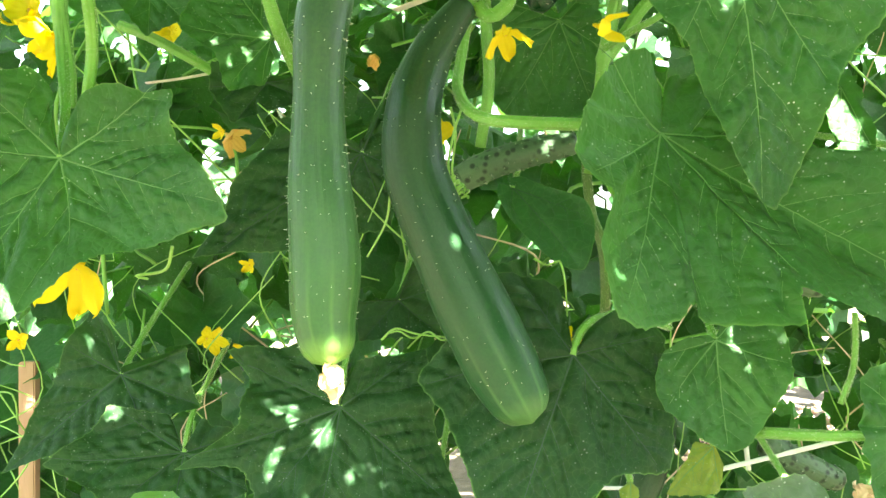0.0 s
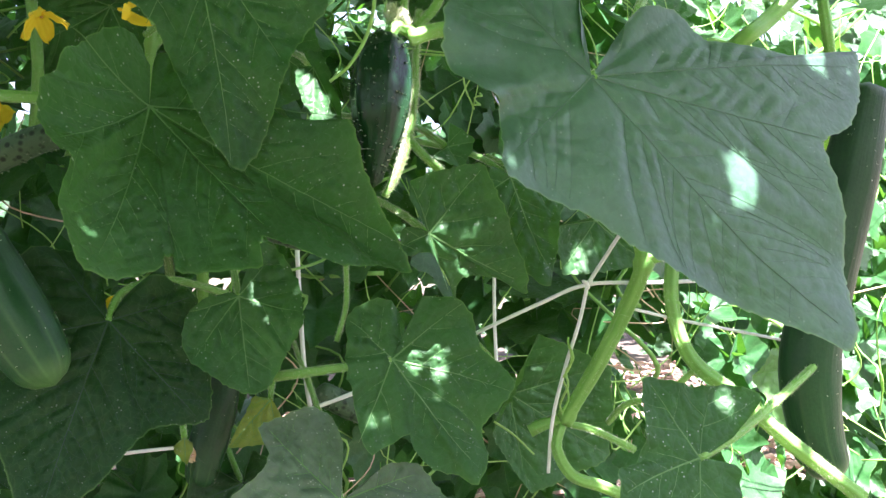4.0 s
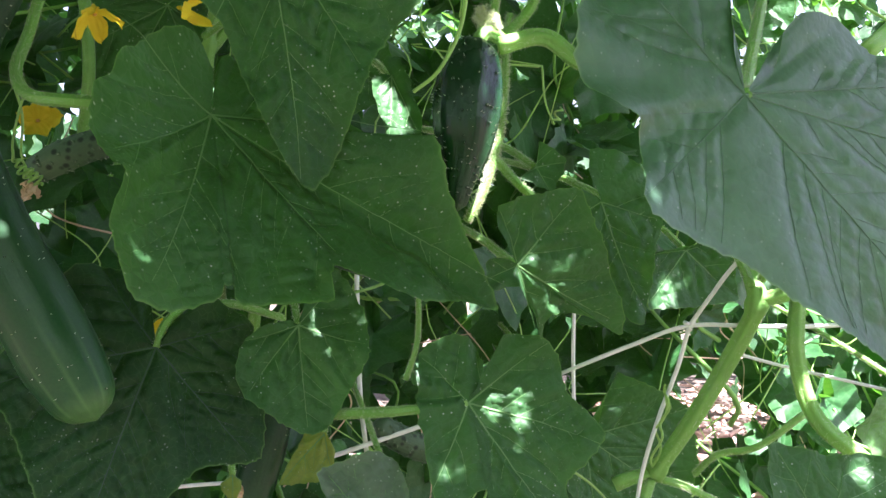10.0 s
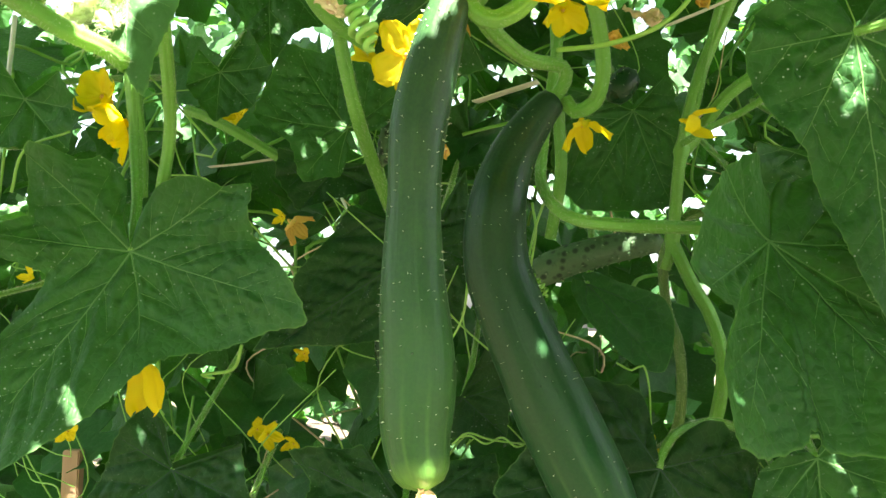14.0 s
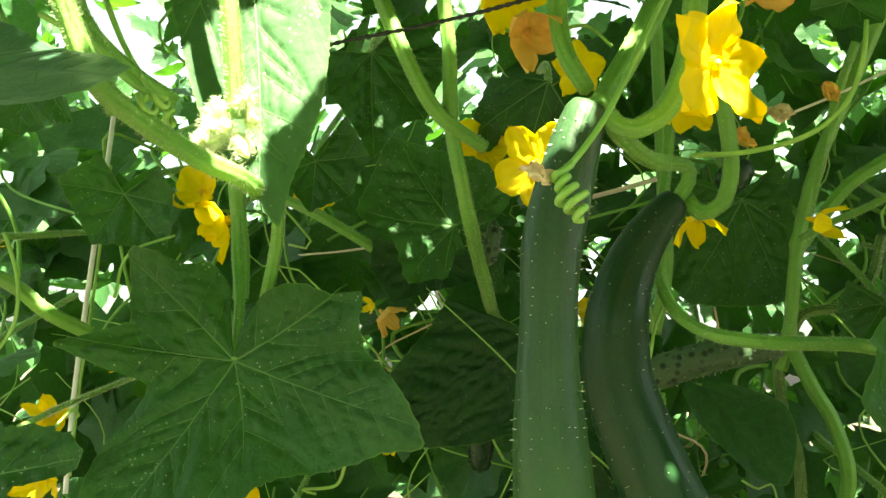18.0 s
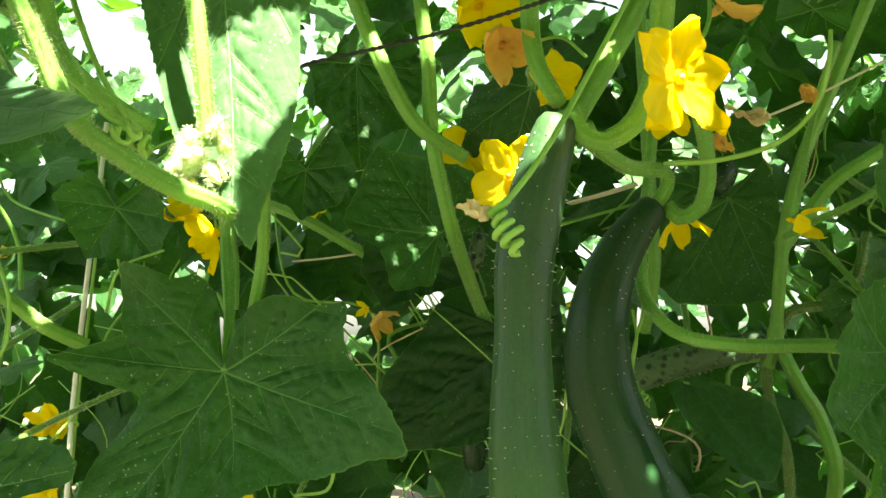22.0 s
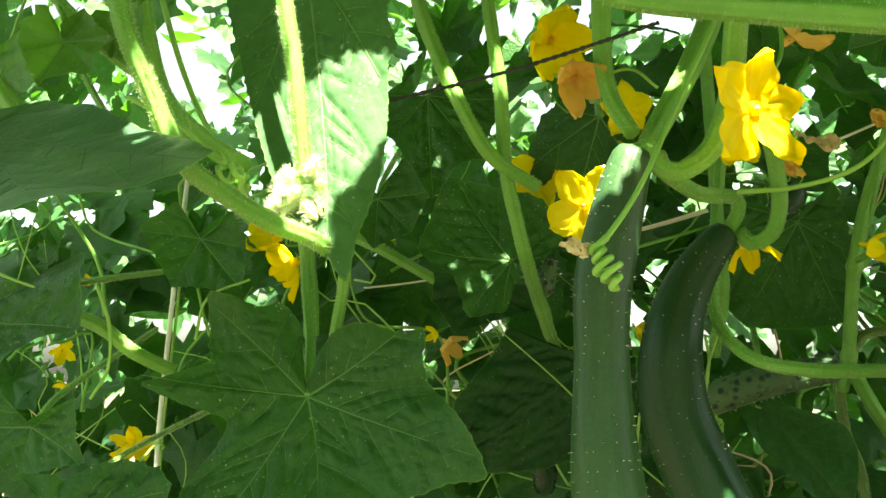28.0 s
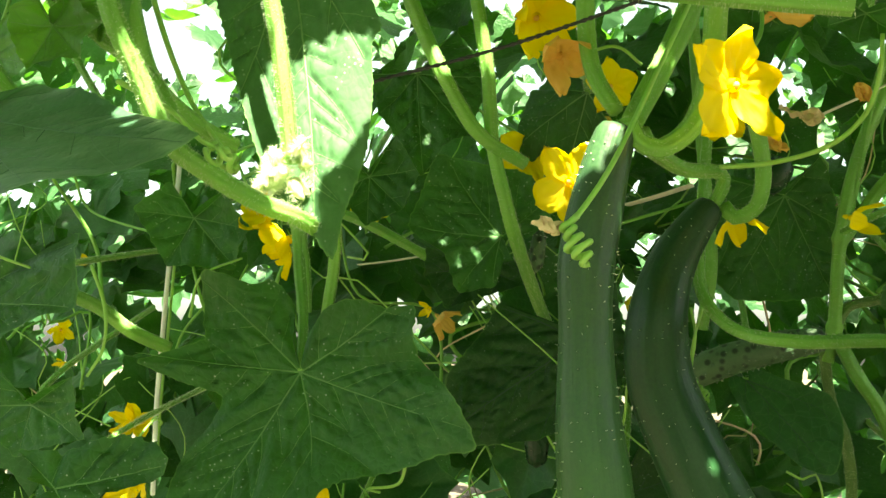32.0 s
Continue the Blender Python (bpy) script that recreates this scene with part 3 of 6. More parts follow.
def coil_line(start, end, r, turns, tight=1.0):
    """A helix from start to end."""
    s, e = np.array(start), np.array(end)
    line = np.linspace(s, e, int(turns * 18))
    t, a, b = frames(line)
    q = np.linspace(0, turns * 2 * math.pi, len(line))
    rr = r * np.sin(np.linspace(0.25, 2.6, len(line))) * (1 + 0.25 * np.sin(q * 0.43 + 1))
    return line + rr[:, None] * (np.cos(q)[:, None] * a + np.sin(q)[:, None] * b)


def tendril(points, r, label="thin pale green curling tendril", coil=None, mat=None):
    """A thin climbing thread; coil: (end place, radius, turns) of the spring at its tip."""
    ob = thing("tendril", points[0], label, "tendril", "tendrils")
    line = spline(np.array(points) - np.array(points[0]), 0.004)
    part("thread", mesh_of("thread", *tube(line, (r, r * 0.75), 7), mat or TENDRIL), ob)
    if coil:
        end, rad, turns = coil
        h = coil_line(line[-1], np.array(end) - np.array(points[0]), rad, turns)
        h = np.vstack([line[-3:-1], h[2:]])
        part("spring", mesh_of("spring", *tube(h, (r * 0.95, r * 0.8), 7), mat or TENDRIL), ob, "tightly coiled end")
    return ob


def cucumber(points, radii, mat, label, spines=160, wart=0.0007, spine_len=0.0022, ribs=7, rib=0.008, neck=None, bloom=None, spots=0.0):
    """A fruit along points from stem end to blossom end."""
    rng = rng_next()
    ob = thing("cucumber", points[0], label, "cucumber", "cucumbers")
    base = np.array(points[0])
    line = spline(np.array(points) - base, 0.005)
    n, sides = len(line), 44
    s = np.concatenate([[0], np.cumsum(np.linalg.norm(np.diff(line, axis=0), axis=1))])
    s /= s[-1]
    t, a, b = frames(line)
    ctrl = spline([(x, y, 0) for x, y in zip(np.linspace(0, 1, len(radii)), radii)], 0.02)
    r = np.interp(s, ctrl[:, 0], ctrl[:, 1])
    total = np.linalg.norm(np.diff(line, axis=0), axis=1).sum()
    # rounded ends
    d0, d1 = s * total, (1 - s) * total
    r = r * np.sqrt(np.clip(1 - np.clip(1 - d0 / (0.5 * radii[0] + 0.004), 0, 1) ** 2, 0, 1)) * np.sqrt(np.clip(1 - np.clip(1 - d1 / (0.9 * radii[-1] + 0.002), 0, 1) ** 2, 0, 1)) + 0.0006
    verts, uv = [], []
    for i in range(n):
        for j in range(sides + 1):
            k = 2 * math.pi * j / sides
            p = noise.noise(Vector((math.cos(k) * 1.6, math.sin(k) * 1.6, s[i] * 9 + SERIAL[0])))
            w = 1 + rib * math.cos(ribs * k) + 0.035 * p
            verts.append(line[i] + r[i] * w * (math.cos(k) * a[i] + math.sin(k) * b[i]))
            uv.append((j / sides, s[i]))
    m = sides + 1
    faces = [(i * m + j, i * m + j + 1, (i + 1) * m + j + 1, (i + 1) * m + j) for i in range(n - 1) for j in range(sides)]
    part("body", mesh_of("cucumber_body", verts, faces, mat, uv), ob)
    knobs, warts = [], []
    for _ in range(spines):
        u = rng.uniform(0.06, 0.97)
        i = int(u * (n - 1))
        k = rng.uniform(0, 2 * math.pi)
        way = math.cos(k) * a[i] + math.sin(k) * b[i]
        o = line[i] + way * r[i] * 0.985
        warts.append(dome(o, way, wart * 1.5, wart * 0.8))
        knobs.append(cone(o + way * wart * 0.5, way + rng.uniform(-0.3, 0.3) * t[i], spine_len * rng.uniform(0.6, 1.2), 0.00036))
    if spines:
        v, f = joined(warts)
        uvw = np.tile((0.5, 0.5), (len(v), 1))
        tagged(part("rough_rind", mesh_of("rough_rind", v, f, mat, uvw), ob), kind="stuff")
        tagged(part("spines", mesh_of("spines", *joined(knobs), SPINE, smooth=False), ob, "tiny pale spines"), kind="stuff")
    if neck:
        ln = spline([line[1]] + [np.array(p) - base for p in neck[0]], 0.006)
        part("fruit_stalk", mesh_of("fruit_stalk", *tube(ln, neck[1], 24, 0.12), STEM), ob, "ribbed green fruit stalk")
        v, f = joined(hairs_on(ln, neck[1], 14000, 0.0021, 0.00014, rng))
        part("stalk_hair", mesh_of("stalk_hair", v, f, HAIR, smooth=False), ob)
    if bloom:
        wilted(line[-1], t[-1], bloom, ob, rng)
    return ob


def dome(o, way, r, h):
    way = np.asarray(way) / np.linalg.norm(way)
    s = np.cross(way, (0.31, 0.52, 0.79))
    s /= np.linalg.norm(s)
    q = np.cross(way, s)
    v = []
    for rr, hh in ((1.0, -0.2), (0.62, 0.7)):
        v += [o + r * rr * (math.cos(k) * s + math.sin(k) * q) + way * h * hh for k in np.arange(6) * math.pi / 3]
    v.append(o + way * h)
    f = [(j, (j + 1) % 6, 6 + (j + 1) % 6, 6 + j) for j in range(6)] + [(6 + j, 6 + (j + 1) % 6, 12) for j in range(6)]
    return v, f


def petal_mesh(name, length, width, mat, rng, curl=0.2, tip=1.0, crumple=0.0):
    """One petal from the origin along +x, cupped, with ribs along it."""
    nu, nv = 18, 13
    verts, uv = [], []
    ph = rng.uniform(0, 6)
    for i in range(nu):
        u = i / (nu - 1)
        w = width * (0.42 * (1 - u) ** 1.5 + math.sin(math.pi * min(1.0, u ** 1.35)) ** 0.62) * (1 + 0.10 * noise.noise(Vector((u * 5, ph, 2)))) + 0.015 * length
        for j in range(nv):
            q = 2 * j / (nv - 1) - 1
            z = curl * length * (u ** 2) * 0.7 + 0.18 * width * q * q * u + 0.022 * length * math.cos(q * 11 + math.sin(5 * u + ph)) * math.sin(math.pi * u)
            z += 0.11 * length * math.sin(11 * u + 4 * q + ph) * u * q * q + 0.012 * length * math.cos(q * 23 + ph) * math.sin(math.pi * u)
            z += crumple * length * noise.noise(Vector((u * 4 + ph, q * 2.2, ph)))
            y = q * w * 0.5 * (1 - 0.5 * crumple * u)
            verts.append((u * length * (1 - 0.10 * q * q + 0.10 * u * noise.noise(Vector((q * 3.1 + ph, ph, 4)))), y + crumple * 0.4 * length * noise.noise(Vector((u * 3, q * 2, ph + 9))) * u, z))
            uv.append((u, j / nv))
    faces = [(i * nv + j, (i + 1) * nv + j, (i + 1) * nv + j + 1, i * nv + j + 1) for i in range(nu - 1) for j in range(nv - 1)]
    return mesh_of(name, verts, faces, mat, uv)


def flower(at, face, size, label="open yellow cucumber flower with five petals", mat=None, petals=5, opening=0.15, back=None, turn=0.0, crumple=0.02, name="cucumber_flower", spread=1.0):
    """A bloom at at that faces face; opening: how far its petals bend forward; back: places of its stalk."""
    rng = rng_next()
    mat = mat or PETAL
    ob = new(name)
    ob.matrix_world = to_frame(at, face, (0.35, 0.1, 1.0) if abs(Vector(face).normalized().z) < 0.9 else (1, 0, 0))
    tagged(ob, label, "flower", "yellow flowers")
    me = petal_mesh("petal", size, size * 0.70, mat, rng, curl=opening, crumple=crumple)
    me2 = petal_mesh("petal", size * 0.93, size * 0.74, mat, rng, curl=opening * 1.3, crumple=crumple * 1.5)
    for k in range(petals):
        p = part("petal", me if k % 2 else me2, ob)
        p.matrix_local = Matrix.Rotation(turn + 2 * math.pi * k / petals * spread + rng.uniform(-0.1, 0.1), 4, "Z") @ pose(size * 0.06, 0, 0, 0, rng.uniform(-22, 10), 0) @ Matrix.Diagonal((rng.uniform(0.78, 1.12), rng.uniform(0.8, 1.15), 1, 1))
    v, f = [], []
    for k, (r, z) in enumerate(((0.10, 0.10), (0.13, 0.0), (0.11, -0.22), (0.05, -0.36))):
        v += [(size * r * math.cos(q), size * r * math.sin(q), size * z) for q in np.arange(10) * math.pi / 5]
        if k:
            f += [((k - 1) * 10 + j, (k - 1) * 10 + (j + 1) % 10, k * 10 + (j + 1) % 10, k * 10 + j) for j in range(10)]
    part("flower_tube", mesh_of("flower_tube", v, f, mat), ob)
    sep = mesh_of("sepal", *cone(np.array((size * 0.11, 0, -size * 0.12)), (1, 0, 0.2), size * 0.24, size * 0.03), STEM)
    for k in range(5):
        part("sepal", sep, ob, "narrow green sepal" if k == 0 else "").matrix_local = Matrix.Rotation(k * 1.2566, 4, "Z")
    v, f = dome(np.array((0, 0, size * 0.04)), (0, 0, 1), size * 0.085, size * 0.10)
    part("stamen", mesh_of("stamen", v, f, PETAL_ORANGE), ob)
    if back:
        inv = ob.matrix_world.inverted()
        line = spline([(0, 0, -size * 0.3)] + [tuple(inv @ Vector(p)) for p in back], 0.006)
        part("flower_stalk", mesh_of("flower_stalk", *tube(line, (0.0015, 0.0014), 8), STEM), ob, "thin green flower stalk")
    return ob


def wilted(at, way, size, parent, rng, mat=None):
    """The shrivelled bloom that hangs from a fruit's end."""
    for k in range(4):
        me = petal_mesh("dry_petal", size * rng.uniform(0.7, 1.1), size * 0.6, mat or PETAL_DRY, rng, curl=0.3, crumple=0.22)
        p = part("dry_petal", me, parent, "shrivelled pale blossom petal")
        p.matrix_local = to_frame(Vector(at) - Vector(way) * 0.001, Vector(way).cross(Vector((0.3, 0.9, 0.1))).normalized(), Vector(way) * 0.7 + Vector((rng.uniform(-1.0, 1.0), rng.uniform(-0.7, 0.7), rng.uniform(-0.3, 0.3)))) @ Matrix.Rotation(k * 1.6, 4, "X")


def stake(top, width, label):
    """A rough-sawn square stake that stands in the soil."""
    rng = rng_next()
    ob = thing("wooden_stake", (top[0], top[1], -0.1), label, "stake")
    bm = bmesh.new()
    bmesh.ops.create_cube(bm, size=1.0)
    bmesh.ops.scale(bm, vec=(width, width * 0.8, top[2] + 0.1), verts=bm.verts)
    bmesh.ops.translate(bm, vec=(0, 0, (top[2] + 0.1) / 2), verts=bm.verts)
    bmesh.ops.bevel(bm, geom=bm.edges[:], offset=0.0015, segments=2, affect="EDGES")
    me = bpy.data.meshes.new("post")
    bm.to_mesh(me)
    bm.free()
    me.materials.append(WOOD)
    part("post", me, ob)
    return ob


def bud_cluster(at, r, label):
    """A knot of hairy young buds at a shoot's tip."""
    rng = rng_next()
    ob = thing("bud_cluster", at, label, "buds")
    for k in range(16):
        way = np.array((rng.uniform(-1, 1), rng.uniform(-1, 0.6), rng.uniform(-0.9, 1)))
        way /= np.linalg.norm(way)
        o = way * r * rng.uniform(0.15, 0.55)
        ln, wd = r * rng.uniform(0.35, 0.75), r * rng.uniform(0.12, 0.20)
        line = np.array([o + way * ln * q for q in np.linspace(0, 1, 7)])
        bud = part("bud", mesh_of("bud", *tube(line, [wd * q for q in (0.5, 0.85, 1.0, 0.95, 0.75, 0.5, 0.12)], 8), BUD), ob)
        v, f = joined(hairs_on(line, (wd,), 150 / max(ln, 0.001), 0.0038, 0.00014, rng))
        part("bud_hair", mesh_of("bud_hair", v, f, HAIR, smooth=False), bud)
    return ob


def dry_flower(at, way, size, label="shrivelled pale brown cucumber blossom", mat=None):
    ob = thing("wilted_flower", at, label, "flower", "wilted flowers")
    wilted((0, 0, 0), Vector(way).normalized(), size, ob, rng_next(), mat)
    return ob


# ---- ground ----
def ground_sheet():
    n = 70
    xs = np.sign(np.linspace(-1, 1, n)) * (np.abs(np.linspace(-1, 1, n)) ** 3 * 60 + np.abs(np.linspace(-1, 1, n)) * 2.5)
    verts = [(x, y + 1.2, 0.05 * noise.noise(Vector((x * 1.1, y * 1.1, 0))) + 0.02 * noise.noise(Vector((x * 5, y * 5, 3)))) for y in xs for x in xs]
    faces = [(i * n + j, i * n + j + 1, (i + 1) * n + j + 1, (i + 1) * n + j) for i in range(n - 1) for j in range(n - 1)]
    ob = new("ground", mesh_of("ground", verts, faces, SOIL))
    return tagged(ob, "reddish brown bare soil with straw mulch", "ground", kind="structure")


ground_sheet()


# ---- the plants, near things first ----
# cucumbers
cucumber([(-0.0583, 0.6000, 1.0377), (-0.0674, 0.5980, 1.0110), (-0.0800, 0.5950, 0.9534), (-0.0822, 0.5900, 0.9029), (-0.0812, 0.5850, 0.8462), (-0.0768, 0.5800, 0.7945), (-0.0763, 0.5740, 0.7549), (-0.0708, 0.5660, 0.7254)], [0.0120, 0.0160, 0.0178, 0.0161, 0.0184, 0.0222, 0.0216, 0.015], SKIN_A, 'long mid green cucumber with tiny spines and dried blossom', neck=([(-0.0515, 0.5980, 1.0351), (-0.0478, 0.5970, 1.0245), (-0.0339, 0.6000, 1.0191), (-0.0127, 0.6050, 1.0344), (-0.0010, 0.6000, 1.0657), (0.0019, 0.5800, 1.1152)], (0.0045, 0.006, 0.0066, 0.0066, 0.0066)), spines=300, spine_len=0.0024, bloom=0.025)
cucumber([(0.0229, 0.7550, 1.0098), (0.0067, 0.7550, 0.9906), (-0.0129, 0.7550, 0.9583), (-0.0251, 0.7500, 0.9159), (-0.0236, 0.7500, 0.8677), (-0.0061, 0.7450, 0.8195), (0.0168, 0.7400, 0.7669), (0.0428, 0.7350, 0.7148), (0.0726, 0.7250, 0.6585)], [0.0105, 0.0172, 0.0222, 0.0252, 0.0268, 0.0285, 0.0302, 0.0296, 0.021], SKIN_B, 'long curved dark green cucumber with pale striped tip', neck=([(0.0290, 0.7570, 1.0209), (0.0264, 0.7550, 1.0334), (-0.0052, 0.7200, 1.0296), (-0.0326, 0.6800, 1.0376), (-0.0408, 0.6600, 1.0446)], (0.005, 0.0055, 0.0055, 0.006)), spines=260, spine_len=0.0024)
cucumber([(0.1326, 0.8600, 0.9027), (0.1044, 0.8650, 0.8978), (0.0693, 0.8700, 0.8896), (0.0367, 0.8800, 0.8784), (0.0006, 0.8900, 0.8596)], [0.01, 0.0125, 0.0135, 0.014, 0.011], SKIN_C, 'young warty cucumber with dark blotches', spines=120, wart=0.0018)
cucumber([(0.3561, 0.6320, 0.9439), (0.3510, 0.6300, 0.9297), (0.3460, 0.6270, 0.9093), (0.3430, 0.6250, 0.8873), (0.3410, 0.6230, 0.8698), (0.3390, 0.6220, 0.8546), (0.3353, 0.6200, 0.8394), (0.3317, 0.6180, 0.8244), (0.3298, 0.6170, 0.8112)], [0.0115, 0.0195, 0.0236, 0.0248, 0.0232, 0.0195, 0.0145, 0.0098, 0.0070], SKIN_D, 'short glossy blackish green cucumber with bristly ridges', neck=([(0.3615, 0.6340, 0.9499), (0.3707, 0.6380, 0.9495), (0.3847, 0.6450, 0.9456)], (0.005, 0.0045)), spines=260, wart=0.001, spine_len=0.0030, ribs=6, rib=0.05)
cucumber([(0.7690, 0.5300, 0.8882), (0.7485, 0.5400, 0.7981), (0.7268, 0.5500, 0.7123), (0.7113, 0.5550, 0.6414), (0.7145, 0.5550, 0.5796), (0.7266, 0.5500, 0.5331)], [0.018, 0.0235, 0.025, 0.0255, 0.025, 0.017], SKIN_B, 'thick dark green cucumber hanging behind a large leaf', spines=120)
cucumber([(0.2290, 0.9500, 0.6397), (0.2251, 0.9500, 0.5977), (0.2091, 0.9500, 0.5450), (0.1963, 0.9500, 0.4984)], [0.018, 0.021, 0.021, 0.016], SKIN_B, 'dark green cucumber half hidden among lower leaves', spines=40)
cucumber([(-0.1233, 1.0200, 0.9179), (-0.1277, 1.0200, 0.8638), (-0.1326, 1.0200, 0.8046), (-0.1340, 1.0200, 0.7637)], [0.011, 0.014, 0.0145, 0.01], SKIN_D, 'slim dark cucumber deep in the foliage', spines=30)
cucumber([(0.2485, 0.6800, 0.7823), (0.2641, 0.6800, 0.7784), (0.2821, 0.6800, 0.7725), (0.2935, 0.6800, 0.7685)], [0.008, 0.0095, 0.0095, 0.006], SKIN_C, 'small pale young cucumber under a leaf', spines=40)
cucumber([(0.3360, 0.9500, 0.5980), (0.3683, 0.9500, 0.5771), (0.4050, 0.9500, 0.5599), (0.4290, 0.9500, 0.5531)], [0.012, 0.0145, 0.014, 0.01], SKIN_C, 'young warty cucumber low among the stems', spines=90, wart=0.0018)
cucumber([(-0.1195, 0.8200, 0.9981), (-0.1223, 0.8200, 0.9795), (-0.1240, 0.8200, 0.9590)], [0.005, 0.0062, 0.0045], SKIN_C, 'tiny spotted young cucumber', spines=50, wart=0.001)
cucumber([(0.1177, 0.9200, 1.0778), (0.1053, 0.9200, 1.0643), (0.0904, 0.9200, 1.0454)], [0.01, 0.0145, 0.012], SKIN_D, 'small dark cucumber beside a stem', spines=40)

# large leaves
leaf((-0.3031, 0.7050, 0.8727), (0.0502, -0.9740, 0.2209), (-0.4237, -0.2211, -0.8784), [(-140, 0.0235), (-144, 0.0558), (-135, 0.0766), (-122, 0.0796, 0.018), (-107, 0.1079, 0.018), (-91, 0.0902, 0.010), (-81, 0.0806, 0.006), (-71, 0.1022, 0.013), (-64, 0.1175, 0.030), (-56, 0.0878, 0.008), (-45, 0.0638), (-29, 0.0874, 0.011), (-24, 0.1106, 0.015), (-17, 0.1282, 0.020), (-5, 0.1636, 0.030), (5, 0.2008, 0.051), (9, 0.1788, 0.046), (17, 0.1484, 0.043), (29, 0.1188, 0.030), (49, 0.0942, 0.018), (72, 0.1116, 0.017), (86, 0.1326, 0.032), (92, 0.1551, 0.050), (102, 0.1320, 0.041), (112, 0.1105, 0.030), (121, 0.0959, 0.022), (132, 0.0965, 0.026), (142, 0.1030, 0.030), (149, 0.0826, 0.024), (167, 0.0665, 0.019), (181, 0.0508, 0.017), (198, 0.0319)], notch=None, veins=[(-107, 0.110), (-67, 0.129), (-1, 0.204), (43, 0.078), (95, 0.146), (147, 0.100)], mat=LEAF, label='large dark green leaf with sharply pointed lobes', stalk=[(-0.3067, 0.7200, 0.8866), (-0.3125, 0.7400, 0.9190), (-0.3238, 0.7600, 0.9673), (-0.3254, 0.7600, 1.0234)], stalk_r=(0.003, 0.0045, 0.0055))
leaf((0.1592, 0.6500, 0.8852), (0.0503, -0.9665, 0.2517), (0.6024, -0.1716, -0.7795), [(139, 0.0363, 0.004), (152, 0.0518, 0.013), (202, 0.0541, 0.057), (245, 0.0747, 0.085), (258, 0.0866, 0.085), (267, 0.0908, 0.081), (278, 0.0952, 0.077), (285, 0.0943, 0.074), (290, 0.1230, 0.065), (296, 0.1382, 0.058), (302, 0.1547, 0.051), (310, 0.1560, 0.044), (322, 0.1419, 0.040), (324, 0.1322, 0.040), (327, 0.1334, 0.040), (328, 0.1448, 0.039), (347, 0.1639, 0.044), (351, 0.1478, 0.047), (355, 0.1463, 0.046), (364, 0.1971, 0.037), (371, 0.2229, 0.033), (374, 0.2465, 0.030), (378, 0.2253, 0.040), (380, 0.2059, 0.047), (383, 0.1904, 0.054), (388, 0.1708, 0.059), (400, 0.1496, 0.054), (398, 0.1292, 0.029), (407, 0.0965, 0.013), (462, 0.0633, 0.004), (493, 0.0426, 0.001)], notch=None, veins=[(-157, 0.076), (-88, 0.087), (-51, 0.144), (-2, 0.139), (17, 0.246), (49, 0.157)], mat=LEAF, label='very large green leaf with a torn lower edge', stalk=[(0.1390, 0.7100, 0.8978), (0.0658, 0.6900, 0.8974), (0.0290, 0.7200, 0.9067), (0.0132, 0.7700, 0.9361), (0.0174, 0.8200, 0.9804), (0.0300, 0.8600, 1.0600), (0.0450, 0.9000, 1.1600)], stalk_r=(0.0045, 0.0045, 0.0045, 0.0048))
leaf((0.1928, 0.5900, 1.0117), (0.0804, -0.9949, -0.0603), (0.1647, 0.0729, -0.9836), [(-171, 0.0245, -0.012), (-146, 0.0420, -0.014), (-117, 0.0569, -0.015), (-93, 0.0640, -0.015), (-72, 0.0680, -0.016), (-49, 0.0727, -0.015), (-29, 0.0810, -0.014), (-18, 0.1053, -0.012), (-11, 0.1336, -0.010), (-6, 0.1627, -0.007), (-3, 0.1786, -0.005), (0, 0.1884, -0.002), (6, 0.1765, -0.003), (12, 0.1560, -0.004), (18, 0.1353, -0.004), (28, 0.1206, -0.002), (41, 0.1169), (58, 0.1213, 0.002), (65, 0.1122), (71, 0.0896, -0.002), (88, 0.0767, -0.005), (112, 0.0616, -0.008), (135, 0.0349, -0.010)], notch=None, veins=[(-89, 0.065), (-32, 0.084), (-0, 0.185), (25, 0.121), (58, 0.117), (114, 0.048)], mat=LEAF, label='hanging heart-shaped green leaf with a drawn-out tip', stalk=[(0.2326, 0.5800, 1.0275), (0.2485, 0.6400, 1.0994)])
# the shade behind the cucumbers is in this leaf's darker colour
leaf((0.1157, 0.7920, 0.7070), (0.0800, -0.9296, 0.3598), (-0.3449, -0.3645, -0.8650), [(-151, 0.0157), (-154, 0.0332), (-149, 0.0624), (-128, 0.0899), (-113, 0.0989), (-93, 0.1005), (-71, 0.1198, -0.006), (-61, 0.1390, -0.006), (-45, 0.1264, -0.006), (-27, 0.1354, -0.009), (-15, 0.1528, -0.011), (0, 0.1994, -0.017), (6, 0.1710, -0.017), (15, 0.1476, -0.018), (38, 0.1101, -0.014), (62, 0.1295, -0.023), (79, 0.1089, -0.023), (116, 0.0832, 0.001), (134, 0.0735, 0.008), (155, 0.0547, 0.009), (166, 0.0312), (145, 0.0068)], notch=None, veins=[(-126, 0.086), (-60, 0.136), (-1, 0.193), (58, 0.123), (125, 0.077)], mat=LEAF_SHADED, label='dark green leaf behind the hanging cucumbers, crinkled', stalk=[(0.1188, 0.8000, 0.7166), (0.1274, 0.8050, 0.7301), (0.1453, 0.8200, 0.7377), (0.1817, 0.8600, 0.7378), (0.2406, 0.9500, 0.7164)], stalk_r=(0.0034, 0.0034))
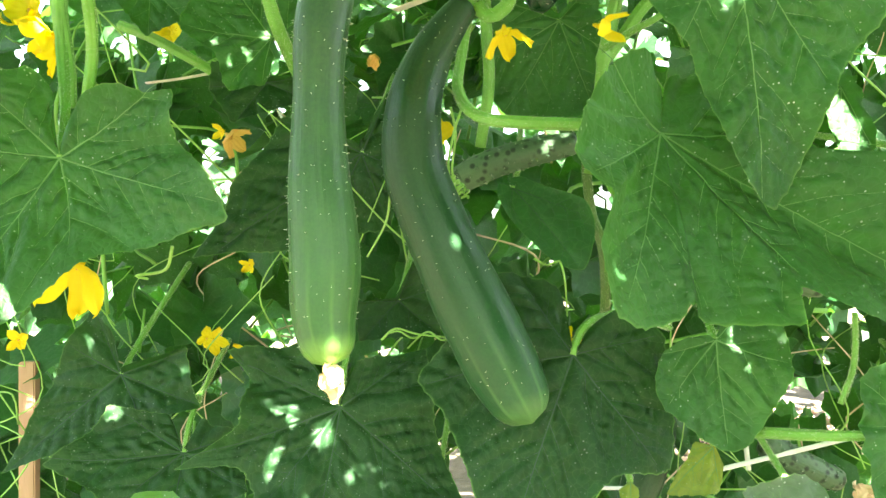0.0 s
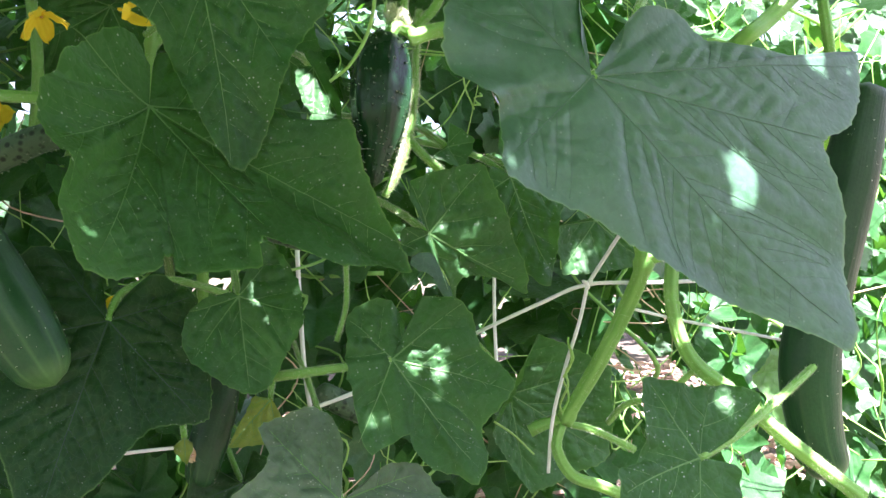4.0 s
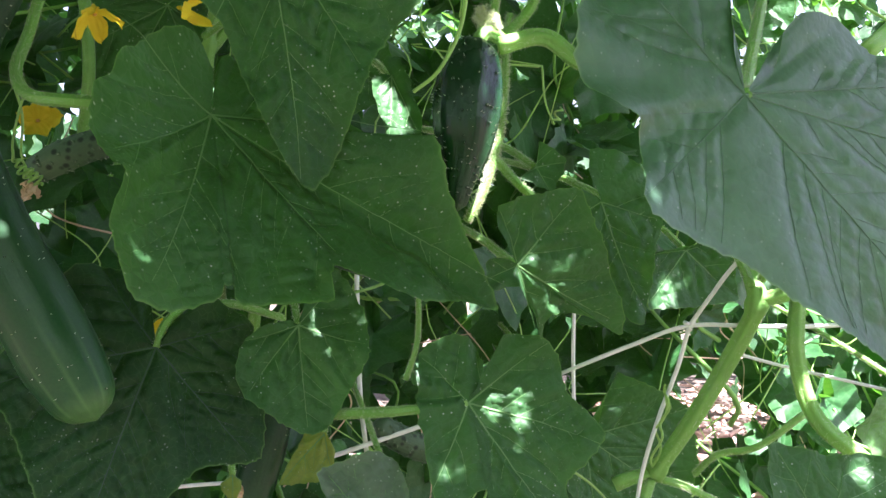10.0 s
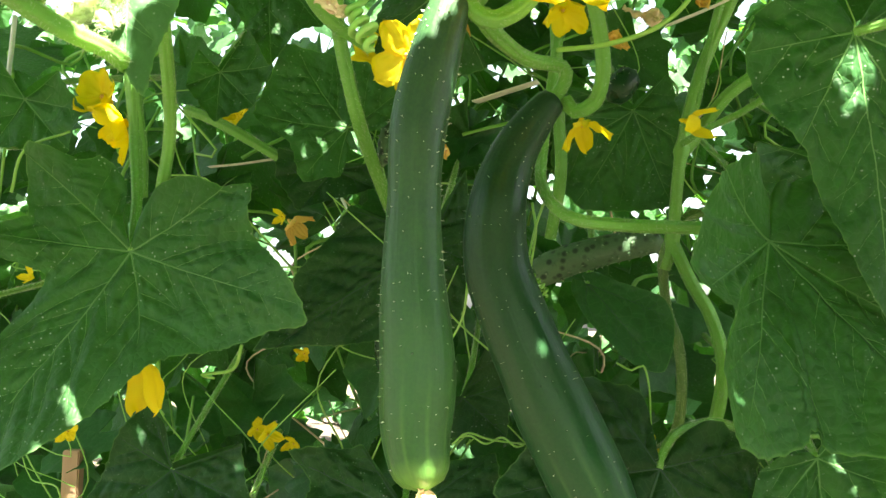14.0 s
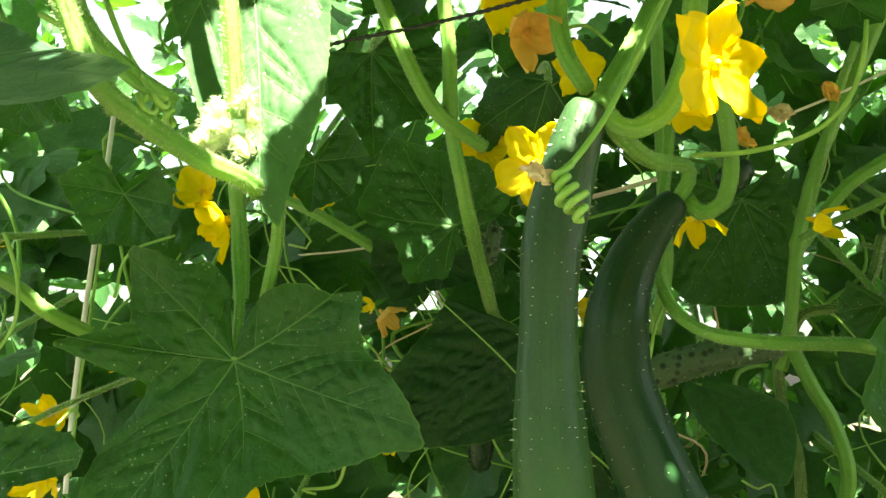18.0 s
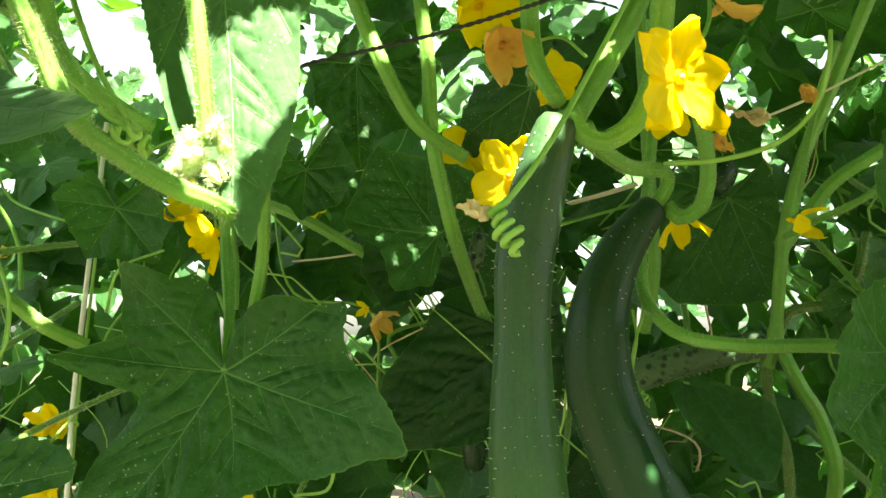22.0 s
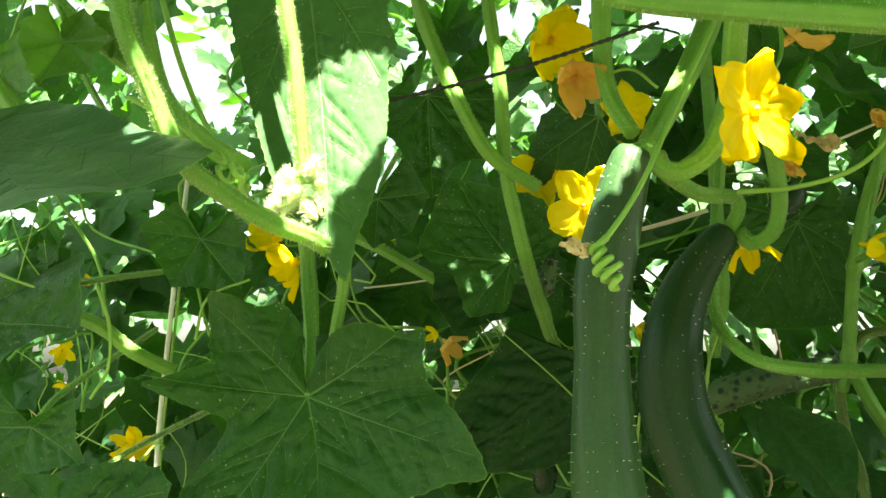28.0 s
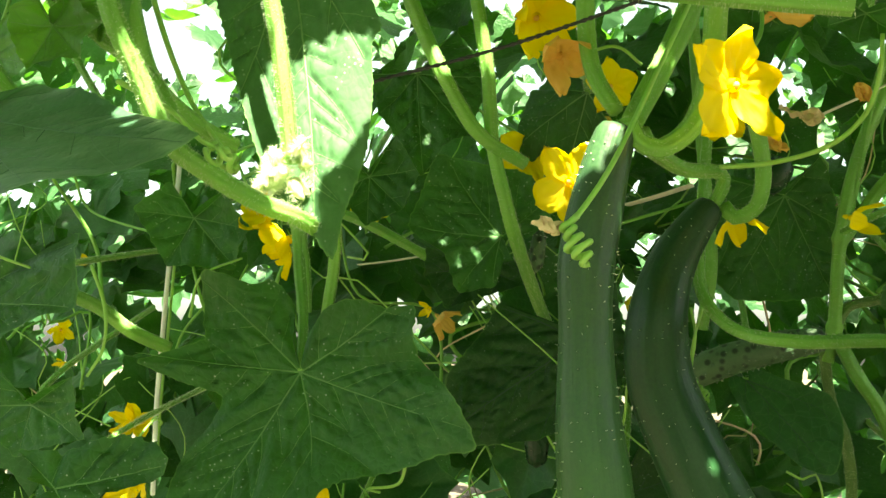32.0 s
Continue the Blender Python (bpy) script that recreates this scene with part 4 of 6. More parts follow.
leaf((0.3999, 0.3630, 0.8567), (0.1000, -0.9604, 0.2601), (0.6342, -0.1399, -0.7604), [(156, 0.0092), (153, 0.0221), (145, 0.0390), (142, 0.0636), (158, 0.0821), (185, 0.0886), (210, 0.0975), (222, 0.0963), (232, 0.0921), (240, 0.0796), (247, 0.0672), (260, 0.0745), (272, 0.0922), (289, 0.0864), (309, 0.0867), (325, 0.1039), (341, 0.1333), (352, 0.1709), (358, 0.2068), (360, 0.2248), (364, 0.2249), (371, 0.2090), (382, 0.1933), (389, 0.1805), (398, 0.1729), (403, 0.1982), (410, 0.2179), (419, 0.2363), (419, 0.2114), (419, 0.1794), (422, 0.1470), (427, 0.1133), (430, 0.0996), (444, 0.0887), (457, 0.0653), (460, 0.0457), (447, 0.0284), (439, 0.0136)], notch=None, veins=[(-175, 0.084), (-89, 0.091), (0, 0.217), (39, 0.175), (58, 0.226), (83, 0.087)], mat=LEAF_BLUE, label='huge waxy blue-green leaf close to the lens', rough=0.45, quilt=0.5, vein=0.6, vein_mat=VEIN_WAXY, spacing=0.015, stalk=[(0.4384, 0.4200, 0.8672), (0.4985, 0.5000, 0.8963), (0.5995, 0.6200, 0.9844)], stalk_r=(0.0035, 0.004))
leaf((0.3530, 0.6610, 0.6636), (0.0501, -0.9524, 0.3008), (0.4791, -0.2413, -0.8439), [(105, 0.0180), (131, 0.0405), (143, 0.0511), (163, 0.0555), (189, 0.0551), (235, 0.0407, -0.005), (272, 0.0455, -0.008), (297, 0.0623, -0.007), (311, 0.0835, -0.004), (323, 0.0743, -0.002), (345, 0.0639, -0.002), (337, 0.0764, -0.002), (343, 0.0992, 0.003), (355, 0.1168, 0.006), (357, 0.1300, 0.014), (370, 0.1208, 0.006), (380, 0.1007, 0.005), (402, 0.1117, 0.014), (412, 0.0978, 0.013), (424, 0.0784, 0.017), (442, 0.0807, 0.019), (460, 0.0732, 0.018), (480, 0.0594, 0.013), (477, 0.0366)], notch=None, veins=[(-171, 0.052), (-55, 0.079), (0, 0.126), (43, 0.113), (96, 0.078)], mat=LEAF, label='mid green lobed leaf with a bright sun fleck', stalk=[(0.3319, 0.6750, 0.6593), (0.2979, 0.7000, 0.6539), (0.2613, 0.7700, 0.6421), (0.2308, 0.8000, 0.6334)], stalk_r=(0.003, 0.0042, 0.0045))
leaf((0.3748, 0.6050, 0.7714), (0.0501, -0.9915, -0.1202), (0.8379, 0.1072, -0.5352), [(-176, 0.0124), (-161, 0.0242), (-122, 0.0296), (-102, 0.0246), (-64, 0.0153), (-29, 0.0440, -0.014), (-30, 0.0702, -0.021), (-17, 0.0520, -0.014), (0, 0.0810, -0.016), (1, 0.1123, -0.013), (14, 0.0928, -0.007), (38, 0.0720), (66, 0.0677), (83, 0.0740), (106, 0.0557), (138, 0.0481), (153, 0.0331), (146, 0.0119)], notch=None, veins=[(-127, 0.024), (-33, 0.055), (2, 0.097), (81, 0.072), (139, 0.046)], mat=LEAF, label='small folded green leaf under a cucumber')
leaf((0.4916, 0.7000, 0.8247), (-0.1511, -0.9769, 0.1511), (0.2323, -0.1836, -0.9552), [(-498, 0.0213), (-440, 0.0344), (-391, 0.0601), (-368, 0.1022), (-361, 0.1123), (-348, 0.0860), (-333, 0.0641), (-309, 0.0592), (-282, 0.0544), (-231, 0.0490), (-189, 0.0482), (-173, 0.0296)], notch=None, veins=[(55, 0.054), (0, 0.106), (-75, 0.030)], mat=LEAF, label='bluish green leaf behind a folded leaf')
leaf((0.2959, 0.6620, 0.9211), (0.0999, -0.9488, 0.2996), (0.3010, -0.2582, -0.9180), [(-462, 0.0149), (-425, 0.0242), (-387, 0.0476), (-382, 0.0621), (-360, 0.0541), (-351, 0.0435), (-330, 0.0181), (-242, 0.0132), (-192, 0.0145), (-163, 0.0131)], notch=None, veins=[(1, 0.050), (-23, 0.056), (-64, 0.020)], mat=LEAF, label='leaf end half bleached by sunlight beside a fruit', stalk_r=(0.002, 0.002))
leaf((0.4144, 0.6600, 0.8500), (0.0000, -1.0000, 0.0000), (0.9772, 0.0000, 0.2124), [(-165, 0.019), (-73, 0.023), (0, 0.025), (72, 0.021)], cup=0.005, notch=-0.05, mat=LEAF, label='small sunlit rounded green leaf')
leaf((0.2329, 0.7600, 0.7230), (0.0000, -0.9752, 0.2212), (0.0410, -0.2210, -0.9744), [(-120, 0.0091), (-92, 0.0305), (-75, 0.0506), (-57, 0.0664), (-43, 0.0744), (-28, 0.0775), (-14, 0.0844), (-0, 0.0931, 0.002), (12, 0.0892, 0.006), (31, 0.0702, 0.012), (59, 0.0632, 0.019), (97, 0.0575), (134, 0.0585), (152, 0.0546), (158, 0.0243)], notch=None, veins=[(-75, 0.048), (-43, 0.071), (0, 0.089), (63, 0.061), (134, 0.055)], mat=LEAF, label='rounded green leaf with a shallow wavy edge')
leaf((0.3048, 0.6800, 0.5399), (0.1000, -0.8602, 0.5001), (-0.8839, -0.3076, -0.3523), [(-109, 0.0080), (-127, 0.0485), (-119, 0.0814), (-105, 0.0908), (-77, 0.0990), (-67, 0.0763), (-53, 0.0758), (-35, 0.0970), (-27, 0.1121), (-13, 0.1149), (5, 0.1147), (36, 0.0891), (83, 0.0943), (113, 0.1140), (130, 0.1107), (146, 0.1022), (170, 0.0846), (183, 0.0568), (180, 0.0232)], notch=None, veins=[(-79, 0.094), (-25, 0.106), (36, 0.085), (123, 0.105), (168, 0.080)], mat=LEAF_GREY, label='dusty grey-green leaf in patchy sun')
leaf((0.5241, 0.4550, 0.5982), (0.0500, -0.9392, 0.3397), (-0.9693, -0.1275, -0.2100), [(-174, 0.0326), (-164, 0.0750), (-144, 0.0666), (-126, 0.0549), (-99, 0.0571), (-78, 0.0697), (-62, 0.0561), (-34, 0.0460), (-17, 0.0528), (-14, 0.0693), (-0, 0.0753), (16, 0.0815), (34, 0.0676), (64, 0.0537), (99, 0.0431), (120, 0.0392), (149, 0.0312)], notch=None, veins=[(-79, 0.065), (-4, 0.070), (63, 0.051), (-128, 0.052)], mat=LEAF, label='dark green leaf lit by a stripe of sun', rough=1.2, quilt=0.7, stalk=[(0.5483, 0.4650, 0.6025), (0.5806, 0.4800, 0.6079), (0.6464, 0.5100, 0.6255), (0.7483, 0.5600, 0.6531)], stalk_r=(0.0030, 0.0034))
leaf((0.9070, 0.7600, 0.6036), (-0.0000, -1.0000, -0.0000), (-0.9905, 0.0000, -0.1377), [(-23, 0.078), (0, 0.106), (59, 0.103), (96, 0.096)], cup=0.010, notch=-0.05, mat=LEAF_PALE, label='flat light green leaf behind a dark cucumber')
leaf((0.5479, 0.8600, 0.5832), (0.0000, -1.0000, 0.0000), (0.8128, 0.0000, -0.5825), [(-99, 0.051), (-50, 0.111), (0, 0.140), (46, 0.125), (100, 0.076)], cup=0.020, notch=-0.02, mat=LEAF, label='deep green speckled leaf in shade')
leaf((0.6376, 0.8000, 0.7802), (0.0000, -1.0000, 0.0000), (-0.6513, 0.0000, -0.7588), [(-45, 0.054), (0, 0.077), (87, 0.076), (143, 0.045)], cup=0.010, notch=-0.04, mat=LEAF, label='dark leaf with sun flecks')
# the darkest leaves from here on carry shade in their colour
leaf((-0.0985, 0.8600, 0.6485), (0.1002, -0.9191, 0.3811), (-0.1253, -0.3916, -0.9116), [(-137, 0.074), (-108, 0.124), (-82, 0.094), (-60, 0.162), (-27, 0.120), (0, 0.180), (16, 0.172), (22, 0.117), (58, 0.164), (134, 0.102), (169, 0.046)], cup=0.002, notch=[0.00, 0.15, 0.20, 0.22, 0.10, 0.00, 0.05, 0.10, 0.12, 0.00], mat=LEAF_SHADED, label='large crinkled dark green leaf with sun flecks', stalk=[(-0.1009, 0.9000, 0.6663), (-0.0982, 0.9300, 0.7100)], rough=1.3)
leaf((-0.3427, 0.9500, 0.6674), (0.0167, -0.9416, 0.3364), (-0.7223, -0.2440, -0.6471), [(-119, 0.047), (-107, 0.080), (-70, 0.063), (0, 0.150), (77, 0.069), (114, 0.096), (157, 0.075)], cup=0.009, notch=0.03, mat=LEAF_SHADED, label='dark green pointed leaf in deep shade')
leaf((-0.2610, 0.9000, 0.5959), (0.1822, -0.8332, 0.5221), (-0.9685, -0.2438, -0.0511), [(-73, 0.044), (-39, 0.091), (-0, 0.132), (34, 0.086), (79, 0.083), (140, 0.079), (193, 0.061), (242, 0.038)], cup=0.002, notch=0.05, mat=LEAF_SHADED, label='dark shaded leaf with a ragged upper edge')
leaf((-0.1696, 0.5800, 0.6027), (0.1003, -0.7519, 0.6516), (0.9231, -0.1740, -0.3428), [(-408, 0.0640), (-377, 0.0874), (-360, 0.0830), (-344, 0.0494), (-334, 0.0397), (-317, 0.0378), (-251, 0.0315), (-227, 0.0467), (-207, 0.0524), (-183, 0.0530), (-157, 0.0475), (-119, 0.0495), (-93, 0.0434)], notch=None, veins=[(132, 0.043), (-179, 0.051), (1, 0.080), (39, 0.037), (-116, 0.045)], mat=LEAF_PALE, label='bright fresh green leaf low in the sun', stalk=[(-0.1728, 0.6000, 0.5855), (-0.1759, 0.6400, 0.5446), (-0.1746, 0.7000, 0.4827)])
leaf((-0.0170, 0.9600, 0.5043), (0.0000, -1.0000, 0.0000), (-0.2042, 0.0000, -0.9789), [(-92, 0.054), (-37, 0.072), (0, 0.094), (70, 0.076), (116, 0.063)], cup=0.020, notch=0.00, mat=LEAF_SHADED, label='dark leaf under the cucumbers')
leaf((0.2454, 0.9500, 0.4974), (0.0000, -1.0000, 0.0000), (-0.4402, 0.0000, -0.8979), [(-102, 0.072), (-50, 0.070), (0, 0.089), (48, 0.062), (124, 0.069), (191, 0.043)], cup=0.020, notch=0.05, mat=LEAF_SHADED, label='dark lobed leaf low in the shade')
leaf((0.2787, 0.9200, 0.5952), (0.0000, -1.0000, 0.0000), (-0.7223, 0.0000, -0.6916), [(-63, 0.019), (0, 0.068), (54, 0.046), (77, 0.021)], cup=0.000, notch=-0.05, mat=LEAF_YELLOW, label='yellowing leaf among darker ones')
leaf((-0.0846, 0.9300, 0.9005), (0.0342, -0.9764, 0.2132), (-0.8342, -0.1454, -0.5320), [(-59, 0.091), (-18, 0.138), (0, 0.204), (8, 0.159), (32, 0.109), (77, 0.085), (126, 0.049), (214, 0.089)], cup=-0.006, notch=[0.02, 0.05, 0.00, 0.00, 0.05, 0.00, 0.00], mat=LEAF_SHADED, label='large dark leaf behind the hanging cucumbers')
leaf((-0.0485, 0.9700, 0.7437), (0.0000, -1.0000, 0.0000), (-0.7026, -0.0000, -0.7116), [(-43, 0.047), (-0, 0.060), (95, 0.058), (153, 0.055), (202, 0.059)], cup=0.010, notch=0.02, mat=LEAF_SHADED, label='dark green leaf in the shade')
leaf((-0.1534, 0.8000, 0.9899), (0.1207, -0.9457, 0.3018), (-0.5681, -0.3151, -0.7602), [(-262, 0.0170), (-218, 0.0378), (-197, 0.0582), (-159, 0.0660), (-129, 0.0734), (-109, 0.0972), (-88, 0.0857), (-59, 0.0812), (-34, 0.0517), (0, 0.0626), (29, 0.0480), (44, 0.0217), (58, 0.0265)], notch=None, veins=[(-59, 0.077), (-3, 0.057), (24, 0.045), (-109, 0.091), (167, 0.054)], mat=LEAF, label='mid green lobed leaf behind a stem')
leaf((-0.1873, 0.9500, 0.9775), (-0.0000, -1.0000, -0.0000), (-0.9896, 0.0000, -0.1437), [(-28, 0.060), (0, 0.060), (43, 0.057), (147, 0.049), (178, 0.046)], cup=0.010, notch=0.02, mat=LEAF_SHADED, label='dark green leaf half hidden')
leaf((-0.2372, 0.8400, 1.1543), (-0.0342, -0.9485, 0.3148), (0.0826, -0.3166, -0.9450), [(-103, 0.051), (-46, 0.055), (0, 0.112), (33, 0.088), (81, 0.079), (144, 0.063)], cup=-0.005, notch=0.06, mat=LEAF, label='green leaf under the wire')
leaf((-0.3018, 0.9200, 1.0708), (0.0000, -1.0000, 0.0000), (0.9983, 0.0000, 0.0576), [(132, 0.030), (203, 0.036), (265, 0.054), (312, 0.053), (360, 0.057), (412, 0.053)], cup=0.010, notch=0.00, mat=LEAF, label='shaded leaf behind a bright one')
leaf((0.1290, 0.9900, 1.0540), (0.0000, -1.0000, 0.0000), (-0.4609, 0.0000, -0.8874), [(-81, 0.080), (-30, 0.106), (0, 0.124), (48, 0.112), (84, 0.063), (165, 0.052)], cup=0.010, notch=-0.04, mat=LEAF, label='broad flat dark leaf behind the stems')
leaf((0.0727, 0.9300, 0.8633), (-0.0601, -0.9519, 0.3006), (0.6190, -0.2718, -0.7369), [(-157, 0.0160), (-110, 0.0173), (-50, 0.0309), (-22, 0.0606), (-11, 0.0928), (-0, 0.1127), (17, 0.0991), (28, 0.0902), (40, 0.0753), (46, 0.0534), (56, 0.0311), (96, 0.0172), (166, 0.0132)], notch=None, veins=[(1, 0.108), (29, 0.084), (-47, 0.029)], mat=LEAF_BEAN_AND_SHADE, label='smooth heart-shaped dark leaf with a small hole', name='climber_leaf', tooth=0.0, rough=0.5, quilt=0.3, vein=0.5, vein_mat=VEIN_DARK)
leaf((0.2383, 0.9200, 0.9453), (-0.0000, -1.0000, -0.0000), (-0.9822, 0.0000, -0.1876), [(-40, 0.040), (0, 0.047), (46, 0.041), (114, 0.038), (233, 0.034)], cup=0.010, notch=-0.03, mat=LEAF, label='green leaf at a stem fork')
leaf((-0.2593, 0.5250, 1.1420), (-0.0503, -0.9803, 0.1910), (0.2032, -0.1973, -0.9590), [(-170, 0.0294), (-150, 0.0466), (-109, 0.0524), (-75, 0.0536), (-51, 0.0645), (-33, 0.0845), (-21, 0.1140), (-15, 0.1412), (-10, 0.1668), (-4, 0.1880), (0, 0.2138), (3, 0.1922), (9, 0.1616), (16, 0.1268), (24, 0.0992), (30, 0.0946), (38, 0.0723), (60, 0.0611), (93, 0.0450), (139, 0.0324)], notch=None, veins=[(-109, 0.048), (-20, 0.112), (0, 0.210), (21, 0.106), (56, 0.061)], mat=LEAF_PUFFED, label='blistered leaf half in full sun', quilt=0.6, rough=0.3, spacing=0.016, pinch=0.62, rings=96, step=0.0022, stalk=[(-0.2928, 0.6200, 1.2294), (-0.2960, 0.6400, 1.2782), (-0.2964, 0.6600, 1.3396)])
leaf((-0.4042, 0.4400, 1.0108), (-0.0043, -0.6437, 0.7652), (0.9385, -0.2667, -0.2191), [(179, 0.094), (283, 0.101), (312, 0.120), (333, 0.131), (347, 0.151), (360, 0.163), (375, 0.095), (434, 0.040)], cup=0.008, notch=-0.02, mat=LEAF_BLUE, label='dark blue-green leaf seen almost edge on', stalk=[(-0.4409, 0.4700, 1.0250), (-0.4971, 0.5000, 1.0520), (-0.5870, 0.5400, 1.0969)], rough=0.4, quilt=0.25, vein=0.6, vein_mat=VEIN_WAXY)
leaf((-0.4103, 0.4000, 0.9510), (-0.0000, -1.0000, -0.0000), (0.8855, 0.0000, -0.4646), [(-166, 0.019), (-54, 0.030), (-7, 0.050), (0, 0.052), (50, 0.021)], cup=0.010, notch=-0.02, mat=LEAF_BLUE, label='dark leaf tip close to the lens', stalk=[(-0.4553, 0.4300, 0.9592), (-0.5129, 0.4600, 0.9818)])
leaf((-0.5791, 0.6600, 0.9260), (-0.1001, -0.9312, 0.3505), (0.8895, 0.0741, 0.4509), [(-171, 0.0651), (-124, 0.0774), (-93, 0.0774), (-73, 0.0895), (-60, 0.0758), (-44, 0.0814), (-36, 0.0977), (-32, 0.1188), (-15, 0.1174), (1, 0.1159), (-4, 0.0833), (29, 0.0392), (110, 0.0480), (135, 0.0766)], notch=None, veins=[(-0, 0.114), (-30, 0.116), (-71, 0.085), (-101, 0.071)], mat=LEAF, label='green leaf with a pointed lobe in half shade')
leaf((-0.4620, 0.6320, 0.7899), (0.1010, -0.9091, 0.4041), (0.9589, 0.1972, 0.2040), [(-152, 0.0214), (-56, 0.0205), (-18, 0.0423), (-7, 0.0715), (-0, 0.0826), (13, 0.0769), (27, 0.0610), (46, 0.0408), (81, 0.0262), (126, 0.0410), (128, 0.0233), (153, 0.0193)], notch=None, veins=[(0, 0.079), (125, 0.035), (-66, 0.016)], mat=LEAF, label='small crinkled young leaf with sharp teeth', tooth=0.0024, quilt=1.8, stalk_r=(0.002, 0.002))
leaf((-0.6261, 0.8500, 0.8332), (-0.0000, -1.0000, -0.0000), (0.8985, 0.0000, -0.4391), [(161, 0.048), (207, 0.070), (286, 0.051), (360, 0.071), (418, 0.056)], cup=0.010, notch=0.04, mat=LEAF, label='shaded leaf near a string')
leaf((-0.4401, 0.8000, 1.0110), (-0.0000, -1.0000, -0.0000), (0.6694, 0.0000, -0.7429), [(170, 0.039), (219, 0.056), (294, 0.050), (360, 0.068), (397, 0.060), (442, 0.041)], cup=0.010, notch=0.03, mat=LEAF, label='dark leaf behind a string')
leaf((-0.4792, 0.7000, 1.0935), (-0.0000, -1.0000, -0.0000), (0.6627, 0.0000, -0.7489), [(-139, 0.038), (-95, 0.061), (-42, 0.059), (0, 0.061), (11, 0.038)], cup=0.000, notch=0.00, mat=LEAF, label='dark leaf under the shoot', stalk=[(-0.4971, 0.7200, 1.1094), (-0.5328, 0.7400, 1.1558), (-0.5721, 0.7600, 1.2262)])
leaf((-0.0760, 0.8600, 1.1350), (-0.0000, -1.0000, -0.0000), (-0.8636, 0.0000, -0.5041), [(-47, 0.057), (-0, 0.086), (45, 0.085), (96, 0.077)], cup=-0.040, notch=-0.02, mat=LEAF, label='dark leaf behind the fruit stalks')
leaf((0.3036, 0.8800, 0.9785), (0.0000, -1.0000, 0.0000), (-0.9260, 0.0000, -0.3774), [(-36, 0.083), (0, 0.093), (43, 0.075), (121, 0.058), (199, 0.047)], cup=0.010, notch=-0.03, mat=LEAF, label='green leaf behind a heart-shaped one')
leaf((-0.3731, 0.4600, 1.0669), (0.0000, -1.0000, 0.0000), (0.9940, 0.0000, -0.1093), [(119, 0.020), (188, 0.021), (260, 0.029), (321, 0.032), (360, 0.036), (405, 0.022)], cup=0.010, notch=0.05, mat=LEAF_PALE, label='crumpled young leaf at a shoot tip', stalk=[(-0.3741, 0.4650, 1.0774), (-0.3845, 0.4700, 1.0975), (-0.3952, 0.4750, 1.1291)], stalk_r=(0.0015, 0.0018), rough=1.6)
leaf((-0.3492, 0.4700, 1.0847), (-0.0000, -1.0000, -0.0000), (0.6849, 0.0000, -0.7286), [(-105, 0.014), (-37, 0.028), (0, 0.035), (57, 0.026)], cup=0.010, notch=0.05, mat=LEAF_PALE, label='tiny unfolding leaf at a shoot tip', stalk=[(-0.3559, 0.4750, 1.0941), (-0.3705, 0.4800, 1.1078), (-0.3852, 0.4800, 1.1343)], stalk_r=(0.0013, 0.0016), rough=1.6)
leaf((-0.6399, 0.7500, 1.1600), (0.0000, -1.0000, 0.0000), (0.9840, 0.0000, -0.1781), [(154, 0.055), (224, 0.061), (303, 0.059), (360, 0.068), (411, 0.060)], cup=0.010, notch=0.03, mat=LEAF_PALE, label='light green leaf among the shoots', stalk=[(-0.6548, 0.7600, 1.1813), (-0.6917, 0.7800, 1.2260), (-0.7262, 0.8000, 1.3045)])
leaf((0.1024, 0.6200, 1.1111), (-0.0000, -1.0000, -0.0000), (-0.9311, -0.0000, -0.3649), [(-54, 0.027), (0, 0.029), (44, 0.026), (109, 0.025), (166, 0.021)], cup=0.010, notch=0.00, mat=LEAF, label='dark curled leaf at the top of the trellis', stalk=[(0.1110, 0.6400, 1.1266), (0.1244, 0.6600, 1.1668)])
leaf((0.1809, 0.8600, 0.5752), (-0.0000, -1.0000, -0.0000), (0.0326, 0.0000, -0.9995), [(-57, 0.014), (-0, 0.028), (47, 0.011)], cup=0.000, notch=-0.10, mat=LEAF_YELLOW, label='tiny pale green folded leaf')
stake((-0.4995, 1.0800, 0.6642), 0.020, 'weathered reddish wooden garden stake')

# stems and stalks
stem([(-0.2415, 0.7000, 1.2908), (-0.2308, 0.7000, 1.2341), (-0.2195, 0.7000, 1.1786), (-0.2062, 0.7000, 1.1423), (-0.1880, 0.7000, 1.1020), (-0.1627, 0.7100, 1.0599), (-0.1274, 0.7300, 1.0388)], (0.0062, 0.0058, 0.005), 'thick pale green hairy stalk')
stem([(-0.1751, 0.6900, 1.2815), (-0.1704, 0.6950, 1.2291), (-0.1649, 0.7000, 1.1770), (-0.1558, 0.7100, 1.1091), (-0.1529, 0.7200, 1.0544), (-0.1441, 0.7280, 1.0115), (-0.1380, 0.7450, 0.9850), (-0.1320, 0.8200, 0.9600), (-0.1240, 0.9500, 0.9300), (-0.1150, 1.1500, 0.9000)], (0.005, 0.0052, 0.0056, 0.0056), 'pale green hairy vine stalk')
stem([(-0.0767, 0.6500, 1.2524), (-0.0787, 0.6450, 1.1992), (-0.0794, 0.6400, 1.1478), (-0.0785, 0.6400, 1.1079), (-0.0730, 0.6300, 1.0769), (-0.0598, 0.6200, 1.0501)], (0.0072, 0.0066, 0.005), 'ribbed vine stem in sun')
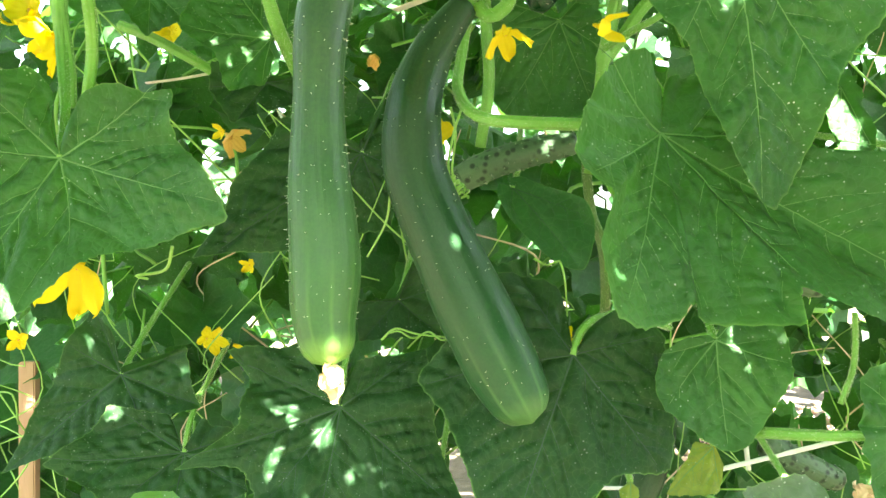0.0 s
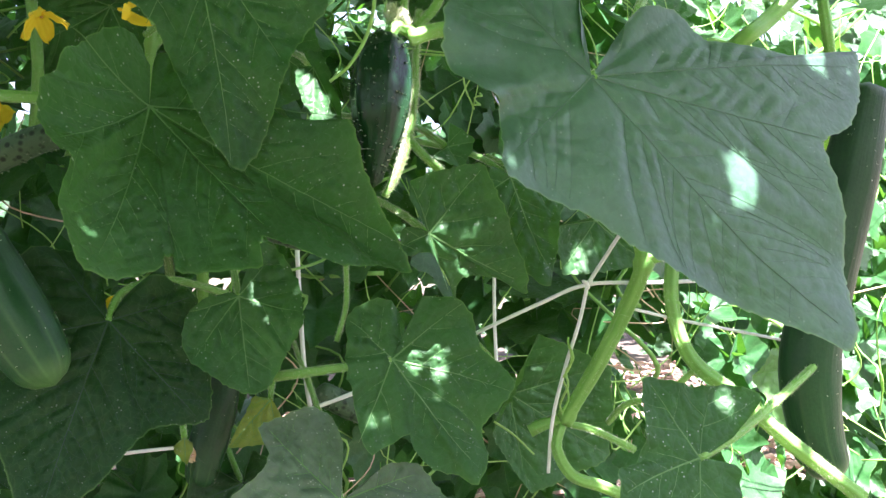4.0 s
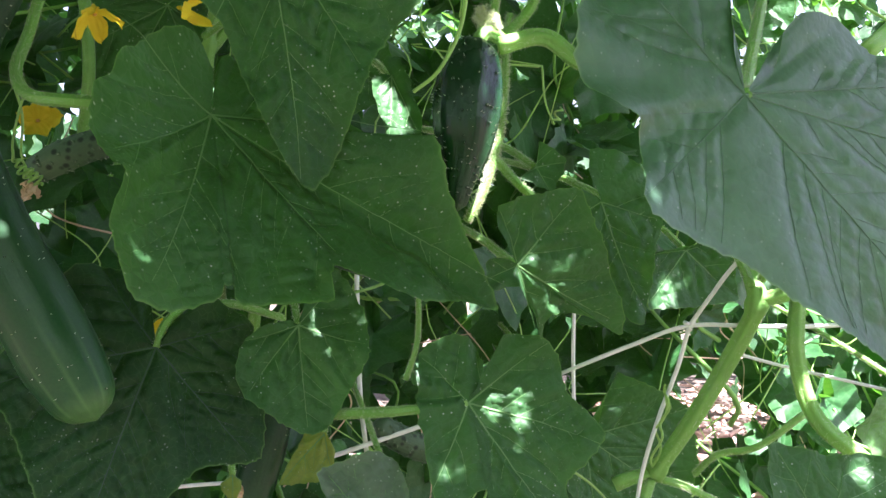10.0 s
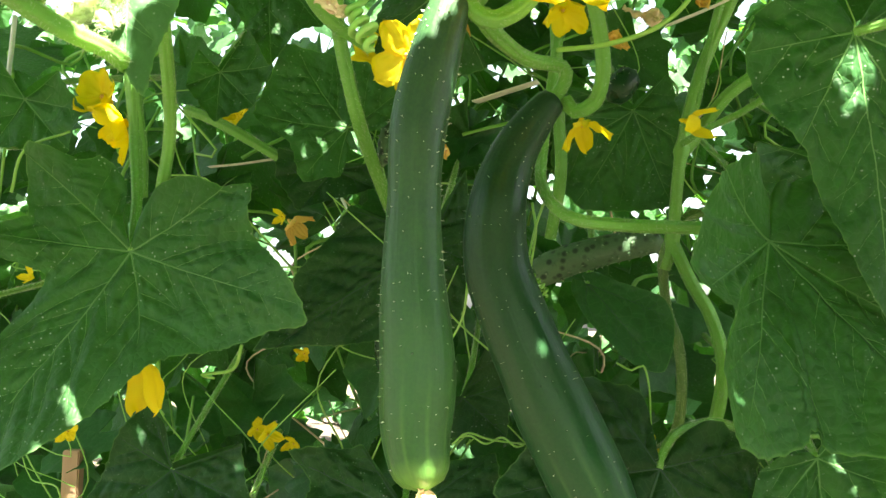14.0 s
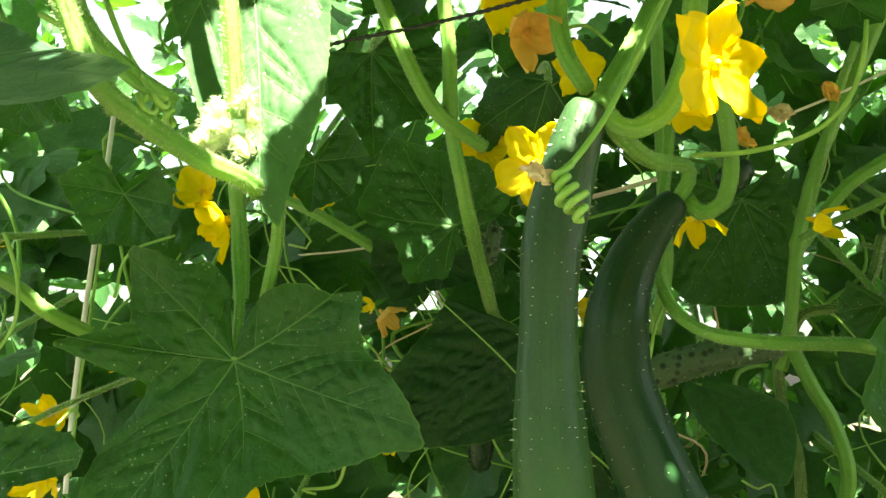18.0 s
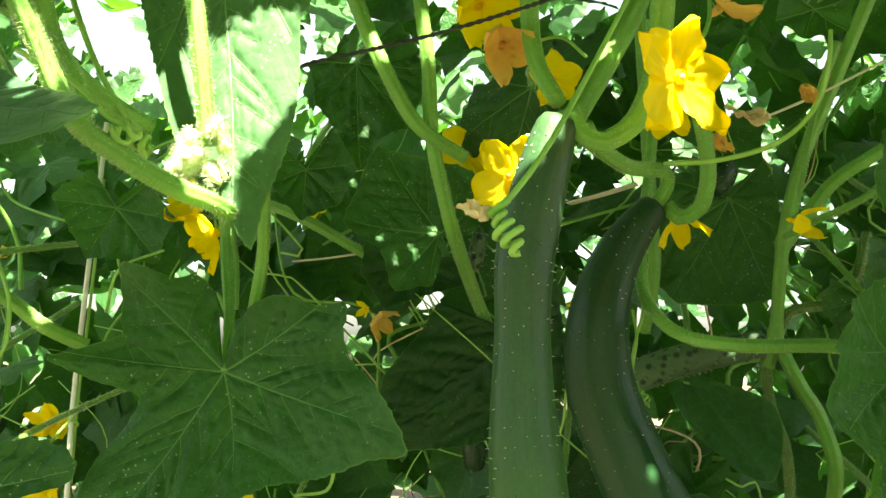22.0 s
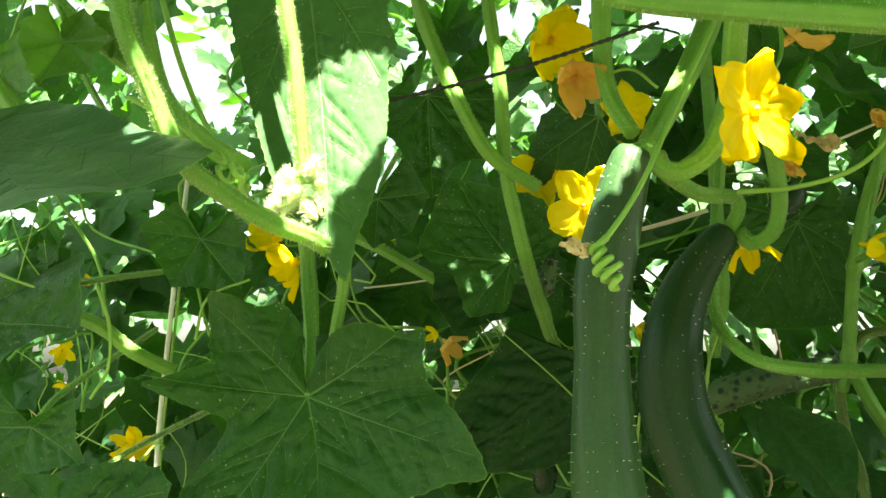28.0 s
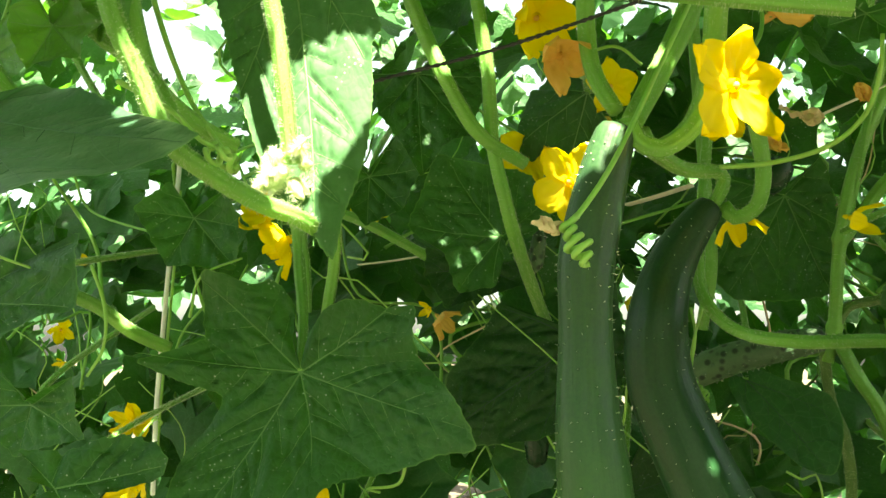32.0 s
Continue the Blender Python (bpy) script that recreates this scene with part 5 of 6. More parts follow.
stem([(0.0427, 0.7400, 1.2923), (0.0249, 0.7300, 1.2355), (0.0098, 0.7200, 1.1807), (-0.0024, 0.7100, 1.1456), (-0.0213, 0.6900, 1.1041), (-0.0390, 0.6700, 1.0691), (-0.0481, 0.6500, 1.0496)], (0.0095, 0.009, 0.0075), 'thick ribbed main vine stem')
stem([(0.0418, 0.7200, 1.0957), (0.0534, 0.7350, 1.0605), (0.0584, 0.7450, 1.0276), (0.0526, 0.7500, 1.0031), (0.0376, 0.7550, 0.9964), (0.0291, 0.7570, 1.0070)], (0.0056, 0.0058, 0.0058, 0.0056), 'looping green fruit stalk')
stem([(0.1567, 0.9650, 0.8812), (0.1632, 0.9600, 0.9114), (0.1702, 0.9500, 1.0016), (0.1858, 0.9400, 1.0778), (0.2173, 0.9300, 1.1590), (0.2542, 0.9200, 1.2509)], (0.0056, 0.0058, 0.0062), 'ribbed pale green vine stem', nodes=(0.09, 0.32))
stem([(0.2612, 0.9300, 1.0916), (0.2168, 0.9400, 1.0609), (0.1896, 0.9500, 1.0238), (0.1707, 0.9520, 0.9990)], (0.006, 0.0062), 'green leaf stalk joining a stem')
stem([(0.1632, 0.9600, 0.9097), (0.1815, 0.9500, 0.8658), (0.2009, 0.9500, 0.8318), (0.2126, 0.9500, 0.7783), (0.2150, 1.0200, 0.7000), (0.2100, 1.1500, 0.6600)], (0.006, 0.0065), 'green vine stem below a node')
stem([(0.1638, 0.9620, 0.9114), (0.1549, 0.9650, 0.8921), (0.1623, 0.9750, 0.8373), (0.1722, 0.9700, 0.8055), (0.1783, 0.9800, 0.7525), (0.1800, 1.0300, 0.7000), (0.1700, 1.1500, 0.6600)], (0.0048, 0.0054), 'old dark green vine stem', mat=STEM_DARK)
stem([(0.2534, 0.9600, 1.0142), (0.2392, 0.9550, 0.9693), (0.2136, 0.9600, 0.9448), (0.1795, 0.9620, 0.9363), (0.1654, 0.9620, 0.9142)], (0.0045,), 'thin dull green leaf stalk', mat=STEM_DARK)
stem([(0.2179, 0.9200, 1.1951), (0.2007, 0.9300, 1.1368), (0.1852, 0.9400, 1.0611), (0.1757, 0.9600, 1.0028)], (0.0038,), 'green stalk beside the stem')
stem([(-0.2869, 0.7200, 0.9172), (-0.2785, 0.7100, 0.9572), (-0.2701, 0.6800, 0.9911), (-0.2572, 0.6200, 1.0305)], (0.0042, 0.0045), 'pale green leaf stalk')
stem([(-0.3197, 0.7650, 0.9212), (-0.3213, 0.7650, 0.9582), (-0.3265, 0.7600, 1.0043), (-0.3300, 0.7500, 1.0731)], (0.0058, 0.006), 'pale green vine stem')
stem([(-0.3469, 0.9600, 1.0402), (-0.3076, 0.9500, 1.0237), (-0.2596, 0.9500, 0.9975), (-0.2257, 0.9600, 0.9783)], (0.0052,), 'green stem lit by the sun')
stem([(-0.5348, 0.7400, 0.9407), (-0.5007, 0.7500, 0.9255), (-0.4756, 0.7600, 0.9054), (-0.4480, 0.7800, 0.8898)], (0.0058, 0.0055), 'green stalk reaching a string')
stem([(-0.2614, 0.4500, 1.1744), (-0.2556, 0.4520, 1.1378), (-0.2510, 0.4550, 1.1057), (-0.2451, 0.4600, 1.0712), (-0.2399, 0.4630, 1.0363), (-0.2355, 0.4700, 0.9867)], (0.0036, 0.004, 0.0042), 'bright yellow-green hairy leaf stalk', hair=7000, hair_len=0.0024)
stem([(-0.3295, 0.4200, 1.1177), (-0.3213, 0.4200, 1.0843), (-0.3135, 0.4200, 1.0543), (-0.3037, 0.4300, 1.0260), (-0.2904, 0.4400, 0.9940), (-0.2723, 0.4500, 0.9788), (-0.2481, 0.4600, 0.9644), (-0.2337, 0.4750, 0.9596), (-0.2285, 0.4900, 0.9555)], (0.0046, 0.0048, 0.0048, 0.0044), 'hairy green shoot in full sun', hair=7000, hair_len=0.0028)
stem([(-0.3351, 0.4600, 1.1419), (-0.3324, 0.4650, 1.1078), (-0.3299, 0.4700, 1.0767), (-0.3204, 0.4800, 1.0380), (-0.3028, 0.5000, 1.0180), (-0.2873, 0.5200, 1.0091)], (0.0045,), 'hairy green side shoot')
stem([(-0.4104, 0.4700, 1.1207), (-0.3516, 0.4700, 1.0641), (-0.3113, 0.4700, 1.0317), (-0.2957, 0.4700, 0.9883)], (0.0032,), 'thin pale green shoot')
stem([(-0.5901, 0.6200, 1.1625), (-0.5406, 0.6200, 1.1171), (-0.5028, 0.6200, 1.0739)], (0.007,), 'light green hairy vine stem')
stem([(-0.0987, 0.3400, 1.0350), (-0.0796, 0.3400, 1.0245), (-0.0393, 0.3350, 1.0155), (0.0071, 0.3300, 1.0075)], (0.0044, 0.005), 'light green stem close to the lens')
stem([(0.5686, 0.6000, 0.7785), (0.5643, 0.5900, 0.7560), (0.5645, 0.5850, 0.7382), (0.5639, 0.6100, 0.7048), (0.5522, 0.6500, 0.6465), (0.5317, 0.6900, 0.5851)], (0.0058, 0.007, 0.007, 0.0064), 'ribbed hairy green stem tied to the netting', nodes=(0.2, 0.985), hair=9000, ridge=0.15)
stem([(0.5645, 0.5850, 0.7404), (0.5752, 0.5750, 0.7439), (0.5925, 0.5700, 0.7487), (0.6219, 0.5600, 0.7635)], (0.0058, 0.0052), 'short side branch at a stem joint', hair=9000, ridge=0.15)
stem([(0.5706, 0.5400, 0.7723), (0.5541, 0.5250, 0.7419), (0.5483, 0.5200, 0.7033), (0.5600, 0.5150, 0.6615), (0.5983, 0.5100, 0.6276), (0.6454, 0.5050, 0.5850), (0.7112, 0.5000, 0.5316)], (0.0048, 0.0055, 0.006, 0.006), 'curving pale green stalk in bright sun', hair=8000, hair_len=0.0022)
stem([(0.4975, 0.7000, 0.5760), (0.5118, 0.6950, 0.5823), (0.5289, 0.6900, 0.5854)], (0.0062, 0.005), 'short cut stub of a side shoot')
stem([(0.5273, 0.6900, 0.5801), (0.5188, 0.6850, 0.5599), (0.5310, 0.6800, 0.5330), (0.5599, 0.6800, 0.5192), (0.5956, 0.6800, 0.5019)], (0.005, 0.0052), 'sunlit curved leaf stalk')
stem([(0.5315, 0.6900, 0.5816), (0.5596, 0.6850, 0.5724), (0.6020, 0.6800, 0.5490)], (0.003,), 'thin pale side shoot')
stem([(0.7132, 0.7200, 0.6202), (0.6745, 0.7400, 0.5875), (0.6421, 0.7600, 0.5779), (0.6278, 0.7800, 0.5551)], (0.003,), 'thin dull green leaf stalk')
stem([(0.3743, 0.6350, 0.9404), (0.4092, 0.6300, 0.9477), (0.4373, 0.6200, 0.9263), (0.4785, 0.6000, 0.9101)], (0.0066, 0.006, 0.0055), 'hairy green vine stem beside a fruit', hair=7000, hair_len=0.0024)
stem([(0.5559, 0.5800, 0.7520), (0.5546, 0.6000, 0.7834), (0.5629, 0.6200, 0.8070)], (0.003,), 'thin stalk rising from a node')
stem([(0.5603, 0.5750, 0.7563), (0.5657, 0.5600, 0.7780), (0.5617, 0.5400, 0.7946)], (0.0032,), 'thin stalk rising from a node')
stem([(0.8038, 0.6200, 0.9878), (0.8083, 0.6200, 0.9500), (0.8283, 0.6400, 0.9107), (0.9111, 0.7400, 0.8419), (1.0082, 0.8800, 0.7370), (1.1141, 1.0400, 0.6135)], (0.005,), 'bright green hairy leaf stalk')
stem([(0.8933, 1.0400, 0.9252), (0.8207, 0.8400, 0.9530), (0.7640, 0.7000, 0.9619), (0.8020, 0.7000, 0.9877), (0.8571, 0.7000, 1.0336)], (0.0085,), 'thick pale vine stem')
stem([(0.3913, 0.6550, 0.9711), (0.3863, 0.6520, 0.9495), (0.3839, 0.6500, 0.9240), (0.3812, 0.6500, 0.8921), (0.3755, 0.6480, 0.8646), (0.3657, 0.6450, 0.8373), (0.3549, 0.6420, 0.8184), (0.3466, 0.6400, 0.8060)], (0.0026, 0.0028, 0.0026), 'thin bristly stem behind a dark fruit', hair=12000, hair_len=0.0034)
stem([(0.3728, 0.6480, 0.8556), (0.3866, 0.6450, 0.8396), (0.4025, 0.6400, 0.8233)], (0.0034, 0.003), 'short hairy sunlit stalk', hair=9000, hair_len=0.0024)
stem([(0.3818, 0.6500, 0.9502), (0.3956, 0.6500, 0.9632), (0.4047, 0.6450, 0.9747), (0.4132, 0.6400, 1.0001)], (0.0040, 0.0036), 'bright yellow-green hairy leaf stalk', hair=9000, hair_len=0.0026)
stem([(0.3716, 0.6450, 0.9531), (0.3724, 0.6400, 0.9706), (0.3738, 0.6300, 0.9901)], (0.0030, 0.0026), 'thin pale green leaf stalk', hair=9000, hair_len=0.0024)
stem([(0.3248, 0.7050, 0.7498), (0.3216, 0.7000, 0.7100), (0.3111, 0.7000, 0.6786)], (0.002,), 'thin pale leaf stalk')
stem([(0.0350, 0.9900, 1.3385), (0.0409, 0.9800, 1.1845), (0.0471, 0.9800, 1.0483), (0.0502, 0.9800, 0.9802), (0.0417, 1.0000, 0.9144)], (0.006,), 'green vine stem behind fruits')
stem([(0.2616, 0.8700, 1.0864), (0.2369, 0.8700, 1.0479), (0.2118, 0.8800, 1.0285), (0.1854, 0.9000, 1.0166), (0.1633, 0.9200, 1.0040)], (0.003,), 'thin green side stalk')
stem([(0.0423, 0.9200, 0.4464), (0.0298, 0.9200, 0.4106)], (0.006,), 'green stem below a leaf')
bud_cluster((-0.2422, 0.4740, 0.9852), 0.020, 'knot of hairy pale young buds in full sun')

bud_cluster((0.3645, 0.6400, 0.9577), 0.013, 'knot of hairy pale young buds above a dark fruit')

# tendrils
tendril([(0.0112, 0.7200, 1.1897), (-0.0068, 0.6000, 1.1353), (-0.0264, 0.4700, 1.0707), (-0.0522, 0.4200, 1.0099), (-0.0728, 0.3600, 0.9599), (-0.0861, 0.3380, 0.9368), (-0.0905, 0.3360, 0.9334)], 0.0014, label='pale tendril ending in a tight coil', coil=((-0.0824, 0.3350, 0.9195), 0.0036, 4.5))
tendril([(0.0126, 0.6600, 1.0183), (0.0453, 0.6400, 1.0168), (0.0755, 0.6200, 1.0229), (0.0950, 0.6100, 1.0405), (0.1016, 0.6000, 1.0639), (0.1042, 0.6000, 1.0886)], 0.0019)
tendril([(0.0071, 0.8000, 0.9269), (0.0113, 0.8100, 0.9029), (0.0083, 0.8200, 0.8730), (0.0115, 0.8250, 0.8620)], 0.0013, label='tightly coiled yellow-green tendril', coil=((0.0220, 0.8300, 0.8467), 0.0050, 4))
tendril([(-0.0465, 0.8000, 0.8622), (-0.0512, 0.8100, 0.8261), (-0.0694, 0.8200, 0.7927)], 0.0012)
tendril([(-0.2239, 0.7400, 0.8023), (-0.2316, 0.7450, 0.7826), (-0.2578, 0.7500, 0.7777), (-0.2473, 0.7500, 0.7749)], 0.0015)
tendril([(0.0834, 0.8200, 0.7912), (0.0964, 0.8200, 0.7850), (0.1067, 0.8200, 0.7891), (0.1119, 0.8200, 0.7694), (0.1154, 0.8300, 0.7376)], 0.0011)
tendril([(-0.0578, 0.8400, 0.7146), (-0.0446, 0.8400, 0.7252), (-0.0234, 0.8400, 0.7199), (0.0085, 0.8400, 0.7167)], 0.0011, coil=((-0.0499, 0.8400, 0.7209), 0.0040, 2))
tendril([(0.3385, 0.6000, 0.9788), (0.3306, 0.6000, 0.9410), (0.3140, 0.6000, 0.9114), (0.2956, 0.6000, 0.8961)], 0.0018)
tendril([(0.5098, 0.8700, 0.9788), (0.5147, 0.8750, 0.9432), (0.5263, 0.8790, 0.9181)], 0.0013, coil=((0.5348, 0.8790, 0.9382), 0.0050, 2))
tendril([(-0.3550, 0.5000, 1.1700), (-0.3315, 0.5000, 1.0899), (-0.3122, 0.5000, 1.0416), (-0.2946, 0.5000, 1.0133), (-0.2734, 0.4900, 0.9893)], 0.0020, coil=((-0.2909, 0.4900, 1.0015), 0.0060, 3))
tendril([(-0.4223, 0.6000, 0.9472), (-0.4110, 0.6000, 0.9186), (-0.4103, 0.6000, 0.8904), (-0.4214, 0.6000, 0.8702)], 0.0014)
tendril([(-0.3939, 0.7000, 0.9145), (-0.3854, 0.7000, 0.9471), (-0.3515, 0.7000, 0.9619)], 0.0013)
tendril([(-0.5336, 0.6200, 0.9665), (-0.5038, 0.6200, 0.9549), (-0.4820, 0.6200, 0.9478)], 0.0013)
tendril([(-0.3256, 0.4500, 1.0297), (-0.2949, 0.4500, 1.0125), (-0.2779, 0.4500, 0.9962), (-0.2617, 0.4500, 0.9895)], 0.0016, coil=((-0.2823, 0.4500, 0.9839), 0.0060, 3))
tendril([(0.5174, 0.6450, 0.6617), (0.5186, 0.6400, 0.6519), (0.5179, 0.6550, 0.6363), (0.5170, 0.6500, 0.6253), (0.5176, 0.6700, 0.6045), (0.5274, 0.6850, 0.5906)], 0.0013, coil=((0.5170, 0.6400, 0.6709), 0.0040, 2))
tendril([(0.0170, 0.8000, 0.9265), (0.0108, 0.8000, 0.9081), (0.0051, 0.8000, 0.8807), (0.0058, 0.8000, 0.8671)], 0.0013, label='yellow-green tendril with a coiled end', coil=((0.0181, 0.8000, 0.8494), 0.0042, 4))
tendril([(-0.4924, 0.8000, 0.7956), (-0.4916, 0.8200, 0.8105), (-0.4810, 0.8260, 0.8240), (-0.4776, 0.8320, 0.8202), (-0.4903, 0.8450, 0.8149), (-0.4914, 0.8380, 0.8214), (-0.4801, 0.8280, 0.8263)], 0.0013, label='pale tendril wound round a string')
tendril([(-0.4744, 0.8450, 1.0453), (-0.4768, 0.8460, 0.9973), (-0.4793, 0.8430, 0.9235), (-0.4841, 0.8420, 0.8414), (-0.4855, 0.8420, 0.7664)], 0.0016, label='thin brownish vine along a string')
tendril([(0.4812, 0.7500, 0.5782), (0.5010, 0.7500, 0.5630), (0.5238, 0.7500, 0.5393)], 0.0013)
tendril([(-0.1222, 0.7000, 1.1226), (-0.0905, 0.6900, 1.1119), (-0.0581, 0.6800, 1.1161), (-0.0381, 0.6800, 1.1010)], 0.0016)

# netting, wire and ties
cord([(0.4258, 0.7100, 0.6660), (0.4487, 0.7000, 0.6762), (0.4948, 0.6600, 0.7019), (0.5300, 0.6270, 0.7192), (0.5815, 0.6000, 0.7185), (0.6393, 0.5800, 0.7190), (0.7196, 0.5600, 0.7262)], 0.0018, STRING, 'net_string', 'white netting string with a knot', 'string', twist=False, knots=[(0.5295, 0.6260, 0.7202)], group='netting strings')
cord([(0.5300, 0.6270, 0.7192), (0.5419, 0.6150, 0.7424), (0.5568, 0.6000, 0.7697), (0.5914, 0.5800, 0.8092)], 0.0018, STRING, 'net_string', 'white netting string rising from the knot', 'string', twist=False, group='netting strings')
cord([(0.5300, 0.6270, 0.7192), (0.5270, 0.6400, 0.6854), (0.5197, 0.6600, 0.6402), (0.5136, 0.6800, 0.5880), (0.5157, 0.7000, 0.5328)], 0.0018, STRING, 'net_string', 'white netting string hanging from the knot', 'string', twist=False, group='netting strings')
cord([(0.5865, 0.6450, 0.6920), (0.6309, 0.6400, 0.6792), (0.6771, 0.6250, 0.6672), (0.7558, 0.6000, 0.6466)], 0.0014, STRING, 'net_string', 'thin white netting string end', 'string', twist=False, group='netting strings')
cord([(0.5090, 0.8000, 0.7260), (0.5071, 0.8000, 0.6808), (0.5067, 0.8000, 0.6242)], 0.0020, STRING, 'net_string', 'grey-white upright netting string', 'string', twist=False, group='netting strings')
cord([(0.2877, 0.9500, 0.5643), (0.3329, 0.9400, 0.5784), (0.3817, 0.9300, 0.5935), (0.4186, 0.9000, 0.6122)], 0.0026, STRING, 'net_string', 'grey-white netting string in shade', 'string', twist=False, group='netting strings')
cord([(0.3272, 0.9800, 0.7635), (0.3272, 0.9800, 0.7122), (0.3288, 0.9800, 0.6223), (0.3350, 0.9800, 0.5577)], 0.0028, STRING, 'net_string', 'grey upright string deep in the leaves', 'string', twist=False, group='netting strings')
cord([(0.1162, 0.9200, 0.5543), (0.1487, 0.9200, 0.5545), (0.1903, 0.9200, 0.5538)], 0.0020, STRING, 'net_string', 'short grey-white netting string', 'string', twist=False, group='netting strings')
cord([(-0.4726, 0.8400, 1.0983), (-0.4750, 0.8400, 1.0497), (-0.4785, 0.8380, 0.9909), (-0.4825, 0.8360, 0.9026), (-0.4857, 0.8360, 0.8317), (-0.4856, 0.8360, 0.7526)], 0.0024, STRING, 'net_string', 'white upright string carrying a vine', 'string', twist=False, group='netting strings')
cord([(-0.2374, 0.6000, 1.0569), (-0.2245, 0.6000, 1.0698), (-0.1938, 0.6000, 1.0774), (-0.1647, 0.6000, 1.0836), (-0.1180, 0.6000, 1.0956), (-0.0436, 0.6000, 1.1186)], 0.0015, WIRE, 'support_wire', 'black twisted support wire', 'wire')
tape([(-0.3311, 1.0000, 0.9855), (-0.2916, 0.9900, 0.9883), (-0.2562, 0.9800, 0.9922)], 0.0095, TIE, 'tie_tape', 'flat off-white plastic tie', 'tie')
tape([(-0.0432, 0.8200, 1.0188), (-0.0186, 0.8000, 1.0225), (0.0102, 0.7900, 1.0300)], 0.0115, TIE, 'tie_tape', 'flat off-white plastic tie', 'tie')
tape([(0.1392, 0.8800, 1.1104), (0.1898, 0.8800, 1.1331), (0.2463, 0.8700, 1.1616)], 0.0120, TIE, 'tie_tape', 'long flat off-white plastic tie', 'tie')
cord([(-0.1937, 1.0500, 0.9632), (-0.1818, 1.0500, 0.9400), (-0.1500, 1.0600, 0.8743)], 0.0016, STRING, 'net_string', 'thin white frayed string end', 'string', twist=False, group='netting strings')

# flowers
flower((0.0060, 0.5630, 1.0480), (0.62, -0.72, -0.12), 0.0375, label='large open yellow flower with wrinkled petals', back=[(0.0300, 0.6000, 1.0905), (0.0352, 0.6200, 1.1318)], turn=0.3, opening=0.22, crumple=0.035)
flower((-0.0909, 0.6340, 1.0051), (-0.45, -0.8, -0.1), 0.0310, label='open yellow flower behind a cucumber', turn=0.9, opening=0.1, crumple=0.035)
flower((-0.3423, 0.7830, 0.9863), (-0.9, -0.25, -0.35), 0.0320, label='yellow flower seen from the side', back=[(-0.3318, 0.7850, 0.9890), (-0.3263, 0.7800, 0.9597)], opening=0.55, turn=0.4)
flower((0.0626, 0.9000, 1.0173), (0.15, -0.35, -0.9), 0.0270, label='small drooping yellow flower', opening=0.8, turn=0.2, petals=4)
flower((0.1441, 0.8200, 1.0041), (0.9, -0.3, -0.3), 0.0200, label='small half closed yellow flower', opening=1.2, petals=3)
flower((-0.1169, 0.7000, 1.1489), (0.3, -0.7, -0.5), 0.0340, label='yellow flower seen from below', opening=1.1, turn=0.5)
flower((-0.0600, 0.7200, 1.0974), (0.3, -0.8, -0.2), 0.0220, label='yellow flower behind a stem', turn=0.5)
flower((0.0270, 0.7600, 1.0832), (0.1, -0.5, -0.8), 0.0240, label='small yellow flower hanging down', opening=0.6)
flower((0.0478, 0.6400, 1.1205), (0.8, -0.4, 0.6), 0.0260, label='wilting orange flower behind a yellow one', mat=PETAL_ORANGE, opening=0.6, petals=4)
flower((-0.0980, 0.6600, 1.1035), (0.3, -0.7, -0.4), 0.0260, label='wilting orange cucumber flower', mat=PETAL_ORANGE, opening=1.5, crumple=0.12, petals=4)
flower((-0.3280, 0.8054, 0.7860), (-0.25, -0.3, -0.95), 0.0400, label='drooping yellow flower with a browned petal', opening=1.1, turn=0.3, petals=4)
flower((-0.0128, 1.0800, 0.9390), (0.1, -0.95, 0.1), 0.0270, label='open yellow flower deep in the leaves', turn=0.2)
flower((0.1151, 0.8400, 0.7133), (0.4, -0.6, 0.6), 0.0140, label='tiny yellow blossom at a leaf base', opening=0.7, petals=4)
flower((-0.2380, 1.0000, 0.9250), (0.7, -0.4, -0.6), 0.0230, label='orange-yellow flower among far stems', mat=PETAL_ORANGE, opening=0.8, petals=4)
flower((-0.3685, 0.8000, 1.0128), (-0.3, -0.8, 0.2), 0.0300, label='yellow flower with a side lit petal', opening=0.3)
flower((-0.3421, 1.1000, 1.0731), (0.1, -0.9, 0), 0.0300, label='yellow flower behind leaves', opening=0.3)
flower((-0.1376, 0.9000, 1.0802), (0.1, -0.9, 0), 0.0350, label='yellow flower behind a fruit', opening=0.3)
flower((-0.0692, 0.9200, 1.0945), (0.1, -0.9, 0), 0.0300, label='orange flower behind a fruit', mat=PETAL_ORANGE, opening=0.5)
dry_flower((-0.0745, 0.9500, 1.0040), (0.2, -0.3, -0.8), 0.0150, mat=PETAL_ORANGE)
dry_flower((0.0961, 0.7680, 1.0813), (0.7, -0.2, -0.2), 0.0220)
dry_flower((0.0687, 0.7600, 1.0640), (0.2, -0.3, -0.7), 0.0180, mat=PETAL_ORANGE)
dry_flower((0.1482, 0.8000, 1.1144), (0.4, -0.2, -0.8), 0.0200, mat=PETAL_ORANGE)
dry_flower((0.1823, 0.9000, 0.5593), (0.3, -0.2, -0.9), 0.0220)
dry_flower((0.0059, 0.9000, 0.8567), (0.1, -0.3, -0.9), 0.0240)
dry_flower((-0.0956, 0.3320, 0.9310), (-0.4, -0.2, 0.5), 0.0080, mat=PETAL_DRY)
dry_flower((0.4274, 0.9200, 0.5542), (0.5, -0.3, -0.3), 0.0280)
dry_flower((-0.0827, 1.1000, 1.0370), (-0.3, -0.3, -0.7), 0.0220, mat=PETAL_ORANGE)


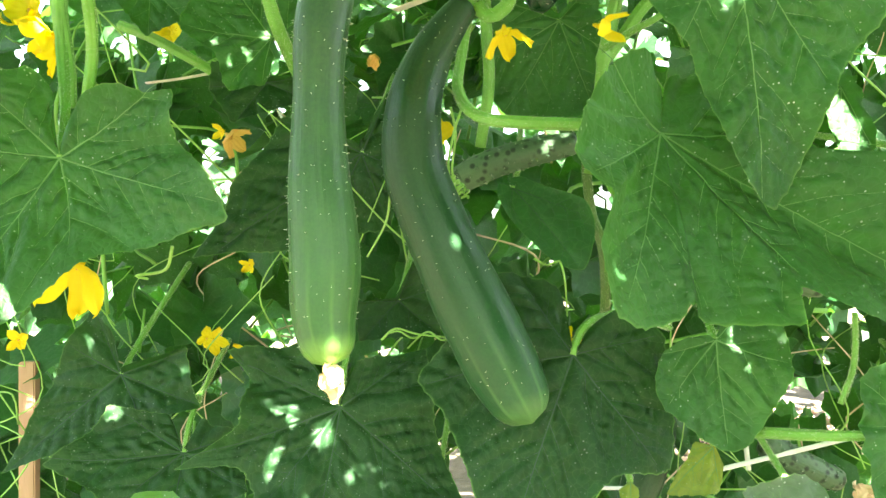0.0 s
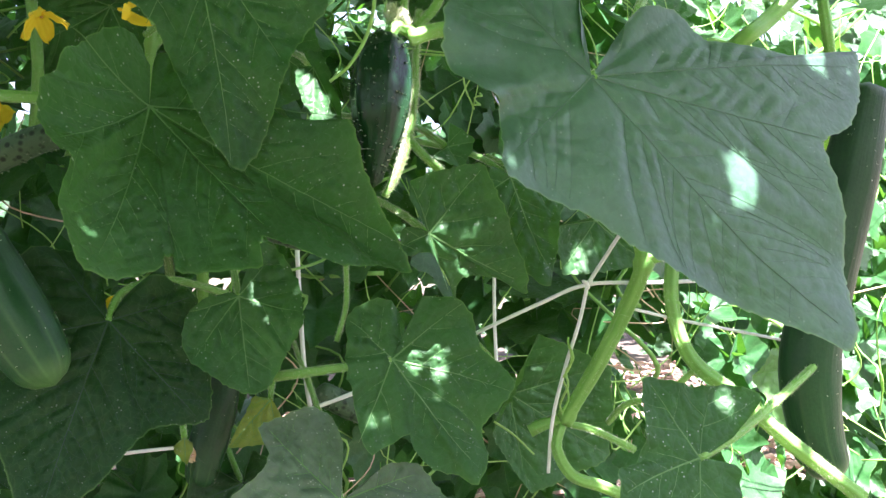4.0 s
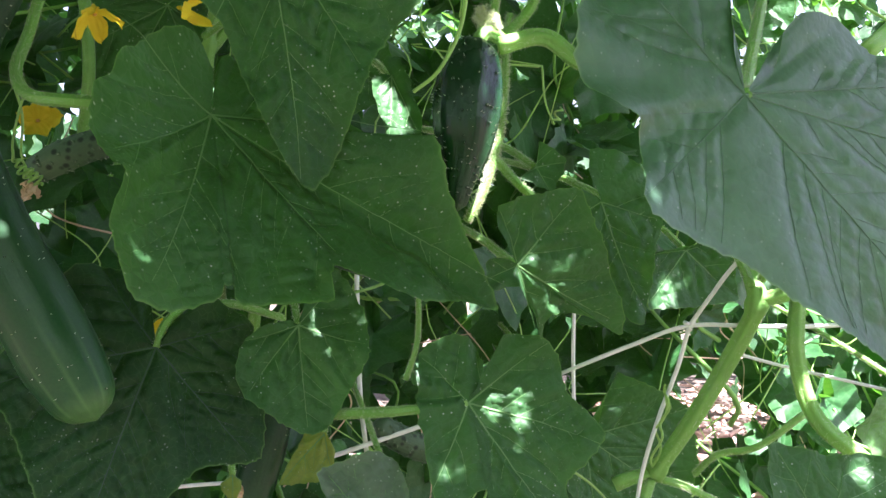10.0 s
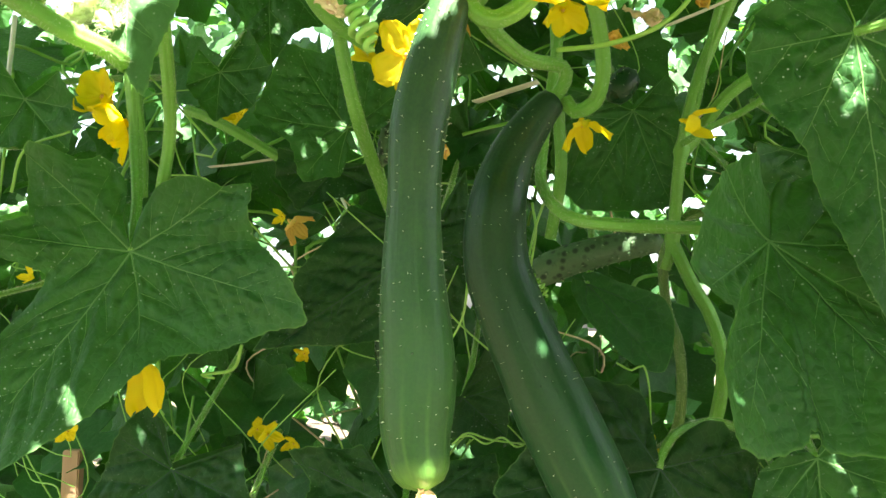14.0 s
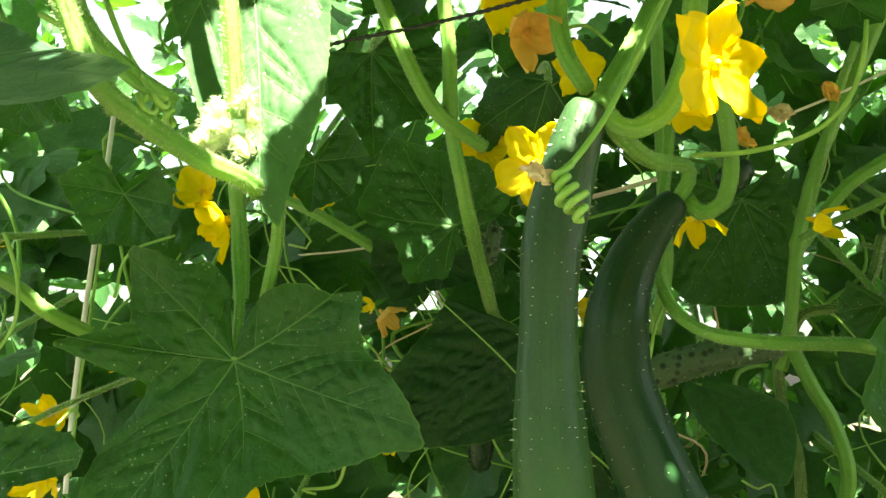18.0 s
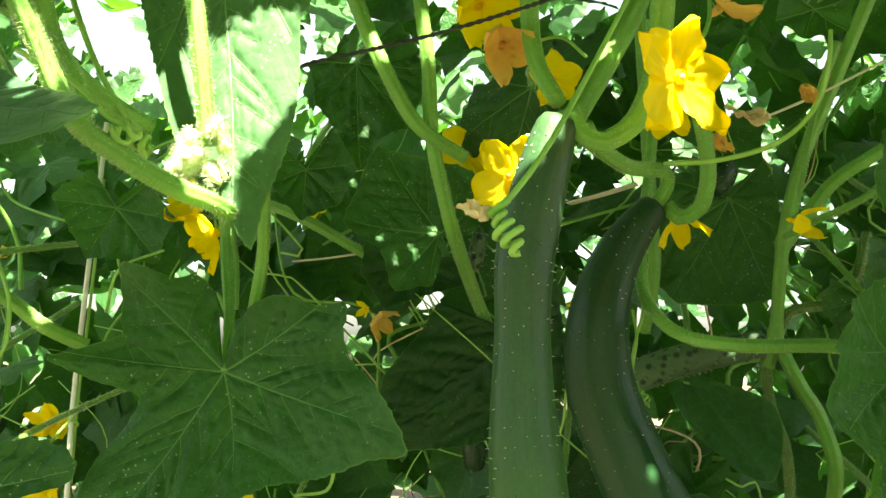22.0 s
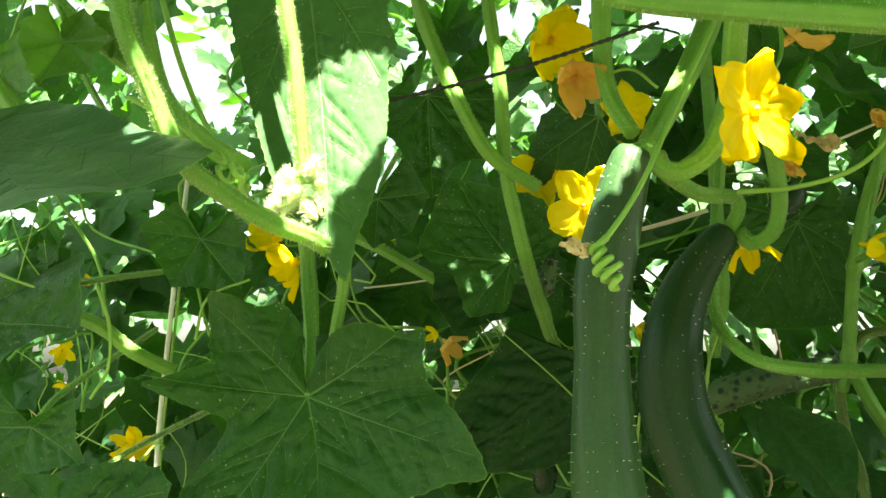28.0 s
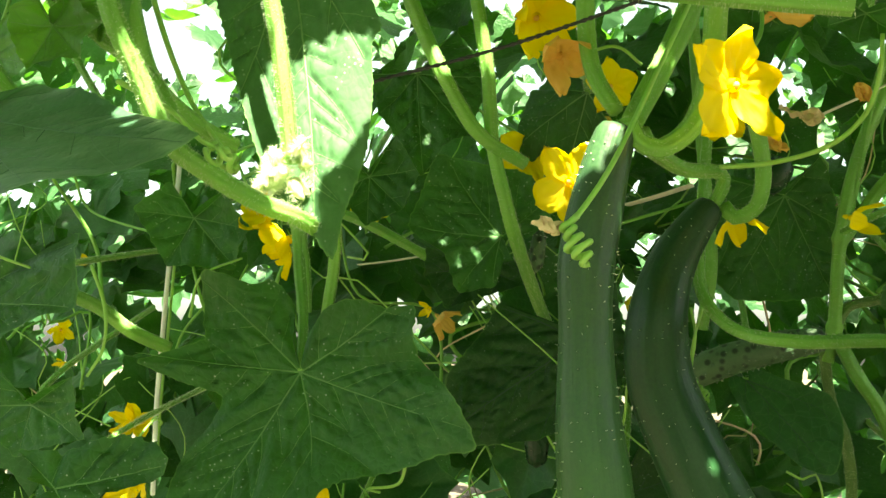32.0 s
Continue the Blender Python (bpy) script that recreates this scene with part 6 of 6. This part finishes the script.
# places that the sun reaches through gaps overhead, and the gaps' radii
SUNNY = [(0.559, 0.471, 0.637, 0.003), (0.598, 0.51, 0.645, 0.006), (0.614, 0.507, 0.631, 0.006), (0.58, 0.61, 0.714, 0.003), (0.617, 0.595, 0.716, 0.004), (0.658, 0.585, 0.719, 0.004), (0.687, 0.575, 0.721, 0.004), (0.533, 0.685, 0.567, 0.004), (0.566, 0.68, 0.523, 0.004), (0.494, 0.36, 0.793, 0.007), (0.494, 0.36, 0.783, 0.006), (-0.254, 0.5, 1.03, 0.018), (-0.222, 0.5, 1.04, 0.022), (-0.232, 0.502, 1.012, 0.02), (-0.241, 0.474, 0.988, 0.013), (-0.076, 0.605, 1.061, 0.005), (0.3941, 0.654, 0.6771, 0.0035), (0.3962, 0.652, 0.6577, 0.003), (0.3339, 0.64, 0.6357, 0.0007), (0.191, 0.603, 0.968, 0.006), (0.598, 0.51, 0.628, 0.013), (0.635, 0.505, 0.593, 0.013), (0.676, 0.503, 0.559, 0.013), (0.372, 0.63, 0.945, 0.01), (0.373, 0.622, 0.915, 0.007), (0.369, 0.616, 0.885, 0.007), (0.36, 0.61, 0.855, 0.007), (0.287, 0.655, 0.905, 0.007), (0.295, 0.652, 0.885, 0.007), (0.404, 0.64, 0.85, 0.006), (0.38, 0.606, 0.765, 0.002), (0.388, 0.61, 0.745, 0.002), (-0.235, 0.472, 0.959, 0.009), (-0.175, 0.596, 0.622, 0.005), (-0.171, 0.588, 0.612, 0.005), (0.587, 0.6, 0.719, 0.007), (0.61, 0.79, 0.743, 0.007), (0.542, 0.54, 0.625, 0.006), (-0.111, 0.84, 0.641, 0.005), (-0.075, 0.82, 0.614, 0.005), (-0.339, 0.92, 0.615, 0.004), (-0.074, 0.583, 1.032, 0.011), (-0.066, 0.556, 0.716, 0.009), (0.015, 0.56, 1.05, 0.01), (-0.03, 0.68, 1.122, 0.007), (-0.093, 0.634, 1.013, 0.003), (-0.192, 0.7, 1.111, 0.005), (-0.154, 0.7, 1.132, 0.005), (-0.342, 0.78, 0.988, 0.009), (-0.301, 0.42, 1.03, 0.007), (-0.477, 0.76, 0.919, 0.006)]


# ---- foliage that nobody could count ----
CUC_LOBES = [(-150, 0.62), (-112, 0.70), (-58, 0.82), (0, 1.0), (58, 0.82), (112, 0.70), (150, 0.62)]


def leaf_variants(count, rings, per):
    out = []
    for k in range(count):
        rng = random.Random(500 + k)
        lobes = [(d + rng.uniform(-6, 6), r * rng.uniform(0.85, 1.12) * 0.1) for d, r in CUC_LOBES]
        v, f, uv, rim, *_ = leaf_surface(lobes, rng.uniform(0.02, 0.16), rng.uniform(-0.012, 0.03), rng.uniform(0.0, 0.05), rng, rings, per=per, tooth=0.0022)
        out.append((v, np.array([q if len(q) == 4 else (*q, q[2]) for q in f]), uv, np.array(rim), [len(q) for q in f]))
    return out


VARIANTS = leaf_variants(8, 5, 6)


def foliage(name, label, places, mat, category="foliage"):
    """One mesh of many leaves: places are (at, normal, axis, radius)."""
    vs, fs, uvs, rims, n = [], [], [], [], 0
    rng = random.Random(len(places) + 11)
    for at, normal, axis, size in places:
        v, f, uv, rim, kinds = VARIANTS[rng.randrange(len(VARIANTS))]
        m = np.array(to_frame(at, normal, axis))
        vs.append((v * (size / 0.1)) @ m[:3, :3].T + m[:3, 3])
        fs.extend([tuple(q[:k]) for q, k in zip((f + n).tolist(), kinds)])
        uvs.append(uv * (size / 0.1) + (rng.uniform(0, 9), rng.uniform(0, 9)))
        rims.append(rim)
        n += len(v)
    ob = new(name, mesh_of(name, np.concatenate(vs), fs, mat, np.concatenate(uvs), np.concatenate(rims)))
    return tagged(ob, label, category, kind="stuff")


def hang(rng, size, droop=0.5):
    """A leaf's normal and axis: facing out and up, tip down."""
    nrm = Vector((rng.uniform(-0.7, 0.7), -rng.uniform(0.2, 1.0), rng.uniform(-0.1, 1.0)))
    return nrm, Vector((rng.uniform(-0.8, 0.8), rng.uniform(-0.4, 0.2), -droop - rng.uniform(0, 0.6)))


def thicket(seed, count, box, sizes, keep=None):
    rng = random.Random(seed)
    out = []
    while len(out) < count:
        at = Vector([rng.uniform(a, b) for a, b in box])
        if keep and not keep(at):
            continue
        size = rng.uniform(*sizes)
        out.append((at, *hang(rng, size), size))
    return out


# sight lines that stay open to the sky and to the mulch: place, way, radius
OPEN = [((-0.70, 1.3, 1.352), (-0.83, 1.7, 0.63), 0.08), ((0.80, 1.0, 0.571), (0.637, 1.0, -0.202), 0.055)]


def bare(at):
    """Gaps where daylight shows between the plants."""
    for o, way, r in OPEN:
        d, w = at - Vector(o), Vector(way).normalized()
        if (d - w * d.dot(w)).length < r + 0.04:
            return False
    return noise.noise(Vector((at.x * 3.6, at.y * 0.5, at.z * 3.6))) > (-0.25 if at.z > 1.22 and at.x < -0.25 else -0.55)


foliage("trellis_foliage", "dense dark green cucumber leaves filling the trellis", thicket(21, 1300, ((-1.5, 1.8), (1.16, 1.55), (0.02, 1.85)), (0.045, 0.09), bare), LEAF)
# darker leaf colour stands in for deep shade inside the trellis
foliage("trellis_foliage", "blackish green leaves low inside the trellis, shade in their colour", thicket(24, 1100, ((-1.5, 1.8), (1.08, 1.45), (0.02, 1.12)), (0.045, 0.085), bare), LEAF_BEAN_AND_SHADE)
foliage("trellis_foliage", "lighter green leaves on the sunny side of the trellis", thicket(22, 1500, ((-2.4, 2.8), (1.6, 2.6), (0.02, 2.3)), (0.05, 0.10), bare), LEAF)
foliage("trellis_foliage", "shaded leaves high behind the fruit stalks", thicket(27, 190, ((-0.05, 1.1), (1.05, 1.5), (1.05, 1.75)), (0.05, 0.09)), LEAF)
# these take the dark leaf colour in place of shade too
foliage("trellis_foliage", "shaded leaves low behind the netting", thicket(28, 80, ((0.75, 1.35), (1.0, 1.35), (0.42, 0.95)), (0.04, 0.08), bare), LEAF_BEAN_AND_SHADE)
# darkened leaf colour tones down the far rows as shade would
foliage("garden_foliage", "leafy green rows behind the trellis", thicket(23, 2300, ((-4.5, 5.5), (3.0, 5.5), (0.0, 2.7)), (0.07, 0.15), lambda at: bare(at) or at.z < 1.35 and at.x < 1.0), LEAF_SHADED)

# leaves over the trellis, out of view, placed to dapple the sun
VARIANTS = leaf_variants(6, 2, 3)


def shades(at, size):
    for x, y, z, gap in SUNNY:
        d = Vector(at) - Vector((x, y, z))
        if (d - SUN_FROM * d.dot(SUN_FROM)).length < size * 1.08 + gap:
            return True
    return False


def above(at):
    """Where the sun's ray to a place comes through the leafy top."""
    at = Vector(at)
    for _ in range(6):
        at = at + SUN_FROM * ((1.10 + 0.46 * max(0, at.y) - at.z) / SUN_FROM.z)
    return at


def roof_leaf(at, size, rng):
    return (at, Vector((rng.uniform(-0.5, 0.5), rng.uniform(-0.6, 0.3), 1)), Vector((rng.uniform(-1, 1), rng.uniform(-1, 0.3), -0.3)), size)


rng = random.Random(77)
roof = []
for _ in range(900):
    y = rng.uniform(-0.45, 1.25)
    at = Vector((rng.uniform(-1.1, 1.1), y, 1.06 + 0.46 * max(0, y) + rng.uniform(0.0, 0.4)))
    size = rng.uniform(0.045, 0.085)
    if not shades(at, size):
        roof.append(roof_leaf(at, size, rng))
for x, y, z, gap in SUNNY:
    # smaller leaves close in on each gap
    s1 = Vector((1, 0, -SUN_FROM.x / SUN_FROM.z)).normalized()
    s2 = SUN_FROM.cross(s1)
    for k in range(36):
        size = rng.uniform(0.018, 0.045)
        q = k * 2.4
        o = above((x, y, z)) + SUN_FROM * rng.uniform(0, 0.12)
        at = o + (s1 * math.cos(q) + s2 * math.sin(q)) * (size * 1.1 + gap + 0.0013 * k * rng.uniform(0.3, 1.2))
        if shades(at, size):
            continue
        roof.append((at, SUN_FROM + Vector((rng.uniform(-0.3, 0.3), rng.uniform(-0.3, 0.3), 0)), Vector((rng.uniform(-1, 1), rng.uniform(-1, 1), 0)), size))
# close stray holes over the thick front of the trellis
S1 = Vector((1, 0, -SUN_FROM.x / SUN_FROM.z)).normalized()
S2 = SUN_FROM.cross(S1)
CELL = 0.005
corners = [Vector((x, y, z)) for x in (-0.90, 0.75) for y in (0.34, 1.50) for z in (0.55, 1.0)]
u0, u1 = min(c.dot(S1) for c in corners), max(c.dot(S1) for c in corners)
v0, v1 = min(c.dot(S2) for c in corners), max(c.dot(S2) for c in corners)
gu, gv = np.meshgrid(np.arange(u0, u1, CELL), np.arange(v0, v1, CELL), indexing="ij")
closed = np.zeros(gu.shape, dtype=bool)
for at, normal, axis, size in roof:
    closed |= (gu - at.dot(S1)) ** 2 + (gv - at.dot(S2)) ** 2 < (0.42 * size) ** 2
room = np.full(gu.shape, 1.0)
for x, y, z, gap in SUNNY:
    c = Vector((x, y, z))
    room = np.minimum(room, np.hypot(gu - c.dot(S1), gv - c.dot(S2)) - gap)
for i, j in sorted(((i, j) for i in range(gu.shape[0]) for j in range(gu.shape[1])), key=lambda q: (q[0] * 7919 + q[1] * 104729) % 10007):
    if closed[i, j] or room[i, j] < 0.006:
        continue
    at = S1 * gu[i, j] + S2 * gv[i, j]
    mid = at + SUN_FROM * ((0.8 - at.z) / SUN_FROM.z)
    if mid.y > 0.95 and rng.random() < (0.13 if mid.x < 0.35 else 0.16):
        continue
    size = min(rng.uniform(0.03, 0.06), room[i, j] / 1.05)
    at = above(mid) + SUN_FROM * rng.uniform(0.03, 0.25)
    roof.append((at, SUN_FROM + Vector((rng.uniform(-0.3, 0.3), rng.uniform(-0.3, 0.3), 0)), Vector((rng.uniform(-1, 1), rng.uniform(-1, 1), 0)), size))
    closed |= (gu - gu[i, j]) ** 2 + (gv - gv[i, j]) ** 2 < (0.44 * size) ** 2
foliage("overhead_foliage", "leafy top of the trellis, out of view, placed to dapple the sun", roof, LEAF)
# added leaves, mostly out of view, that dapple the plants behind
rng = random.Random(78)
foliage("overhead_foliage", "leaves added overhead to shade the plants behind the trellis", [roof_leaf(Vector((rng.uniform(-1.9, 2.1), rng.uniform(1.25, 2.9), rng.uniform(2.0, 2.7))), rng.uniform(0.06, 0.10), rng) for _ in range(430)], LEAF)


def twigs(seed, count, box, r, mat, name, label):
    rng = random.Random(seed)
    chunks = []
    for _ in range(count):
        p = np.array([rng.uniform(a, b) for a, b in box])
        d = np.array((rng.uniform(-0.5, 0.5), rng.uniform(-0.15, 0.15), rng.uniform(0.1, 1.0)))
        d *= rng.uniform(0.08, 0.35) / np.linalg.norm(d)
        w = np.array((rng.uniform(-0.09, 0.09), rng.uniform(-0.05, 0.05), rng.uniform(-0.05, 0.05)))
        chunks.append(tube(spline([p, p + d * 0.33 + w, p + d * 0.66 - w * 0.4, p + d], 0.015), (r * rng.uniform(0.5, 1.2), r * 0.5), 6))
    return tagged(new(name, mesh_of(name, *joined(chunks), mat)), label, "stems", kind="stuff")


twigs(31, 160, ((-1.2, 1.4), (0.93, 1.5), (0.2, 1.12)), 0.0034, STEM, "tangled_stems", "tangle of green stems and stalks behind the leaves")
twigs(33, 170, ((-1.2, 1.4), (0.92, 1.2), (0.3, 1.05)), 0.0014, TENDRIL, "fine_tendrils", "tangle of fine pale green tendrils and stalks")
twigs(32, 70, ((-1.2, 1.4), (0.98, 1.4), (0.2, 0.95)), 0.0016, STRAW, "dry_stalks", "thin dry straw-coloured stalks and tendrils")

# small blooms deep in the foliage: place and share of the first one's size
rng = random.Random(91)
first = flower((-0.752, 1.1, 0.914), (0.5, -0.6, -0.5), 0.020, label="small yellow flower deep among stems", opening=0.8, crumple=0.08, petals=4)
for x, y, z, share in [(-0.745, 1.10, 0.870, 0.6), (-0.572, 0.95, 0.809, 1.0), (-0.752, 0.95, 0.767, 0.8), (-0.462, 0.75, 0.773, 1.0), (-0.720, 1.10, 1.002, 0.5), (-0.451, 0.95, 0.703, 0.7), (-0.257, 1.00, 0.698, 0.9), (-0.238, 1.10, 0.780, 0.6), (-0.306, 1.00, 1.049, 1.0), (-0.291, 1.10, 0.690, 0.8), (-0.247, 1.10, 0.675, 0.7), (-0.563, 0.95, 0.810, 1.1), (-0.482, 0.80, 0.771, 0.9), (-0.259, 1.05, 0.938, 0.6), (-0.522, 1.00, 0.861, 0.6)]:
    copy_thing(first, to_frame((x, y, z), (rng.uniform(-0.8, 0.8), -1, rng.uniform(-1.0, 0.2)), (rng.uniform(-1, 1), 0, 1)) @ Matrix.Scale(share, 4))


# chips and straw on the soil between the rows
rng = random.Random(17)
chunks = []
for _ in range(2600):
    p = np.array((rng.uniform(0.6, 3.2), rng.uniform(1.5, 4.2), rng.uniform(0.03, 0.07)))
    k = rng.uniform(0, 6.283)
    d = np.array((math.cos(k), math.sin(k), rng.uniform(-0.2, 0.25)))
    ln = rng.uniform(0.02, 0.09)
    chunks.append(tube(np.array([p, p + d * ln * 0.5 + (0, 0, 0.004), p + d * ln]), (0.006, 0.009, 0.004), 5))
tagged(new("mulch", mesh_of("mulch", *joined(chunks), MULCH, smooth=False)), "pinkish brown wood chip mulch on the soil", "mulch", kind="stuff")

# unseen leaves added behind the camera to dim skylight and tint reflections green
foliage("garden_foliage", "unseen leafy green row added behind the camera", thicket(26, 1300, ((-3.5, 3.5), (-2.8, -1.6), (0.0, 1.6)), (0.06, 0.12)), LEAF)
